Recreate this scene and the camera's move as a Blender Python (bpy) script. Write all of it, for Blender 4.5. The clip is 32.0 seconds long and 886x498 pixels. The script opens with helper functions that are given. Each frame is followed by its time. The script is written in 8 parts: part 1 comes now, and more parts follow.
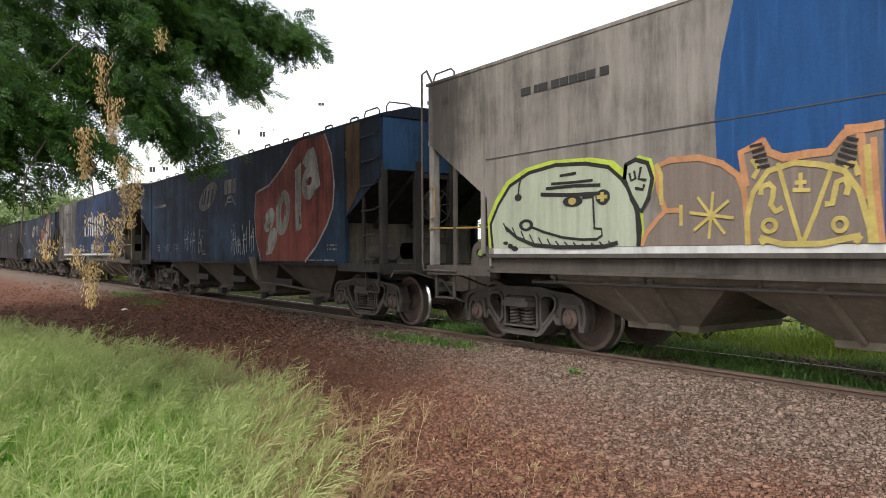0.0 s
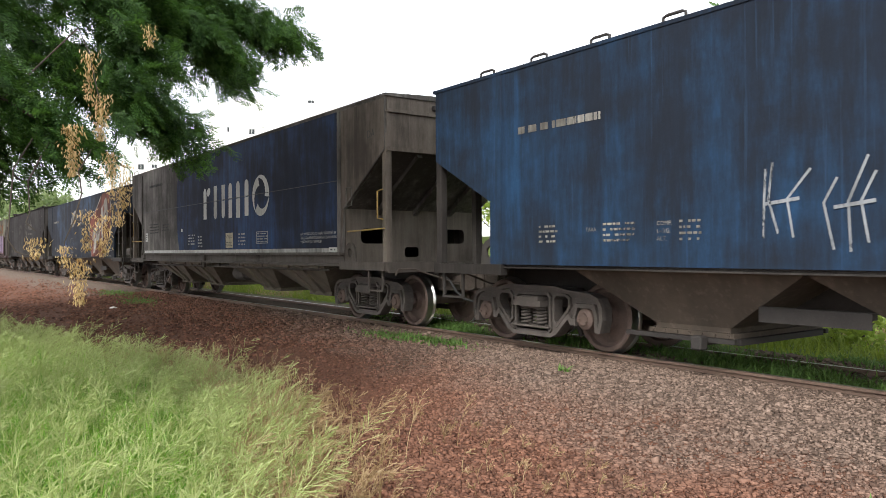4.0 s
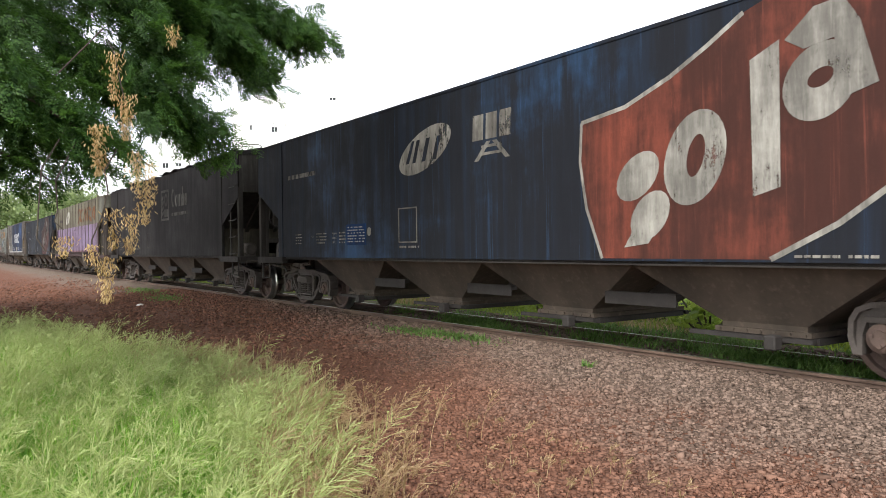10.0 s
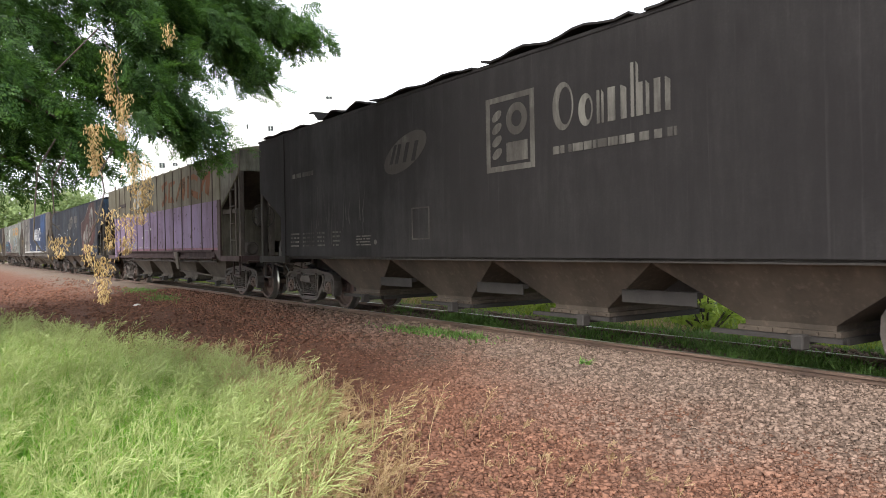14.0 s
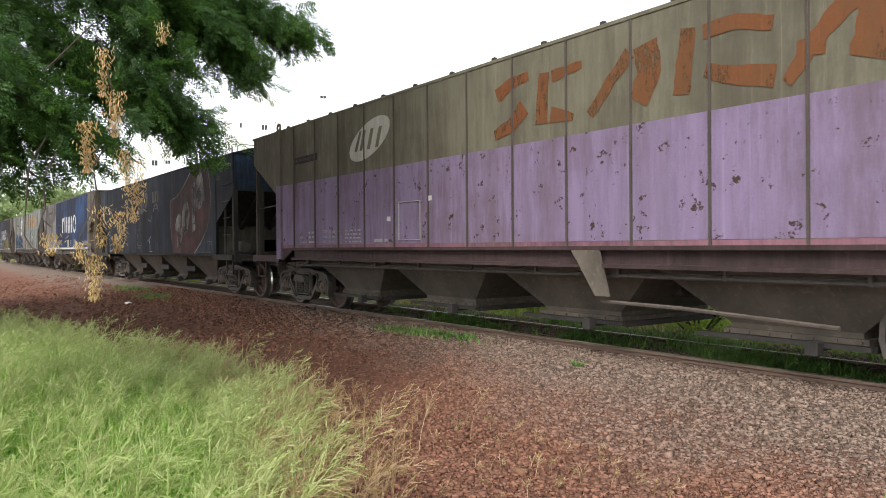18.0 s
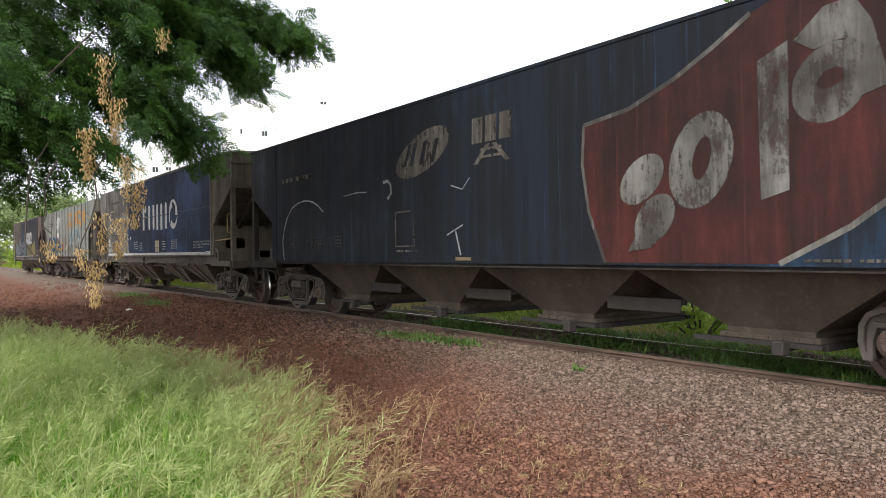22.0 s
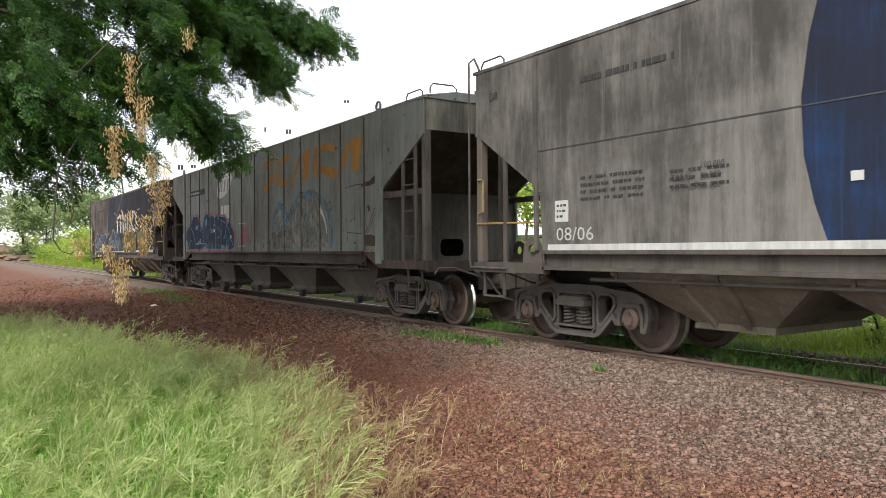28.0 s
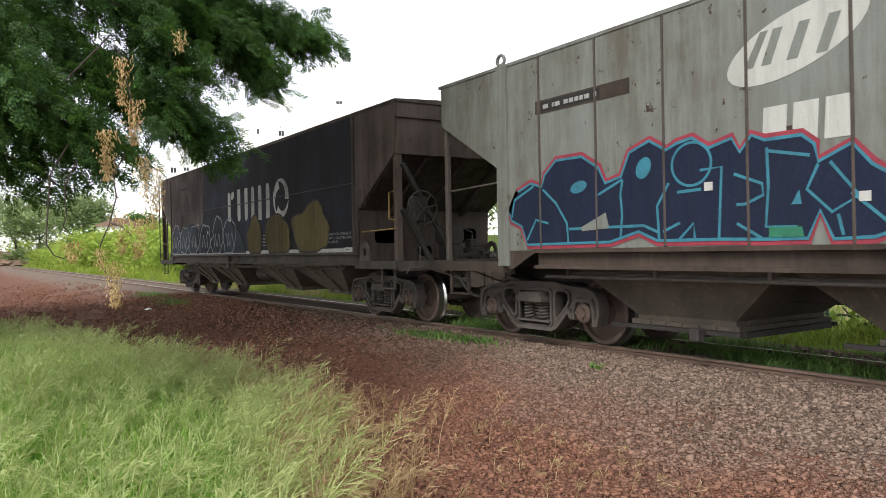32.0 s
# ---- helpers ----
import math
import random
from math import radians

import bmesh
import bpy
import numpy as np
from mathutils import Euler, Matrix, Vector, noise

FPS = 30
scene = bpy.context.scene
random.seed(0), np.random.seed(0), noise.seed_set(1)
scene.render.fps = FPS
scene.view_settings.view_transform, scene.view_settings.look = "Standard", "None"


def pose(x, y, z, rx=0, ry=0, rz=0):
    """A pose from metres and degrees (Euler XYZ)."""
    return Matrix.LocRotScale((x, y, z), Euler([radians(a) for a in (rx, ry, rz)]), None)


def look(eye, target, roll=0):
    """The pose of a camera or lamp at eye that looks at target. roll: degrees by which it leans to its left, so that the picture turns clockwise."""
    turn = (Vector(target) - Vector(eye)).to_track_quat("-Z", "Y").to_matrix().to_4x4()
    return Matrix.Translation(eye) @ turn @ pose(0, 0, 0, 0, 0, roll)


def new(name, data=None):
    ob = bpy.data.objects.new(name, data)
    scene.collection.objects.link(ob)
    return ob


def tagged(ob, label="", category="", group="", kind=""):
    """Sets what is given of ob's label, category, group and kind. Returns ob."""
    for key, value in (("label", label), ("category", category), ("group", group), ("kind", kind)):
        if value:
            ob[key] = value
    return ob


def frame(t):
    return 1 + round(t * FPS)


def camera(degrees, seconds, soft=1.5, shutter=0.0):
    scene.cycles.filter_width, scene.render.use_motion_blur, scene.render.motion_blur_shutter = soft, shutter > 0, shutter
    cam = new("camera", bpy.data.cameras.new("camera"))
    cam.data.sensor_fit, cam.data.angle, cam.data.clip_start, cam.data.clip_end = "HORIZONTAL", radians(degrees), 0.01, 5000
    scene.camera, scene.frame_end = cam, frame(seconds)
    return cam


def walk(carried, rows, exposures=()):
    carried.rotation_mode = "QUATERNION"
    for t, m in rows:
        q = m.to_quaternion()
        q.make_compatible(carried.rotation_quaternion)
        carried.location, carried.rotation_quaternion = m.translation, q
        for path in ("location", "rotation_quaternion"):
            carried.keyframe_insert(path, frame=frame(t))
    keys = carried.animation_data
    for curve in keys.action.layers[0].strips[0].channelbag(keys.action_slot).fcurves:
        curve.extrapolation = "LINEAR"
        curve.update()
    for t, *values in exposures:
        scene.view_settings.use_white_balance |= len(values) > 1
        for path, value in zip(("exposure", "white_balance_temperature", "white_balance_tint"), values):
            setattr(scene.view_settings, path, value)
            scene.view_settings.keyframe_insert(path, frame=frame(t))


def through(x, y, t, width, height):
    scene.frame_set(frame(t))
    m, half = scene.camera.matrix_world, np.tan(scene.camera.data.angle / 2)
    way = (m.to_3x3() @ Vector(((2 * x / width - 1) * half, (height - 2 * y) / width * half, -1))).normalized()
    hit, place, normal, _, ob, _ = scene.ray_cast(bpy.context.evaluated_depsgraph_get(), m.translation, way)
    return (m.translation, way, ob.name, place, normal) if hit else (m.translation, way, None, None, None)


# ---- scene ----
# The world: x runs along the track in the direction of travel, y away from the camera, z up; z = 0 is the rail head.
EYE = (0.0, -7.437, 1.233)
cam = camera(61.0, 32.0, soft=0.7, shutter=0.08)
PATH = [  # seconds, yaw, pitch, roll of the hand-held camera
    (0.0, 54.87, 0.29, 0.32), (0.5, 54.62, 0.10, 0.27), (1.0, 54.57, 0.11, 0.04), (1.5, 55.07, 0.12, 0.67),
    (2.0, 55.14, 0.24, 1.14), (2.5, 54.74, 0.37, 0.95), (4.5, 54.15, 0.06, 0.22), (5.0, 54.43, -0.00, 0.12),
    (5.5, 54.87, -0.06, 0.75), (6.0, 55.01, -0.11, 0.60), (6.5, 55.38, -0.15, 0.43), (7.0, 55.67, -0.18, 0.14),
    (7.5, 56.06, -0.23, -0.07), (8.0, 56.77, -0.10, 0.59), (8.5, 56.69, -0.17, 0.80), (9.0, 56.38, -0.16, 0.76),
    (9.5, 56.12, -0.19, 0.93), (10.0, 55.81, -0.18, 0.72), (10.5, 55.61, -0.15, 0.54), (11.0, 55.66, -0.18, 0.50),
    (11.5, 55.76, -0.21, 0.50), (12.0, 55.72, -0.30, 0.79), (12.5, 55.26, -0.48, 0.62), (13.0, 55.39, -0.44, 0.79),
    (13.5, 55.66, -0.34, 1.11), (15.5, 55.25, -0.25, 0.58), (16.0, 55.38, -0.22, 0.84), (16.5, 55.24, -0.25, 0.89),
    (17.0, 55.11, -0.31, 0.87), (17.5, 54.96, -0.38, 0.53), (18.0, 55.06, -0.26, 0.46), (18.5, 55.48, -0.14, 0.76),
    (19.0, 55.76, 0.06, 0.97), (19.5, 55.68, 0.27, 1.01), (20.0, 55.34, 0.29, 0.96), (20.5, 54.99, 0.28, 1.04),
    (21.0, 55.14, 0.25, 1.00), (21.5, 55.31, 0.23, 1.32), (22.0, 55.11, 0.14, 0.73), (22.5, 55.03, 0.12, 0.30),
    (23.0, 55.44, 0.22, 0.28), (23.5, 55.58, 0.25, 0.40), (24.0, 55.34, 0.18, 0.76), (24.5, 54.82, -0.03, 0.54),
    (25.0, 55.68, -0.14, 0.58), (25.5, 55.36, -0.25, 0.84), (27.5, 56.29, -0.12, -0.16), (28.0, 56.77, 0.04, 0.37),
    (28.5, 56.69, 0.03, 0.77), (29.0, 56.42, 0.02, 0.54), (29.5, 56.31, 0.03, 0.76), (30.0, 55.99, 0.01, 0.64),
    (30.5, 55.95, 0.00, 0.58), (31.0, 56.40, 0.08, 1.11), (31.5, 56.44, 0.10, 1.29), (32.0, 56.36, 0.03, 1.06),
]
EXPOSURE = [(0, 1.1), (2, 1.2), (6, 1.6), (9, 1.42), (11, 1.55), (13, 1.65), (16, 1.75), (17, 1.6), (19, 1.3), (21, 1.2), (25, 1.5), (28, 1.4), (30, 1.35), (32, 1.2)]
walk(cam, [(t, pose(*EYE, 90 + p, r, y)) for t, y, p, r in PATH], EXPOSURE)

# ---- light: a bright overcast sky ----
sky_world = bpy.data.worlds.new("overcast_sky")
scene.world = sky_world
sky_world.use_nodes = True
nt = sky_world.node_tree
nt.nodes.clear()
sky = nt.nodes.new("ShaderNodeTexSky")
sky.sky_type, sky.sun_disc = "NISHITA", False
sky.sun_elevation, sky.sun_rotation = radians(45), radians(150)
sky.air_density, sky.dust_density, sky.ozone_density = 1.0, 1.0, 1.0
hsv = nt.nodes.new("ShaderNodeHueSaturation")
hsv.inputs["Saturation"].default_value = 0.2
back = nt.nodes.new("ShaderNodeBackground")
back.inputs["Strength"].default_value = 0.13
outw = nt.nodes.new("ShaderNodeOutputWorld")
nt.links.new(sky.outputs[0], hsv.inputs["Color"])
nt.links.new(hsv.outputs[0], back.inputs["Color"])
nt.links.new(back.outputs[0], outw.inputs["Surface"])
sun_data = bpy.data.lights.new("sun", "SUN")
sun_data.energy, sun_data.angle, sun_data.color = 1.5, radians(25), (1.0, 0.97, 0.90)
sun = new("sun", sun_data)
sun.matrix_world = look((15, -26, 30), (0, 0, 0))

# ---- mesh tools ----
def part(name, bm, material, parent=None, label="", at=None):
    """Links a bmesh, or a ready mesh, as one object under a thing or a part."""
    if isinstance(bm, bmesh.types.BMesh):
        me = bpy.data.meshes.new(name)
        bm.to_mesh(me)
        bm.free()
    else:
        me = bm
    if material and not me.materials:
        me.materials.append(material)
    ob = new(name, me)
    if at is not None:
        ob.matrix_basis = at
    if parent:
        ob.parent = parent
    if label:
        ob["label"] = label
    return ob


SHARED = {}


def shared(key, build, material):
    """One mesh for alike parts: built at the first call, then taken again."""
    key = (key, material.name)
    if key not in SHARED:
        bm = bmesh.new()
        build(bm)
        me = bpy.data.meshes.new(str(key[0]))
        bm.to_mesh(me)
        bm.free()
        me.materials.append(material)
        SHARED[key] = me
    return SHARED[key]


def smooth(ob, angle=40):
    ob.data.shade_smooth()
    ob.data.set_sharp_from_angle(angle=radians(angle))
    return ob


def hexa(bm, pts):
    v = [bm.verts.new(p) for p in pts]
    for f in ((0, 3, 2, 1), (4, 5, 6, 7), (0, 1, 5, 4), (1, 2, 6, 5), (2, 3, 7, 6), (3, 0, 4, 7)):
        bm.faces.new([v[i] for i in f])
    return v


def box(bm, x0, x1, y0, y1, z0, z1, bevel=0.0):
    v = hexa(bm, [(x0, y0, z0), (x1, y0, z0), (x1, y1, z0), (x0, y1, z0), (x0, y0, z1), (x1, y0, z1), (x1, y1, z1), (x0, y1, z1)])
    if bevel:
        es = {e for q in v for e in q.link_edges}
        bmesh.ops.bevel(bm, geom=list(es), offset=bevel, segments=1, affect="EDGES", profile=0.6)


def beam(bm, p, q, w, h, up=(0, 0, 1)):
    """A straight bar from p to q, w wide and h deep."""
    p, q = Vector(p), Vector(q)
    d = (q - p).normalized()
    u = Vector(up)
    if abs(d.dot(u)) > 0.95:
        u = Vector((1, 0, 0))
    s = d.cross(u).normalized() * w / 2
    u = s.cross(d).normalized() * h / 2
    hexa(bm, [p - s - u, p + s - u, p + s + u, p - s + u, q - s - u, q + s - u, q + s + u, q - s + u])


def tube(bm, pts, r, n=7, closed=False, r2=None):
    """A round bar along pts, with capped ends; r2: the radius at the far end."""
    pts = [Vector(p) for p in pts]
    rings, m = [], len(pts)
    side = None
    for i, p in enumerate(pts):
        a = pts[(i - 1) % m] if closed or i else p
        b = pts[(i + 1) % m] if closed or i < m - 1 else p
        d = (b - a).normalized()
        if side is None:
            side = d.orthogonal().normalized()
        side = (side - d * side.dot(d)).normalized()
        other = d.cross(side)
        rr = r if r2 is None else r + (r2 - r) * i / (m - 1)
        rings.append([bm.verts.new(p + (side * math.cos(2 * math.pi * k / n) + other * math.sin(2 * math.pi * k / n)) * rr) for k in range(n)])
    for i in range(m if closed else m - 1):
        a, b = rings[i], rings[(i + 1) % m]
        for k in range(n):
            bm.faces.new((a[k], a[(k + 1) % n], b[(k + 1) % n], b[k]))
    if not closed:
        bm.faces.new(rings[0][::-1])
        bm.faces.new(rings[-1])


def prism(bm, pts, y0, y1):
    """A plate: the outline pts in x and z, from y0 to y1."""
    a = [bm.verts.new((x, y0, z)) for x, z in pts]
    b = [bm.verts.new((x, y1, z)) for x, z in pts]
    n = len(pts)
    bm.faces.new(a)
    bm.faces.new(b[::-1])
    for i in range(n):
        bm.faces.new((a[(i + 1) % n], a[i], b[i], b[(i + 1) % n]))


def lathe(bm, profile, n=32, axis="y", cap=True):
    """Turns profile, pairs of place on the axis and radius, about the axis."""
    rings = []
    for c, r in profile:
        ring = []
        for k in range(n):
            a = 2 * math.pi * k / n
            p, q = r * math.cos(a), r * math.sin(a)
            ring.append(bm.verts.new({"y": (p, c, q), "x": (c, p, q), "z": (p, q, c)}[axis]))
        rings.append(ring)
    for a, b in zip(rings, rings[1:]):
        for k in range(n):
            bm.faces.new((a[k], a[(k + 1) % n], b[(k + 1) % n], b[k]))
    if cap:
        bm.faces.new(rings[0])
        bm.faces.new(rings[-1][::-1])


def bulk(name, verts, faces, material, parent=None, smooth_faces=False):
    """One large mesh from arrays of vertices and equal-sided faces."""
    verts, faces = np.asarray(verts, np.float32), np.asarray(faces, np.int32)
    me = bpy.data.meshes.new(name)
    me.vertices.add(len(verts))
    me.vertices.foreach_set("co", verts.ravel())
    k = faces.shape[1]
    me.loops.add(faces.size)
    me.loops.foreach_set("vertex_index", faces.ravel())
    me.polygons.add(len(faces))
    me.polygons.foreach_set("loop_start", np.arange(len(faces), dtype=np.int32) * k)
    me.polygons.foreach_set("loop_total", np.full(len(faces), k, np.int32))
    me.update(calc_edges=True)
    me.validate()
    if smooth_faces:
        me.shade_smooth()
    return part(name, me, material, parent)


# ---- materials ----
class Nodes:
    """A small writer of node trees."""

    def __init__(self, name):
        self.mat = bpy.data.materials.new(name)
        self.mat.use_nodes = True
        self.t = self.mat.node_tree
        self.bsdf = self.t.nodes["Principled BSDF"]
        self.out = self.t.nodes["Material Output"]
        self.coord = self.t.nodes.new("ShaderNodeTexCoord").outputs["Object"]

    def node(self, kind, **values):
        n = self.t.nodes.new("ShaderNode" + kind)
        for k, v in values.items():
            self.put(n.inputs[k.replace("_", " ")], v)
        return n

    def put(self, socket, v):
        if isinstance(v, bpy.types.NodeSocket):
            self.t.links.new(v, socket)
        else:
            socket.default_value = (*v, 1.0) if isinstance(v, tuple) and len(v) == 3 and socket.type == "RGBA" else v

    def mapped(self, scale=(1, 1, 1), shift=(0, 0, 0), coord=None):
        n = self.node("Mapping")
        self.put(n.inputs["Vector"], coord or self.coord)
        n.inputs["Scale"].default_value = scale
        n.inputs["Location"].default_value = shift
        return n.outputs[0]

    def noise(self, scale, detail=4, rough=0.6, stretch=(1, 1, 1), shift=(0, 0, 0), distort=0.0):
        n = self.node("TexNoise", Scale=scale, Detail=detail, Roughness=rough, Distortion=distort)
        self.put(n.inputs["Vector"], self.mapped(stretch, shift))
        return n.outputs["Fac"]

    def voronoi(self, scale, stretch=(1, 1, 1), out="Distance"):
        n = self.node("TexVoronoi", Scale=scale)
        self.put(n.inputs["Vector"], self.mapped(stretch))
        return n.outputs[out]

    def ramp(self, fac, lo, hi, a=0.0, b=1.0):
        n = self.node("MapRange")
        n.clamp = True
        n.interpolation_type = "SMOOTHSTEP"
        self.put(n.inputs["Value"], fac)
        for key, v in zip(("From Min", "From Max", "To Min", "To Max"), (lo, hi, a, b)):
            n.inputs[key].default_value = v
        return n.outputs[0]

    def math(self, op, a, b=0.0):
        n = self.node("Math")
        n.operation = op
        self.put(n.inputs[0], a)
        self.put(n.inputs[1], b)
        return n.outputs[0]

    def mix(self, fac, a, b, blend="MIX"):
        n = self.node("Mix")
        n.data_type, n.blend_type = "RGBA", blend
        self.put(n.inputs[0], fac)
        self.put(n.inputs[6], a)
        self.put(n.inputs[7], b)
        return n.outputs[2]

    def z(self):
        n = self.node("SeparateXYZ")
        self.put(n.inputs[0], self.coord)
        return n.outputs[2]

    def bump(self, height, strength=0.3, distance=0.01):
        n = self.node("Bump", Strength=strength, Distance=distance, Height=height)
        self.put(self.bsdf.inputs["Normal"], n.outputs[0])

    def done(self, color, rough=0.7, metal=0.0, **more):
        self.put(self.bsdf.inputs["Base Color"], color)
        self.put(self.bsdf.inputs["Roughness"], rough)
        self.put(self.bsdf.inputs["Metallic"], metal)
        for k, v in more.items():
            self.put(self.bsdf.inputs[k.replace("_", " ")], v)
        return self.mat


def wagon_paint(name, color, seed=0.0, grime=0.5, rust=0.1, soot=(0.017, 0.0145, 0.0135), chips=0.0, cover=1.0):
    """Old railway paint: soot that runs down in streaks, blotches of dust, rust and chips."""
    m = Nodes(name)
    color = tuple(c * 0.72 for c in color)
    streak = m.noise(1.0, 5, 0.6, (1.9, 1.9, 0.14), (seed, 0, seed * 2))
    fine = m.noise(1.0, 6, 0.75, (8, 8, 1.3), (seed * 3, 0, 0))
    zone = m.noise(0.24, 4, 0.55, (1, 1, 1.6), (seed * 5, 0, 3))
    blotch = m.noise(0.9, 5, 0.65, (1, 1, 1.2), (seed * 4, 2, 1))
    grain = m.noise(38, 4, 0.7)
    dirt = m.math("ADD", m.math("MULTIPLY", streak, 0.24), m.math("ADD", m.math("MULTIPLY", fine, 0.16), m.math("ADD", m.math("MULTIPLY", zone, 0.36), m.math("MULTIPLY", blotch, 0.24))))
    lo = 0.5 - (grime - 0.5) * 0.30 - 0.09
    mask = m.ramp(dirt, lo, lo + 0.17)
    tone = m.mix(m.ramp(fine, 0.3, 0.7, 0.0, 0.5), color, tuple(c * 0.62 for c in color))
    tone = m.mix(m.ramp(grain, 0.45, 0.8, 0.0, 0.22), tone, tuple(min(1, c * 1.25 + 0.03) for c in color))
    col = m.mix(m.math("MULTIPLY", mask, min(0.96, 0.50 + 0.55 * grime)), tone, soot)
    runs = m.noise(1.0, 5, 0.6, (5.5, 5.5, 0.2), (seed * 6, 3, 0))
    col = m.mix(m.ramp(runs, 0.44, 0.68, 0.0, 0.15 + 0.4 * grime), col, tuple(0.25 * c + 0.75 * s for c, s in zip(color, soot)))
    wash = m.noise(1.0, 5, 0.7, (15, 15, 0.35), (seed * 9, 4, 2))
    col = m.mix(m.ramp(wash, 0.58, 0.74, 0.0, 0.26), col, tuple(min(0.7, c * 1.6 + 0.012) for c in color))
    if rust:
        spots = m.noise(3.2, 7, 0.75, (1, 1, 0.45), (seed * 7, 1, 0))
        col = m.mix(m.ramp(spots, 0.74 - rust * 0.5, 0.86 - rust * 0.5, 0.0, 0.85), col, (0.085, 0.042, 0.024))
    if chips:
        flake = m.noise(6.0, 6, 0.7, (1, 1, 1), (seed * 2, 5, 1))
        col = m.mix(m.ramp(flake, 0.66 - chips * 0.2, 0.69 - chips * 0.2), col, (0.045, 0.03, 0.024))
    m.bump(m.math("ADD", m.math("MULTIPLY", blotch, 2.0), m.math("MULTIPLY", grain, 0.25)), 0.35, 0.012)
    if cover < 1:
        # thin paint, worn through in patches and streaks
        thin = m.math("ADD", m.math("MULTIPLY", m.noise(2.4, 7, 0.75, (1, 1, 0.7), (seed * 3, 7, 2)), 0.6), m.math("MULTIPLY", m.noise(1.0, 5, 0.7, (14, 14, 2.5), (seed, 1, 6)), 0.4))
        edge = 0.62 - 0.26 * cover
        m.put(m.bsdf.inputs["Alpha"], m.ramp(thin, edge - 0.10, edge + 0.08))
    return m.done(col, m.ramp(dirt, 0.35, 0.65, 0.62, 0.92), 0.0, Specular_IOR_Level=0.14)


def plain(name, color, rough=0.7, metal=0.0, vary=0.35, scale=6.0, stretch=(1, 1, 1), bump=0.2):
    m = Nodes(name)
    a = m.noise(scale, 5, 0.65, stretch)
    b = m.noise(scale * 9, 3, 0.6)
    c = m.mix(m.ramp(a, 0.3, 0.75), color, tuple(x * (1 - vary) for x in color))
    c = m.mix(m.ramp(b, 0.5, 0.8, 0.0, vary), c, tuple(min(1, x * (1 + vary) + 0.01) for x in color))
    if bump:
        m.bump(b, bump, 0.006)
    return m.done(c, rough, metal)


STEEL_DIRT = plain("dusty_bogie_steel", (0.088, 0.074, 0.066), 0.85, 0.0, 0.45, 4.0)
SEAM_RUST = plain("rusty_seam", (0.065, 0.05, 0.042), 0.85, 0.0, 0.5, 5.0, (1, 1, 0.3))
COUPLER_STEEL = plain("rusty_coupler_steel", (0.085, 0.066, 0.055), 0.85, 0.0, 0.5, 6.0)
STEEL_DARK = plain("sooty_steel", (0.035, 0.03, 0.028), 0.8, 0.0, 0.4, 5.0)
WHEEL_STEEL = plain("rusty_wheel_steel", (0.125, 0.085, 0.070), 0.8, 0.1, 0.4, 5.0)
TREAD = plain("bright_tread_steel", (0.55, 0.54, 0.53), 0.28, 1.0, 0.2, 20.0, bump=0.05)
RAIL_RUST = plain("rusty_rail_steel", (0.17, 0.11, 0.082), 0.85, 0.0, 0.4, 3.0, (0.4, 1, 1))
RAIL_TOP = plain("worn_rail_head", (0.36, 0.34, 0.32), 0.35, 0.9, 0.3, 8.0, (0.2, 1, 1), 0.05)
HOPPER_DIRT = {"plated": plain("dust_coated_hopper_steel", (0.165, 0.138, 0.106), 0.9, 0.0, 0.5, 1.6, (1, 1, 0.7)),
               "smooth": plain("sooty_hopper_steel", (0.098, 0.075, 0.057), 0.9, 0.0, 0.5, 1.6, (1, 1, 0.7)),
               "ribbed": plain("dusty_brown_hopper_steel", (0.11, 0.091, 0.072), 0.9, 0.0, 0.5, 1.6, (1, 1, 0.7))}
YELLOW = plain("yellow_safety_paint", (0.30, 0.20, 0.055), 0.6, 0.0, 0.4, 9.0)
STENCIL_END = plain("pale_end_stencil", (0.33, 0.32, 0.30), 0.8, 0.0, 0.4, 9.0)
RUBBER = plain("black_rubber", (0.02, 0.02, 0.02), 0.6, 0.0, 0.3)

# ---- hopper wagons ----
LENGTH = 16.68      # over couplers
AXLE, RADIUS = 0.916, 0.42   # half the bogie's wheelbase, the wheel's radius
PIVOT = 6.27        # bogie centres from the wagon's middle
END = 7.68          # end of the body
HALF = 1.40         # half the body's width
WHEELSETS = []


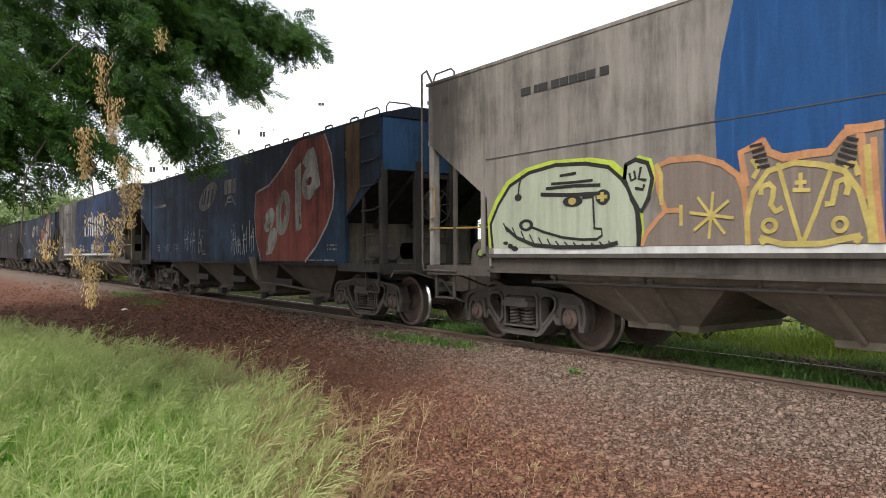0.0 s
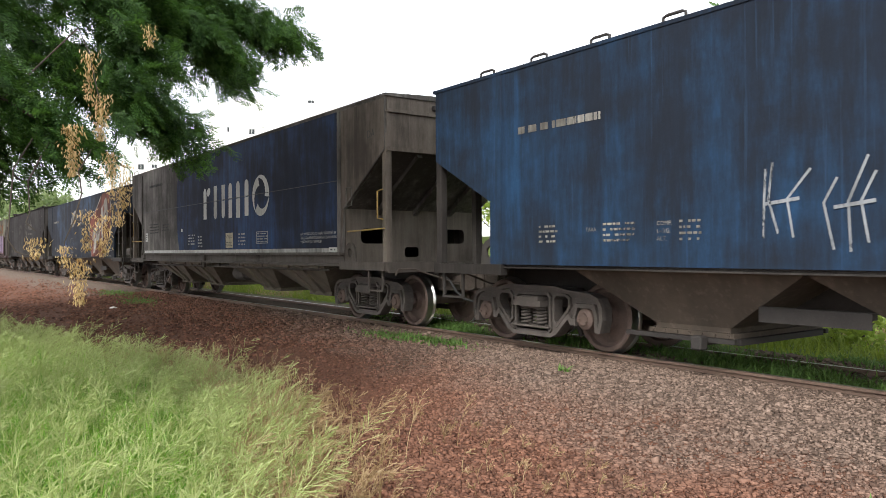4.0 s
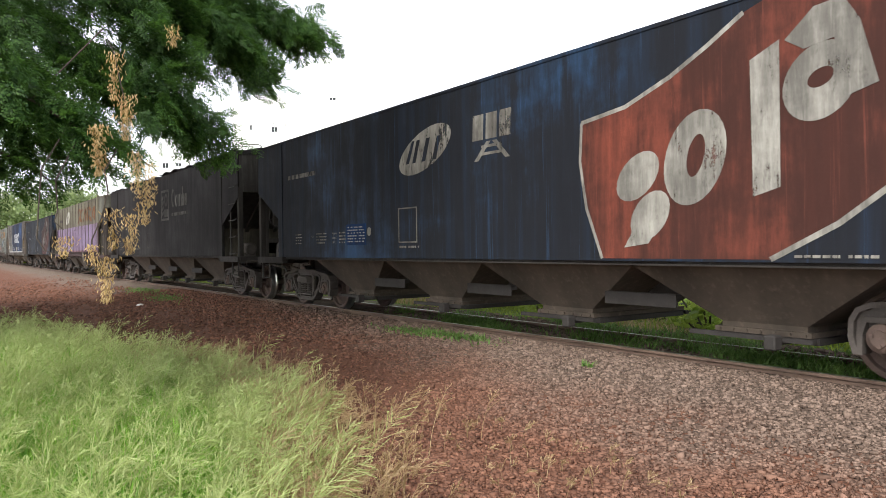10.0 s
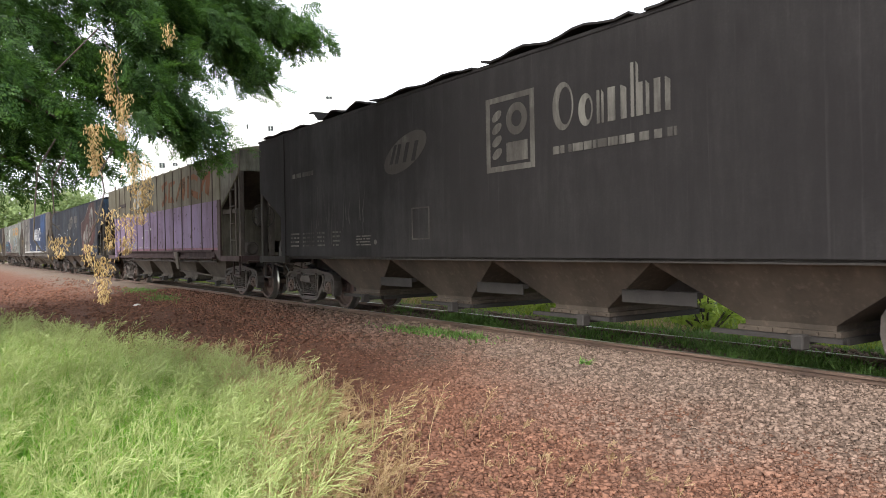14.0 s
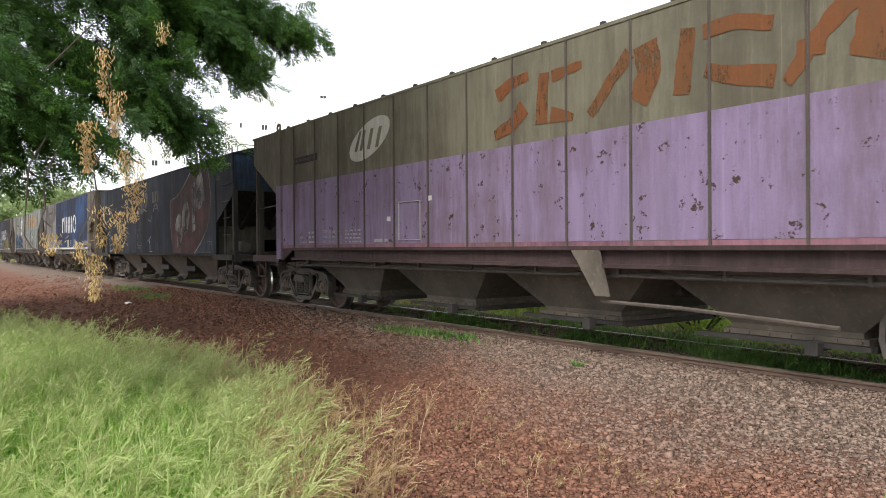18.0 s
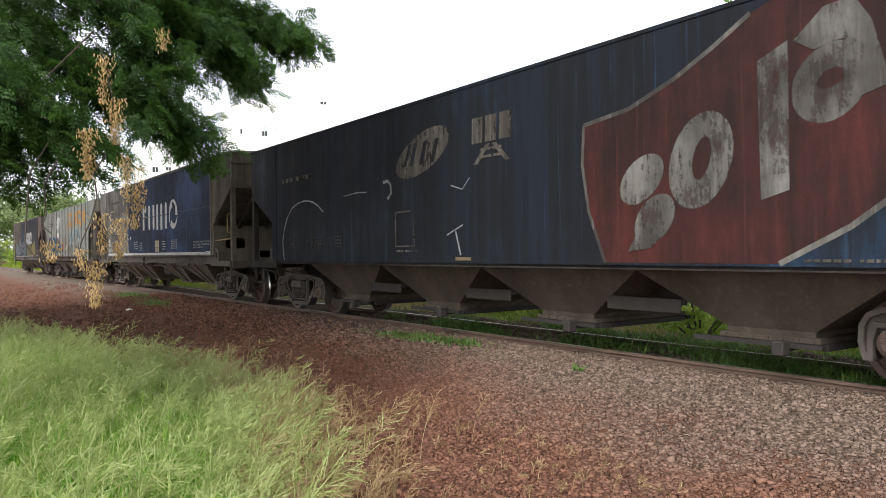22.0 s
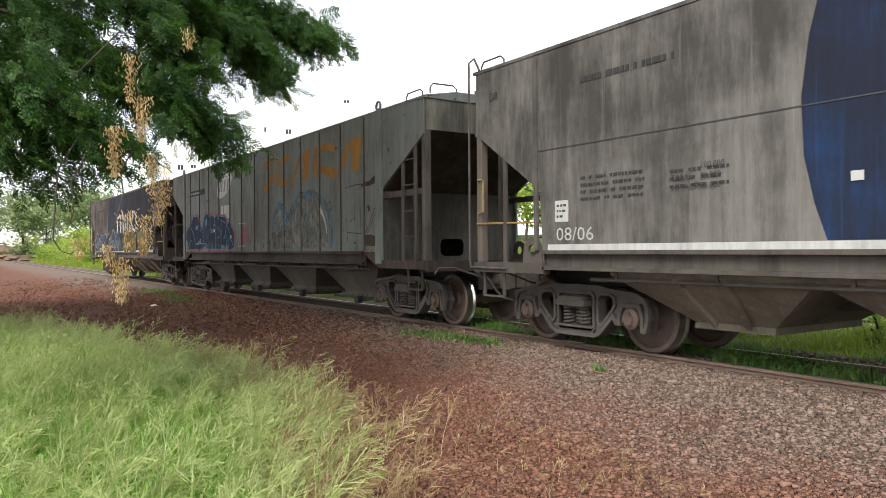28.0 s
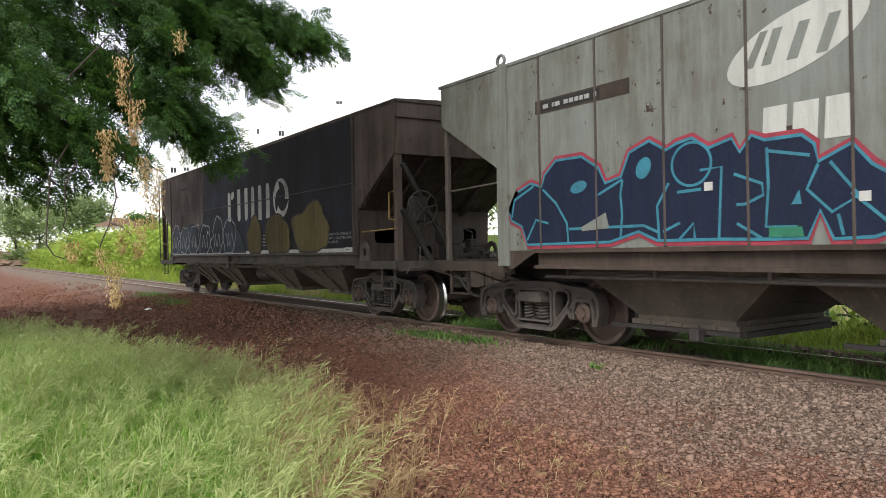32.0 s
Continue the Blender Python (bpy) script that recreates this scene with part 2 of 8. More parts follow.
def wheelset_mesh(bm):
    lathe(bm, [(-0.95, 0.075), (0.95, 0.075)], 14)
    for s in (-1, 1):
        prof = [(0.585, 0.10), (0.585, 0.13), (0.525, 0.16), (0.50, 0.30), (0.535, 0.345), (0.585, 0.352), (0.592, 0.36), (0.592, 0.398), (0.58, 0.412),
                (0.56, RADIUS - 0.003), (0.48, RADIUS + 0.002), (0.465, 0.437), (0.448, 0.446), (0.435, 0.44), (0.43, 0.41), (0.43, 0.36), (0.47, 0.335), (0.455, 0.17), (0.42, 0.14), (0.42, 0.09)]
        lathe(bm, [(s * c, r) for c, r in (prof if s > 0 else prof[::-1])], 40)
        lathe(bm, [(s * 0.76, 0.105), (s * 0.80, 0.125), (s * 0.93, 0.125), (s * 0.945, 0.11), (s * 0.955, 0.075), (s * 0.97, 0.07)][::s], 16)
        for k in range(3):
            a = 2 * math.pi * k / 3
            x, z = 0.062 * math.cos(a), 0.062 * math.sin(a)
            box(bm, x - 0.016, x + 0.016, min(s * 0.95, s * 0.985), max(s * 0.95, s * 0.985), z - 0.016, z + 0.016)
    for f in bm.faces:
        c = f.calc_center_median()
        r = math.hypot(c.x, c.z)
        f.material_index = 1 if 0.41 < r < 0.45 and 0.44 < abs(c.y) < 0.585 else 0


def rim(bm, pts, y0, y1, inward):
    """A flange along a closed outline in x and z, from y0 to y1, drawn inward by that much."""
    n = len(pts)
    p = [Vector(q) for q in pts]
    area = sum(p[i].x * p[(i + 1) % n].y - p[(i + 1) % n].x * p[i].y for i in range(n))
    k = inward if area > 0 else -inward
    inner = []
    for i in range(n):
        a, b = (p[i] - p[i - 1]).normalized(), (p[(i + 1) % n] - p[i]).normalized()
        d = Vector((-a.y - b.y, a.x + b.x))
        d = d / max(0.6, d.length ** 2 / 2)
        inner.append(p[i] + d * k)
    rings = [[bm.verts.new((q.x, y, q.y)) for q in loop_] for loop_, y in ((p, y0), (inner, y0), (inner, y1), (p, y1))]
    for a, b in zip(rings, rings[1:] + rings[:1]):
        for i in range(n):
            bm.faces.new((a[i], a[(i + 1) % n], b[(i + 1) % n], b[i]))


def side_frame_mesh(bm):
    """A cast frame: a web with three windows, flanged along every edge, and jaws over the bearings."""
    half = [(0.0, 0.79), (0.42, 0.79), (0.60, 0.755), (0.80, 0.735), (1.00, 0.72), (1.12, 0.67), (1.18, 0.57), (1.19, 0.42), (1.15, 0.27), (1.07, 0.27), (1.065, 0.44), (1.03, 0.55),
            (0.80, 0.55), (0.765, 0.44), (0.76, 0.33), (0.68, 0.33), (0.64, 0.40), (0.44, 0.20), (0.34, 0.155), (0.0, 0.155)]
    outer = half[:-1] + [(-x, z) for x, z in half[::-1]][:-1]
    spring = [(-0.28, 0.23), (0.28, 0.23), (0.30, 0.26), (0.30, 0.64), (0.27, 0.67), (-0.27, 0.67), (-0.30, 0.64), (-0.30, 0.26)]
    side = [(0.40, 0.36), (0.43, 0.33), (0.60, 0.50), (0.64, 0.57), (0.63, 0.64), (0.58, 0.67), (0.44, 0.67), (0.40, 0.63)]
    loops = [outer, spring, side, [(-x, z) for x, z in side]]
    edges = []
    for pts in loops:
        v = [bm.verts.new((x, -0.035, z)) for x, z in pts]
        edges += [bm.edges.new((v[i], v[(i + 1) % len(v)])) for i in range(len(v))]
    bmesh.ops.triangle_fill(bm, use_beauty=True, use_dissolve=False, edges=edges)
    thicken(bm, (0, 0.07, 0))
    rim(bm, outer, -0.085, 0.085, 0.048)
    for pts in loops[1:]:
        rim(bm, pts, -0.07, 0.07, -0.035)
    for s in (-1, 1):
        box(bm, s * 0.915 - 0.13, s * 0.915 + 0.13, -0.03, 0.11, 0.50, 0.56, 0.01)
        box(bm, s * 0.72 - 0.03, s * 0.72 + 0.03, -0.10, 0.10, 0.33, 0.42, 0.01)
    box(bm, -0.33, 0.33, -0.12, 0.12, 0.262, 0.287, 0.005)
    bmesh.ops.recalc_face_normals(bm, faces=bm.faces[:])


def bolster_mesh(bm):
    box(bm, -0.19, 0.19, -0.98, 0.98, 0.505, 0.66, 0.02)
    box(bm, -0.22, 0.22, -0.6, 0.6, 0.60, 0.74, 0.03)
    for s in (-1, 1):
        box(bm, -0.25, 0.25, s * 0.93 - 0.09, s * 0.93 + 0.09, 0.53, 0.60)
        box(bm, -0.21, 0.21, s * 0.97 - 0.05, s * 0.97 + 0.05, 0.60, 0.645)
        box(bm, s * 0.28 - 0.02, s * 0.28 + 0.02, -0.5, 0.5, 0.30, 0.38)
        beam(bm, (s * 0.40, -0.72, 0.42), (s * 0.40, 0.72, 0.42), 0.07, 0.09)


def spring_mesh(bm):
    pts = []
    for i in range(61):
        a = i / 60 * 2 * math.pi * 5
        pts.append((0.062 * math.cos(a), 0.062 * math.sin(a), 0.215 * i / 60))
    tube(bm, pts, 0.0155, 6)


def shoe_mesh(bm):
    pts = [(0.44 * math.cos(a), 0.44 * math.sin(a)) for a in np.linspace(-0.5, 0.55, 6)]
    pts += [(0.50 * math.cos(a), 0.50 * math.sin(a)) for a in np.linspace(0.55, -0.5, 6)]
    prism(bm, pts, -0.05, 0.05)


def bogie(wagon, x, dirt):
    b = part("bogie", shared("bolster", bolster_mesh, dirt), dirt, wagon, "dust-caked cast steel bogie", pose(x, 0, 0))
    for s in (-1, 1):
        part("side_frame", shared("side_frame", side_frame_mesh, dirt), dirt, b, "", pose(0, s * 0.80 + s * 0.05, 0))
        for k in (-1, 0, 1):
            part("coil_spring", shared("spring", spring_mesh, STEEL_DIRT), STEEL_DIRT, b, "", pose(k * 0.145, s * 0.85 + (0.03 * s if k else -0.04 * s), 0.287))
        for e in (-1, 1):
            part("brake_shoe", shared("shoe", shoe_mesh, STEEL_DARK), STEEL_DARK, b, "", pose(e * AXLE, s * 0.53, RADIUS, 0, 180 if e > 0 else 0, 0))
    for e in (-1, 1):
        me = shared("wheelset", wheelset_mesh, WHEEL_STEEL)
        if len(me.materials) == 1:
            me.materials.append(TREAD)
            me.shade_smooth()
            me.set_sharp_from_angle(angle=radians(35))
        w = part("wheelset", me, None, b, "rusty steel wheels with bright treads on an axle", pose(e * AXLE, 0, RADIUS))
        WHEELSETS.append(w)
    return b


# What sets the three builds of wagon apart: eave and ridge heights, and the sloping end sheet from (x, z) to (x, z).
KINDS = {
    "smooth": dict(eave=3.42, ridge=3.60, ridge_y=0.85, slope=((6.33, 1.76), (7.62, 2.46)), skirt=2.56, sill=(1.03, 1.06)),
    "tall": dict(eave=3.53, ridge=3.68, ridge_y=0.85, slope=((6.33, 1.76), (7.62, 2.46)), skirt=2.60, sill=(1.03, 1.06)),
    "plated": dict(eave=3.63, ridge=3.69, ridge_y=0.60, slope=((6.34, 1.94), (7.62, 2.79)), skirt=2.80, sill=(1.02, 1.20)),
    "ribbed": dict(eave=3.56, ridge=3.68, ridge_y=0.85, slope=((6.28, 2.22), (7.62, 3.00)), skirt=3.06, sill=(1.02, 1.20)),
}
HOPPERS = {"smooth": (-3.98, -1.24, 1.48, 4.2), "ribbed": (-3.95, -1.2, 1.55, 4.26), "plated": (-4.1, -1.75, 1.85, 4.2)}


def side_outline(k):
    (xa, za), (xb, zb) = k["slope"]
    z0, e = k["sill"][1], k["eave"]
    right = [(6.30, z0), (xa, za), (END - 0.02, zb), (END - 0.02, e)]
    return right + [(-x, z) for x, z in right[::-1]]


def thicken(bm, by):
    """Draws a flat sheet out into a plate."""
    bmesh.ops.recalc_face_normals(bm, faces=bm.faces[:])
    out = bmesh.ops.extrude_face_region(bm, geom=bm.faces[:], use_keep_orig=True)
    bmesh.ops.translate(bm, verts=[g for g in out["geom"] if isinstance(g, bmesh.types.BMVert)], vec=by)
    bmesh.ops.recalc_face_normals(bm, faces=bm.faces[:])


def plate_with_holes(bm, y0, y1, z0, z1, x, thick, holes):
    """An upright cross plate with rounded openings (y0, y1, z0, z1) cut through it."""
    ys = sorted({y0, y1, *[h[0] for h in holes], *[h[1] for h in holes]})
    zs = sorted({z0, z1, *[h[2] for h in holes], *[h[3] for h in holes]})
    v = {(i, j): bm.verts.new((x, y, z)) for i, y in enumerate(ys) for j, z in enumerate(zs)}
    for i in range(len(ys) - 1):
        for j in range(len(zs) - 1):
            m, n = (ys[i] + ys[i + 1]) / 2, (zs[j] + zs[j + 1]) / 2
            if not any(h[0] < m < h[1] and h[2] < n < h[3] for h in holes):
                bm.faces.new((v[i, j], v[i + 1, j], v[i + 1, j + 1], v[i, j + 1]))
    for h in holes:
        # fill the corners of each opening, so that it is round-cornered
        r = 0.3 * min(h[1] - h[0], h[3] - h[2])
        for cy, cz, sy, sz in ((h[0], h[2], 1, 1), (h[1], h[2], -1, 1), (h[1], h[3], -1, -1), (h[0], h[3], 1, -1)):
            i, j = ys.index(cy), zs.index(cz)
            arc = [bm.verts.new((x, cy + sy * r * (1 - math.cos(t)), cz + sz * r * (1 - math.sin(t)))) for t in np.linspace(0, math.pi / 2, 4)]
            bm.faces.new([v[i, j], *arc] if sy * sz < 0 else [v[i, j], *arc[::-1]])
    thicken(bm, (thick, 0, 0))


def along(bm, profile, x0, x1):
    """A rolled section: profile in y and z, from x0 to x1."""
    a = [bm.verts.new((x0, y, z)) for y, z in profile]
    b = [bm.verts.new((x1, y, z)) for y, z in profile]
    bm.faces.new(a), bm.faces.new(b[::-1])
    n = len(profile)
    for i in range(n):
        bm.faces.new((a[(i + 1) % n], a[i], b[i], b[(i + 1) % n]))


def hopper_mesh(bm, top=1.49, low=0.60, side=0.86, wide=1.30, head=0.93):
    """A chute: wide under the sill, tapering on all sides to the outlet."""
    rows = [(1.08, top, wide + 0.03), (head, top, wide), (0.45, low, side), (0.38, low, side)]
    rings = [[bm.verts.new((sx * x, sy * y, z)) for sx, sy in ((-1, -1), (1, -1), (1, 1), (-1, 1))] for z, x, y in rows]
    for a, b in zip(rings, rings[1:]):
        for k in range(4):
            bm.faces.new((a[k], b[k], b[(k + 1) % 4], a[(k + 1) % 4]))
    bm.faces.new(rings[0])
    bm.faces.new(rings[-1][::-1])


def flange_mesh(bm, low=0.6, side=0.80):
    for y in (-side, side):
        box(bm, -low - 0.06, low + 0.06, y - 0.04, y + 0.04, 0.35, 0.40)
    for x in (-low - 0.03, low + 0.03):
        box(bm, x - 0.03, x + 0.03, -side + 0.04, side - 0.04, 0.35, 0.40)
    for x in np.linspace(-low, low, 7):
        box(bm, x - 0.012, x + 0.012, -side - 0.055, -side - 0.04, 0.36, 0.385)


def gate_mesh(bm, low=0.6):
    box(bm, -low - 0.12, low + 0.10, -0.78, 0.78, 0.285, 0.345)
    for y in (-0.86, 0.86):
        box(bm, -low - 0.34, low + 0.10, y - 0.03, y + 0.03, 0.30, 0.345)
    tube(bm, [(low * 0.45, -1.0, 0.29), (low * 0.45, 1.0, 0.29)], 0.026, 8)
    box(bm, low * 0.45 - 0.06, low * 0.45 + 0.06, -1.03, -0.90, 0.23, 0.37, 0.015)


def coupler_mesh(bm):
    box(bm, 6.9, 7.55, -0.16, 0.16, 0.62, 0.92)
    box(bm, 7.55, 7.95, -0.075, 0.075, 0.67, 0.83, 0.015)
    prism(bm, [(7.9, 0.62), (8.12, 0.60), (8.28, 0.64), (8.30, 0.88), (8.1, 0.90), (7.9, 0.86)], -0.17, 0.12)
    box(bm, 8.20, 8.38, 0.05, 0.16, 0.63, 0.87, 0.02)
    box(bm, 7.45, 7.56, -0.28, 0.28, 0.58, 0.96, 0.01)


def hose_mesh(bm):
    pts = [(7.7, -0.30, 0.80), (7.85, -0.32, 0.74), (8.0, -0.31, 0.58), (8.12, -0.26, 0.48), (8.25, -0.18, 0.44), (8.34, -0.12, 0.46)]
    tube(bm, pts, 0.02, 8)


def step_mesh(bm):
    for x in (-0.21, 0.21):
        box(bm, x - 0.022, x + 0.022, -0.012, 0.012, 0.62, 1.0)
    box(bm, -0.23, 0.23, -0.02, 0.02, 0.60, 0.625)


def grab_mesh(bm):
    tube(bm, [(-0.24, 0.05, 0), (-0.25, -0.06, 0.0), (0.20, -0.06, 0.01), (0.25, -0.055, 0.04), (0.25, 0.05, 0.05)], 0.012, 6)


def hand_brake_mesh(bm):
    n = 24
    tube(bm, [(0, 0.28 * math.cos(2 * math.pi * i / n), 0.28 * math.sin(2 * math.pi * i / n)) for i in range(n)], 0.013, 6, closed=True)
    for i in range(4):
        a = math.pi * i / 4 + 0.2
        tube(bm, [(0.02, -0.28 * math.cos(a), -0.28 * math.sin(a)), (0.02, 0.28 * math.cos(a), 0.28 * math.sin(a))], 0.009, 5)
    box(bm, -0.22, -0.04, -0.14, 0.14, -0.22, 0.20, 0.03)
    tube(bm, [(-0.08, 0, 0), (0.03, 0, 0)], 0.03, 8)


def chain_mesh(bm):
    for i in range(9):
        z = -0.22 - i * 0.085
        c = [(0.018 * math.cos(a), 0, z + 0.048 * math.sin(a)) if i % 2 else (0, 0.018 * math.cos(a), z + 0.048 * math.sin(a)) for a in np.linspace(0, 2 * math.pi, 9)[:-1]]
        tube(bm, [(x - 0.1, y, q) for x, y, q in c], 0.007, 5, closed=True)


def roof_rail_mesh(bm):
    tube(bm, [(-0.25, 0, -0.04), (-0.25, 0, 0.05), (-0.20, 0, 0.115), (0.17, 0, 0.12), (0.24, 0, 0.07), (0.25, 0, -0.04)], 0.012, 6)


def clip_mesh(bm):
    tube(bm, [(-0.13, 0, -0.03), (-0.13, 0, 0.06), (-0.09, 0, 0.075), (0.09, 0, 0.075), (0.13, 0, 0.06), (0.13, 0, -0.03)], 0.016, 6)


def lug_mesh(bm):
    """A rounded plate with an eye."""
    n = 14
    out = [bm.verts.new((0.17 * math.cos(a), -0.03, 0.15 + 0.17 * math.sin(a))) if math.sin(a) > -0.2 else bm.verts.new((0.19 * (1 if math.cos(a) > 0 else -1) * min(1, abs(math.cos(a)) * 1.6), -0.03, -0.03)) for a in [2 * math.pi * i / n for i in range(n)]]
    inn = [bm.verts.new((0.075 * math.cos(2 * math.pi * i / n), -0.03, 0.15 + 0.075 * math.sin(2 * math.pi * i / n))) for i in range(n)]
    for i in range(n):
        j = (i + 1) % n
        bm.faces.new((out[i], out[j], inn[j], inn[i]))
    thicken(bm, (0, 0.03, 0))


def cylinder_tank_mesh(bm):
    lathe(bm, [(-0.30, 0.02), (-0.30, 0.12), (-0.27, 0.15), (0.27, 0.15), (0.30, 0.12), (0.30, 0.02)], 18, "x")
    for x in (-0.15, 0.15):
        box(bm, x - 0.02, x + 0.02, -0.16, 0.16, -0.2, -0.1)


def brake_gear_mesh(bm):
    """A brake cylinder, its valve block, pipes and levers on the platform."""
    lathe(bm, [(-0.22, 0.03), (-0.22, 0.16), (-0.19, 0.19), (0.19, 0.19), (0.22, 0.16), (0.24, 0.05), (0.40, 0.03)], 18, "x")
    bmesh.ops.translate(bm, verts=bm.verts[:], vec=(0.05, 0.15, 0.46))
    box(bm, -0.30, 0.30, -0.02, 0.32, 0.0, 0.06, 0.008)
    box(bm, -0.24, -0.10, 0.05, 0.25, 0.06, 0.28, 0.01)
    box(bm, 0.10, 0.24, 0.05, 0.25, 0.06, 0.28, 0.01)
    box(bm, 0.12, 0.42, -0.62, -0.36, 0.02, 0.24, 0.02)
    box(bm, 0.18, 0.36, -0.58, -0.40, 0.24, 0.40, 0.02)
    tube(bm, [(0.27, -0.5, 0.40), (0.27, -0.5, 0.52), (0.2, -0.3, 0.58), (0.1, 0.1, 0.6)], 0.018, 6)
    tube(bm, [(0.14, -0.5, 0.12), (-0.15, -0.55, 0.10), (-0.45, -0.4, 0.16), (-0.6, -0.1, 0.12)], 0.018, 6)
    tube(bm, [(0.3, -0.62, 0.12), (0.32, -0.85, 0.06), (0.45, -0.95, 0.0)], 0.016, 6)
    beam(bm, (-0.55, -0.35, 0.12), (0.05, -0.2, 0.2), 0.03, 0.07)
    beam(bm, (-0.5, 0.3, 0.1), (-0.2, -0.45, 0.16), 0.03, 0.06)


def hopper_wagon(kind, label, paint, end_paint=None, frame_paint=None, rail_clips=False, bulk_paint=None, post_paint=None, slope_paint=None, brake=True, posts=(-0.62, 0.35, 0.75), knobs=False):
    k = KINDS[kind]
    kind = "smooth" if kind == "tall" else kind
    end_paint, frame_paint = end_paint or paint, frame_paint or STEEL_DARK
    bulk_paint = bulk_paint or end_paint
    post_paint, slope_paint = post_paint or end_paint, slope_paint or end_paint
    wagon = tagged(new("hopper_wagon"), label, "freight wagon", "wagons of the train")
    (xa, za), (xb, zb) = k["slope"]
    z0, z1, eave, ridge, ry, skirt = *k["sill"], k["eave"], k["ridge"], k["ridge_y"], k["skirt"]

    for s in (-1, 1):
        bm = bmesh.new()
        prism(bm, side_outline(k), s * HALF - 0.02 + 0.0, s * HALF + 0.02 - 0.0)
        part("side_panel", bm, paint, wagon)
        # longitudinal sill
        bm = bmesh.new()
        y = s * HALF
        if kind == "smooth":
            along(bm, [(y - s * 0.025, z1 + 0.05), (y - s * 0.025, z0), (y + s * 0.012, z0), (y + s * 0.012, z0 - 0.015), (y - s * 0.18, z0 - 0.015), (y - s * 0.18, z0), (y - s * 0.035, z0 + 0.01), (y - s * 0.035, z1 + 0.05)], -6.28, 6.28)
        else:
            along(bm, [(y - s * 0.05, z1 + 0.015), (y + s * 0.055, z1 + 0.015), (y + s * 0.055, z1 - 0.03), (y - s * 0.02, z1 - 0.035), (y - s * 0.02, z0 + 0.005), (y + s * 0.05, z0),
                       (y + s * 0.05, z0 - 0.04), (y - s * 0.05, z0 - 0.045)], -6.28 if kind == "plated" else -5.64, 6.28 if kind == "plated" else 5.64)
        part("side_sill", bm, frame_paint, wagon)
        if kind == "smooth":
            # a broad stake at each end of the side
            for e in (-1, 1):
                bm = bmesh.new()
                box(bm, e * 6.37 - 0.11, e * 6.37 + 0.11, y - 0.035, y + 0.035, 0.95, eave - 0.025, 0.006)
                part("side_stake", bm, paint, wagon)
            continue
        bm = bmesh.new()
        tube(bm, [(-5.6, s * 1.30, 0.88), (5.6, s * 1.30, 0.90)], 0.022, 7)
        for x in np.arange(-5.2, 5.3, 1.3):
            box(bm, x - 0.02, x + 0.02, s * 1.30 - 0.02, s * 1.30 + 0.02, 0.88, 1.02)
        part("brake_rod", bm, STEEL_DIRT, wagon)

    # roof, a shallow trough upside down
    bm = bmesh.new()
    prof = [(-HALF - 0.03, eave - 0.02), (-HALF - 0.03, eave + 0.02), (-ry, ridge), (ry, ridge), (HALF + 0.03, eave + 0.02), (HALF + 0.03, eave - 0.02)]
    a = [bm.verts.new((-END - 0.03, y, z)) for y, z in prof]
    b = [bm.verts.new((END + 0.03, y, z)) for y, z in prof]
    bm.faces.new(a[::-1]), bm.faces.new(b)
    for i in range(len(prof)):
        j = (i + 1) % len(prof)
        bm.faces.new((a[i], a[j], b[j], b[i]))
    part("roof", bm, paint, wagon)
    bm = bmesh.new()
    box(bm, -END + 0.4, END - 0.4, -0.45, 0.45, ridge, ridge + 0.07, 0.015)
    part("hatch_cover", bm, end_paint, wagon)

    for e in (-1, 1):
        # upper end sheet, slope sheet, bulkhead and platform
        bm = bmesh.new()
        pts = [(-HALF + 0.02, skirt), (-HALF + 0.02, eave - 0.02), (-ry, ridge - 0.02), (ry, ridge - 0.02), (HALF - 0.02, eave - 0.02), (HALF - 0.02, skirt)]
        x0, x1 = sorted((e * END, e * (END - 0.03)))
        va = [bm.verts.new((x0, y, z)) for y, z in pts]
        vb = [bm.verts.new((x1, y, z)) for y, z in pts]
        bm.faces.new(va), bm.faces.new(vb[::-1])
        for i in range(6):
            j = (i + 1) % 6
            bm.faces.new((va[j], va[i], vb[i], vb[j]))
        if kind == "plated":
            box(bm, e * END - 0.03, e * END + 0.03, -HALF, HALF, skirt - 0.03, skirt + 0.03)
            box(bm, e * END - 0.045, e * END + 0.045, -HALF, HALF, eave - 0.27, eave - 0.22)
        part("end_panel", bm, end_paint, wagon)
        bm = bmesh.new()
        beam(bm, (e * (END - 0.03), 0, skirt), (e * (xa - 0.05), 0, za - 0.03), 2 * HALF - 0.06, 0.03)
        sheet = part("slope_sheet", bm, slope_paint, wagon)
        for y in (-0.75, 0.0, 0.75) if kind != "ribbed" else ():
            bm = bmesh.new()
            beam(bm, (e * (END - 0.05), y, skirt - 0.06), (e * xa, y, za - 0.06), 0.09, 0.08)
            part("stiffener", bm, slope_paint, sheet)
        bm = bmesh.new()
        holes = [(-1.1, -0.6, 1.36, 1.62), (0.6, 1.1, 1.36, 1.62), (-0.22, 0.08, 1.12, 1.30)] if kind == "plated" else [(-0.25, 0.25, 1.12, 1.42)]
        plate_with_holes(bm, -HALF + 0.02, HALF - 0.02, 1.0, za, e * xa, 0.025, holes)
        part("bulkhead", bm, bulk_paint, wagon)
        bm = bmesh.new()
        box(bm, min(e * 6.2, e * END), max(e * 6.2, e * END), -HALF + 0.06, HALF - 0.06, 0.99, 1.02)
        for s in (-1, 1):
            box(bm, min(e * 6.25, e * END), max(e * 6.25, e * END), s * HALF - 0.05, s * HALF + 0.05, 0.93, 1.06)
        box(bm, e * END - 0.05, e * END + 0.05, -HALF, HALF, 0.90, 1.06)
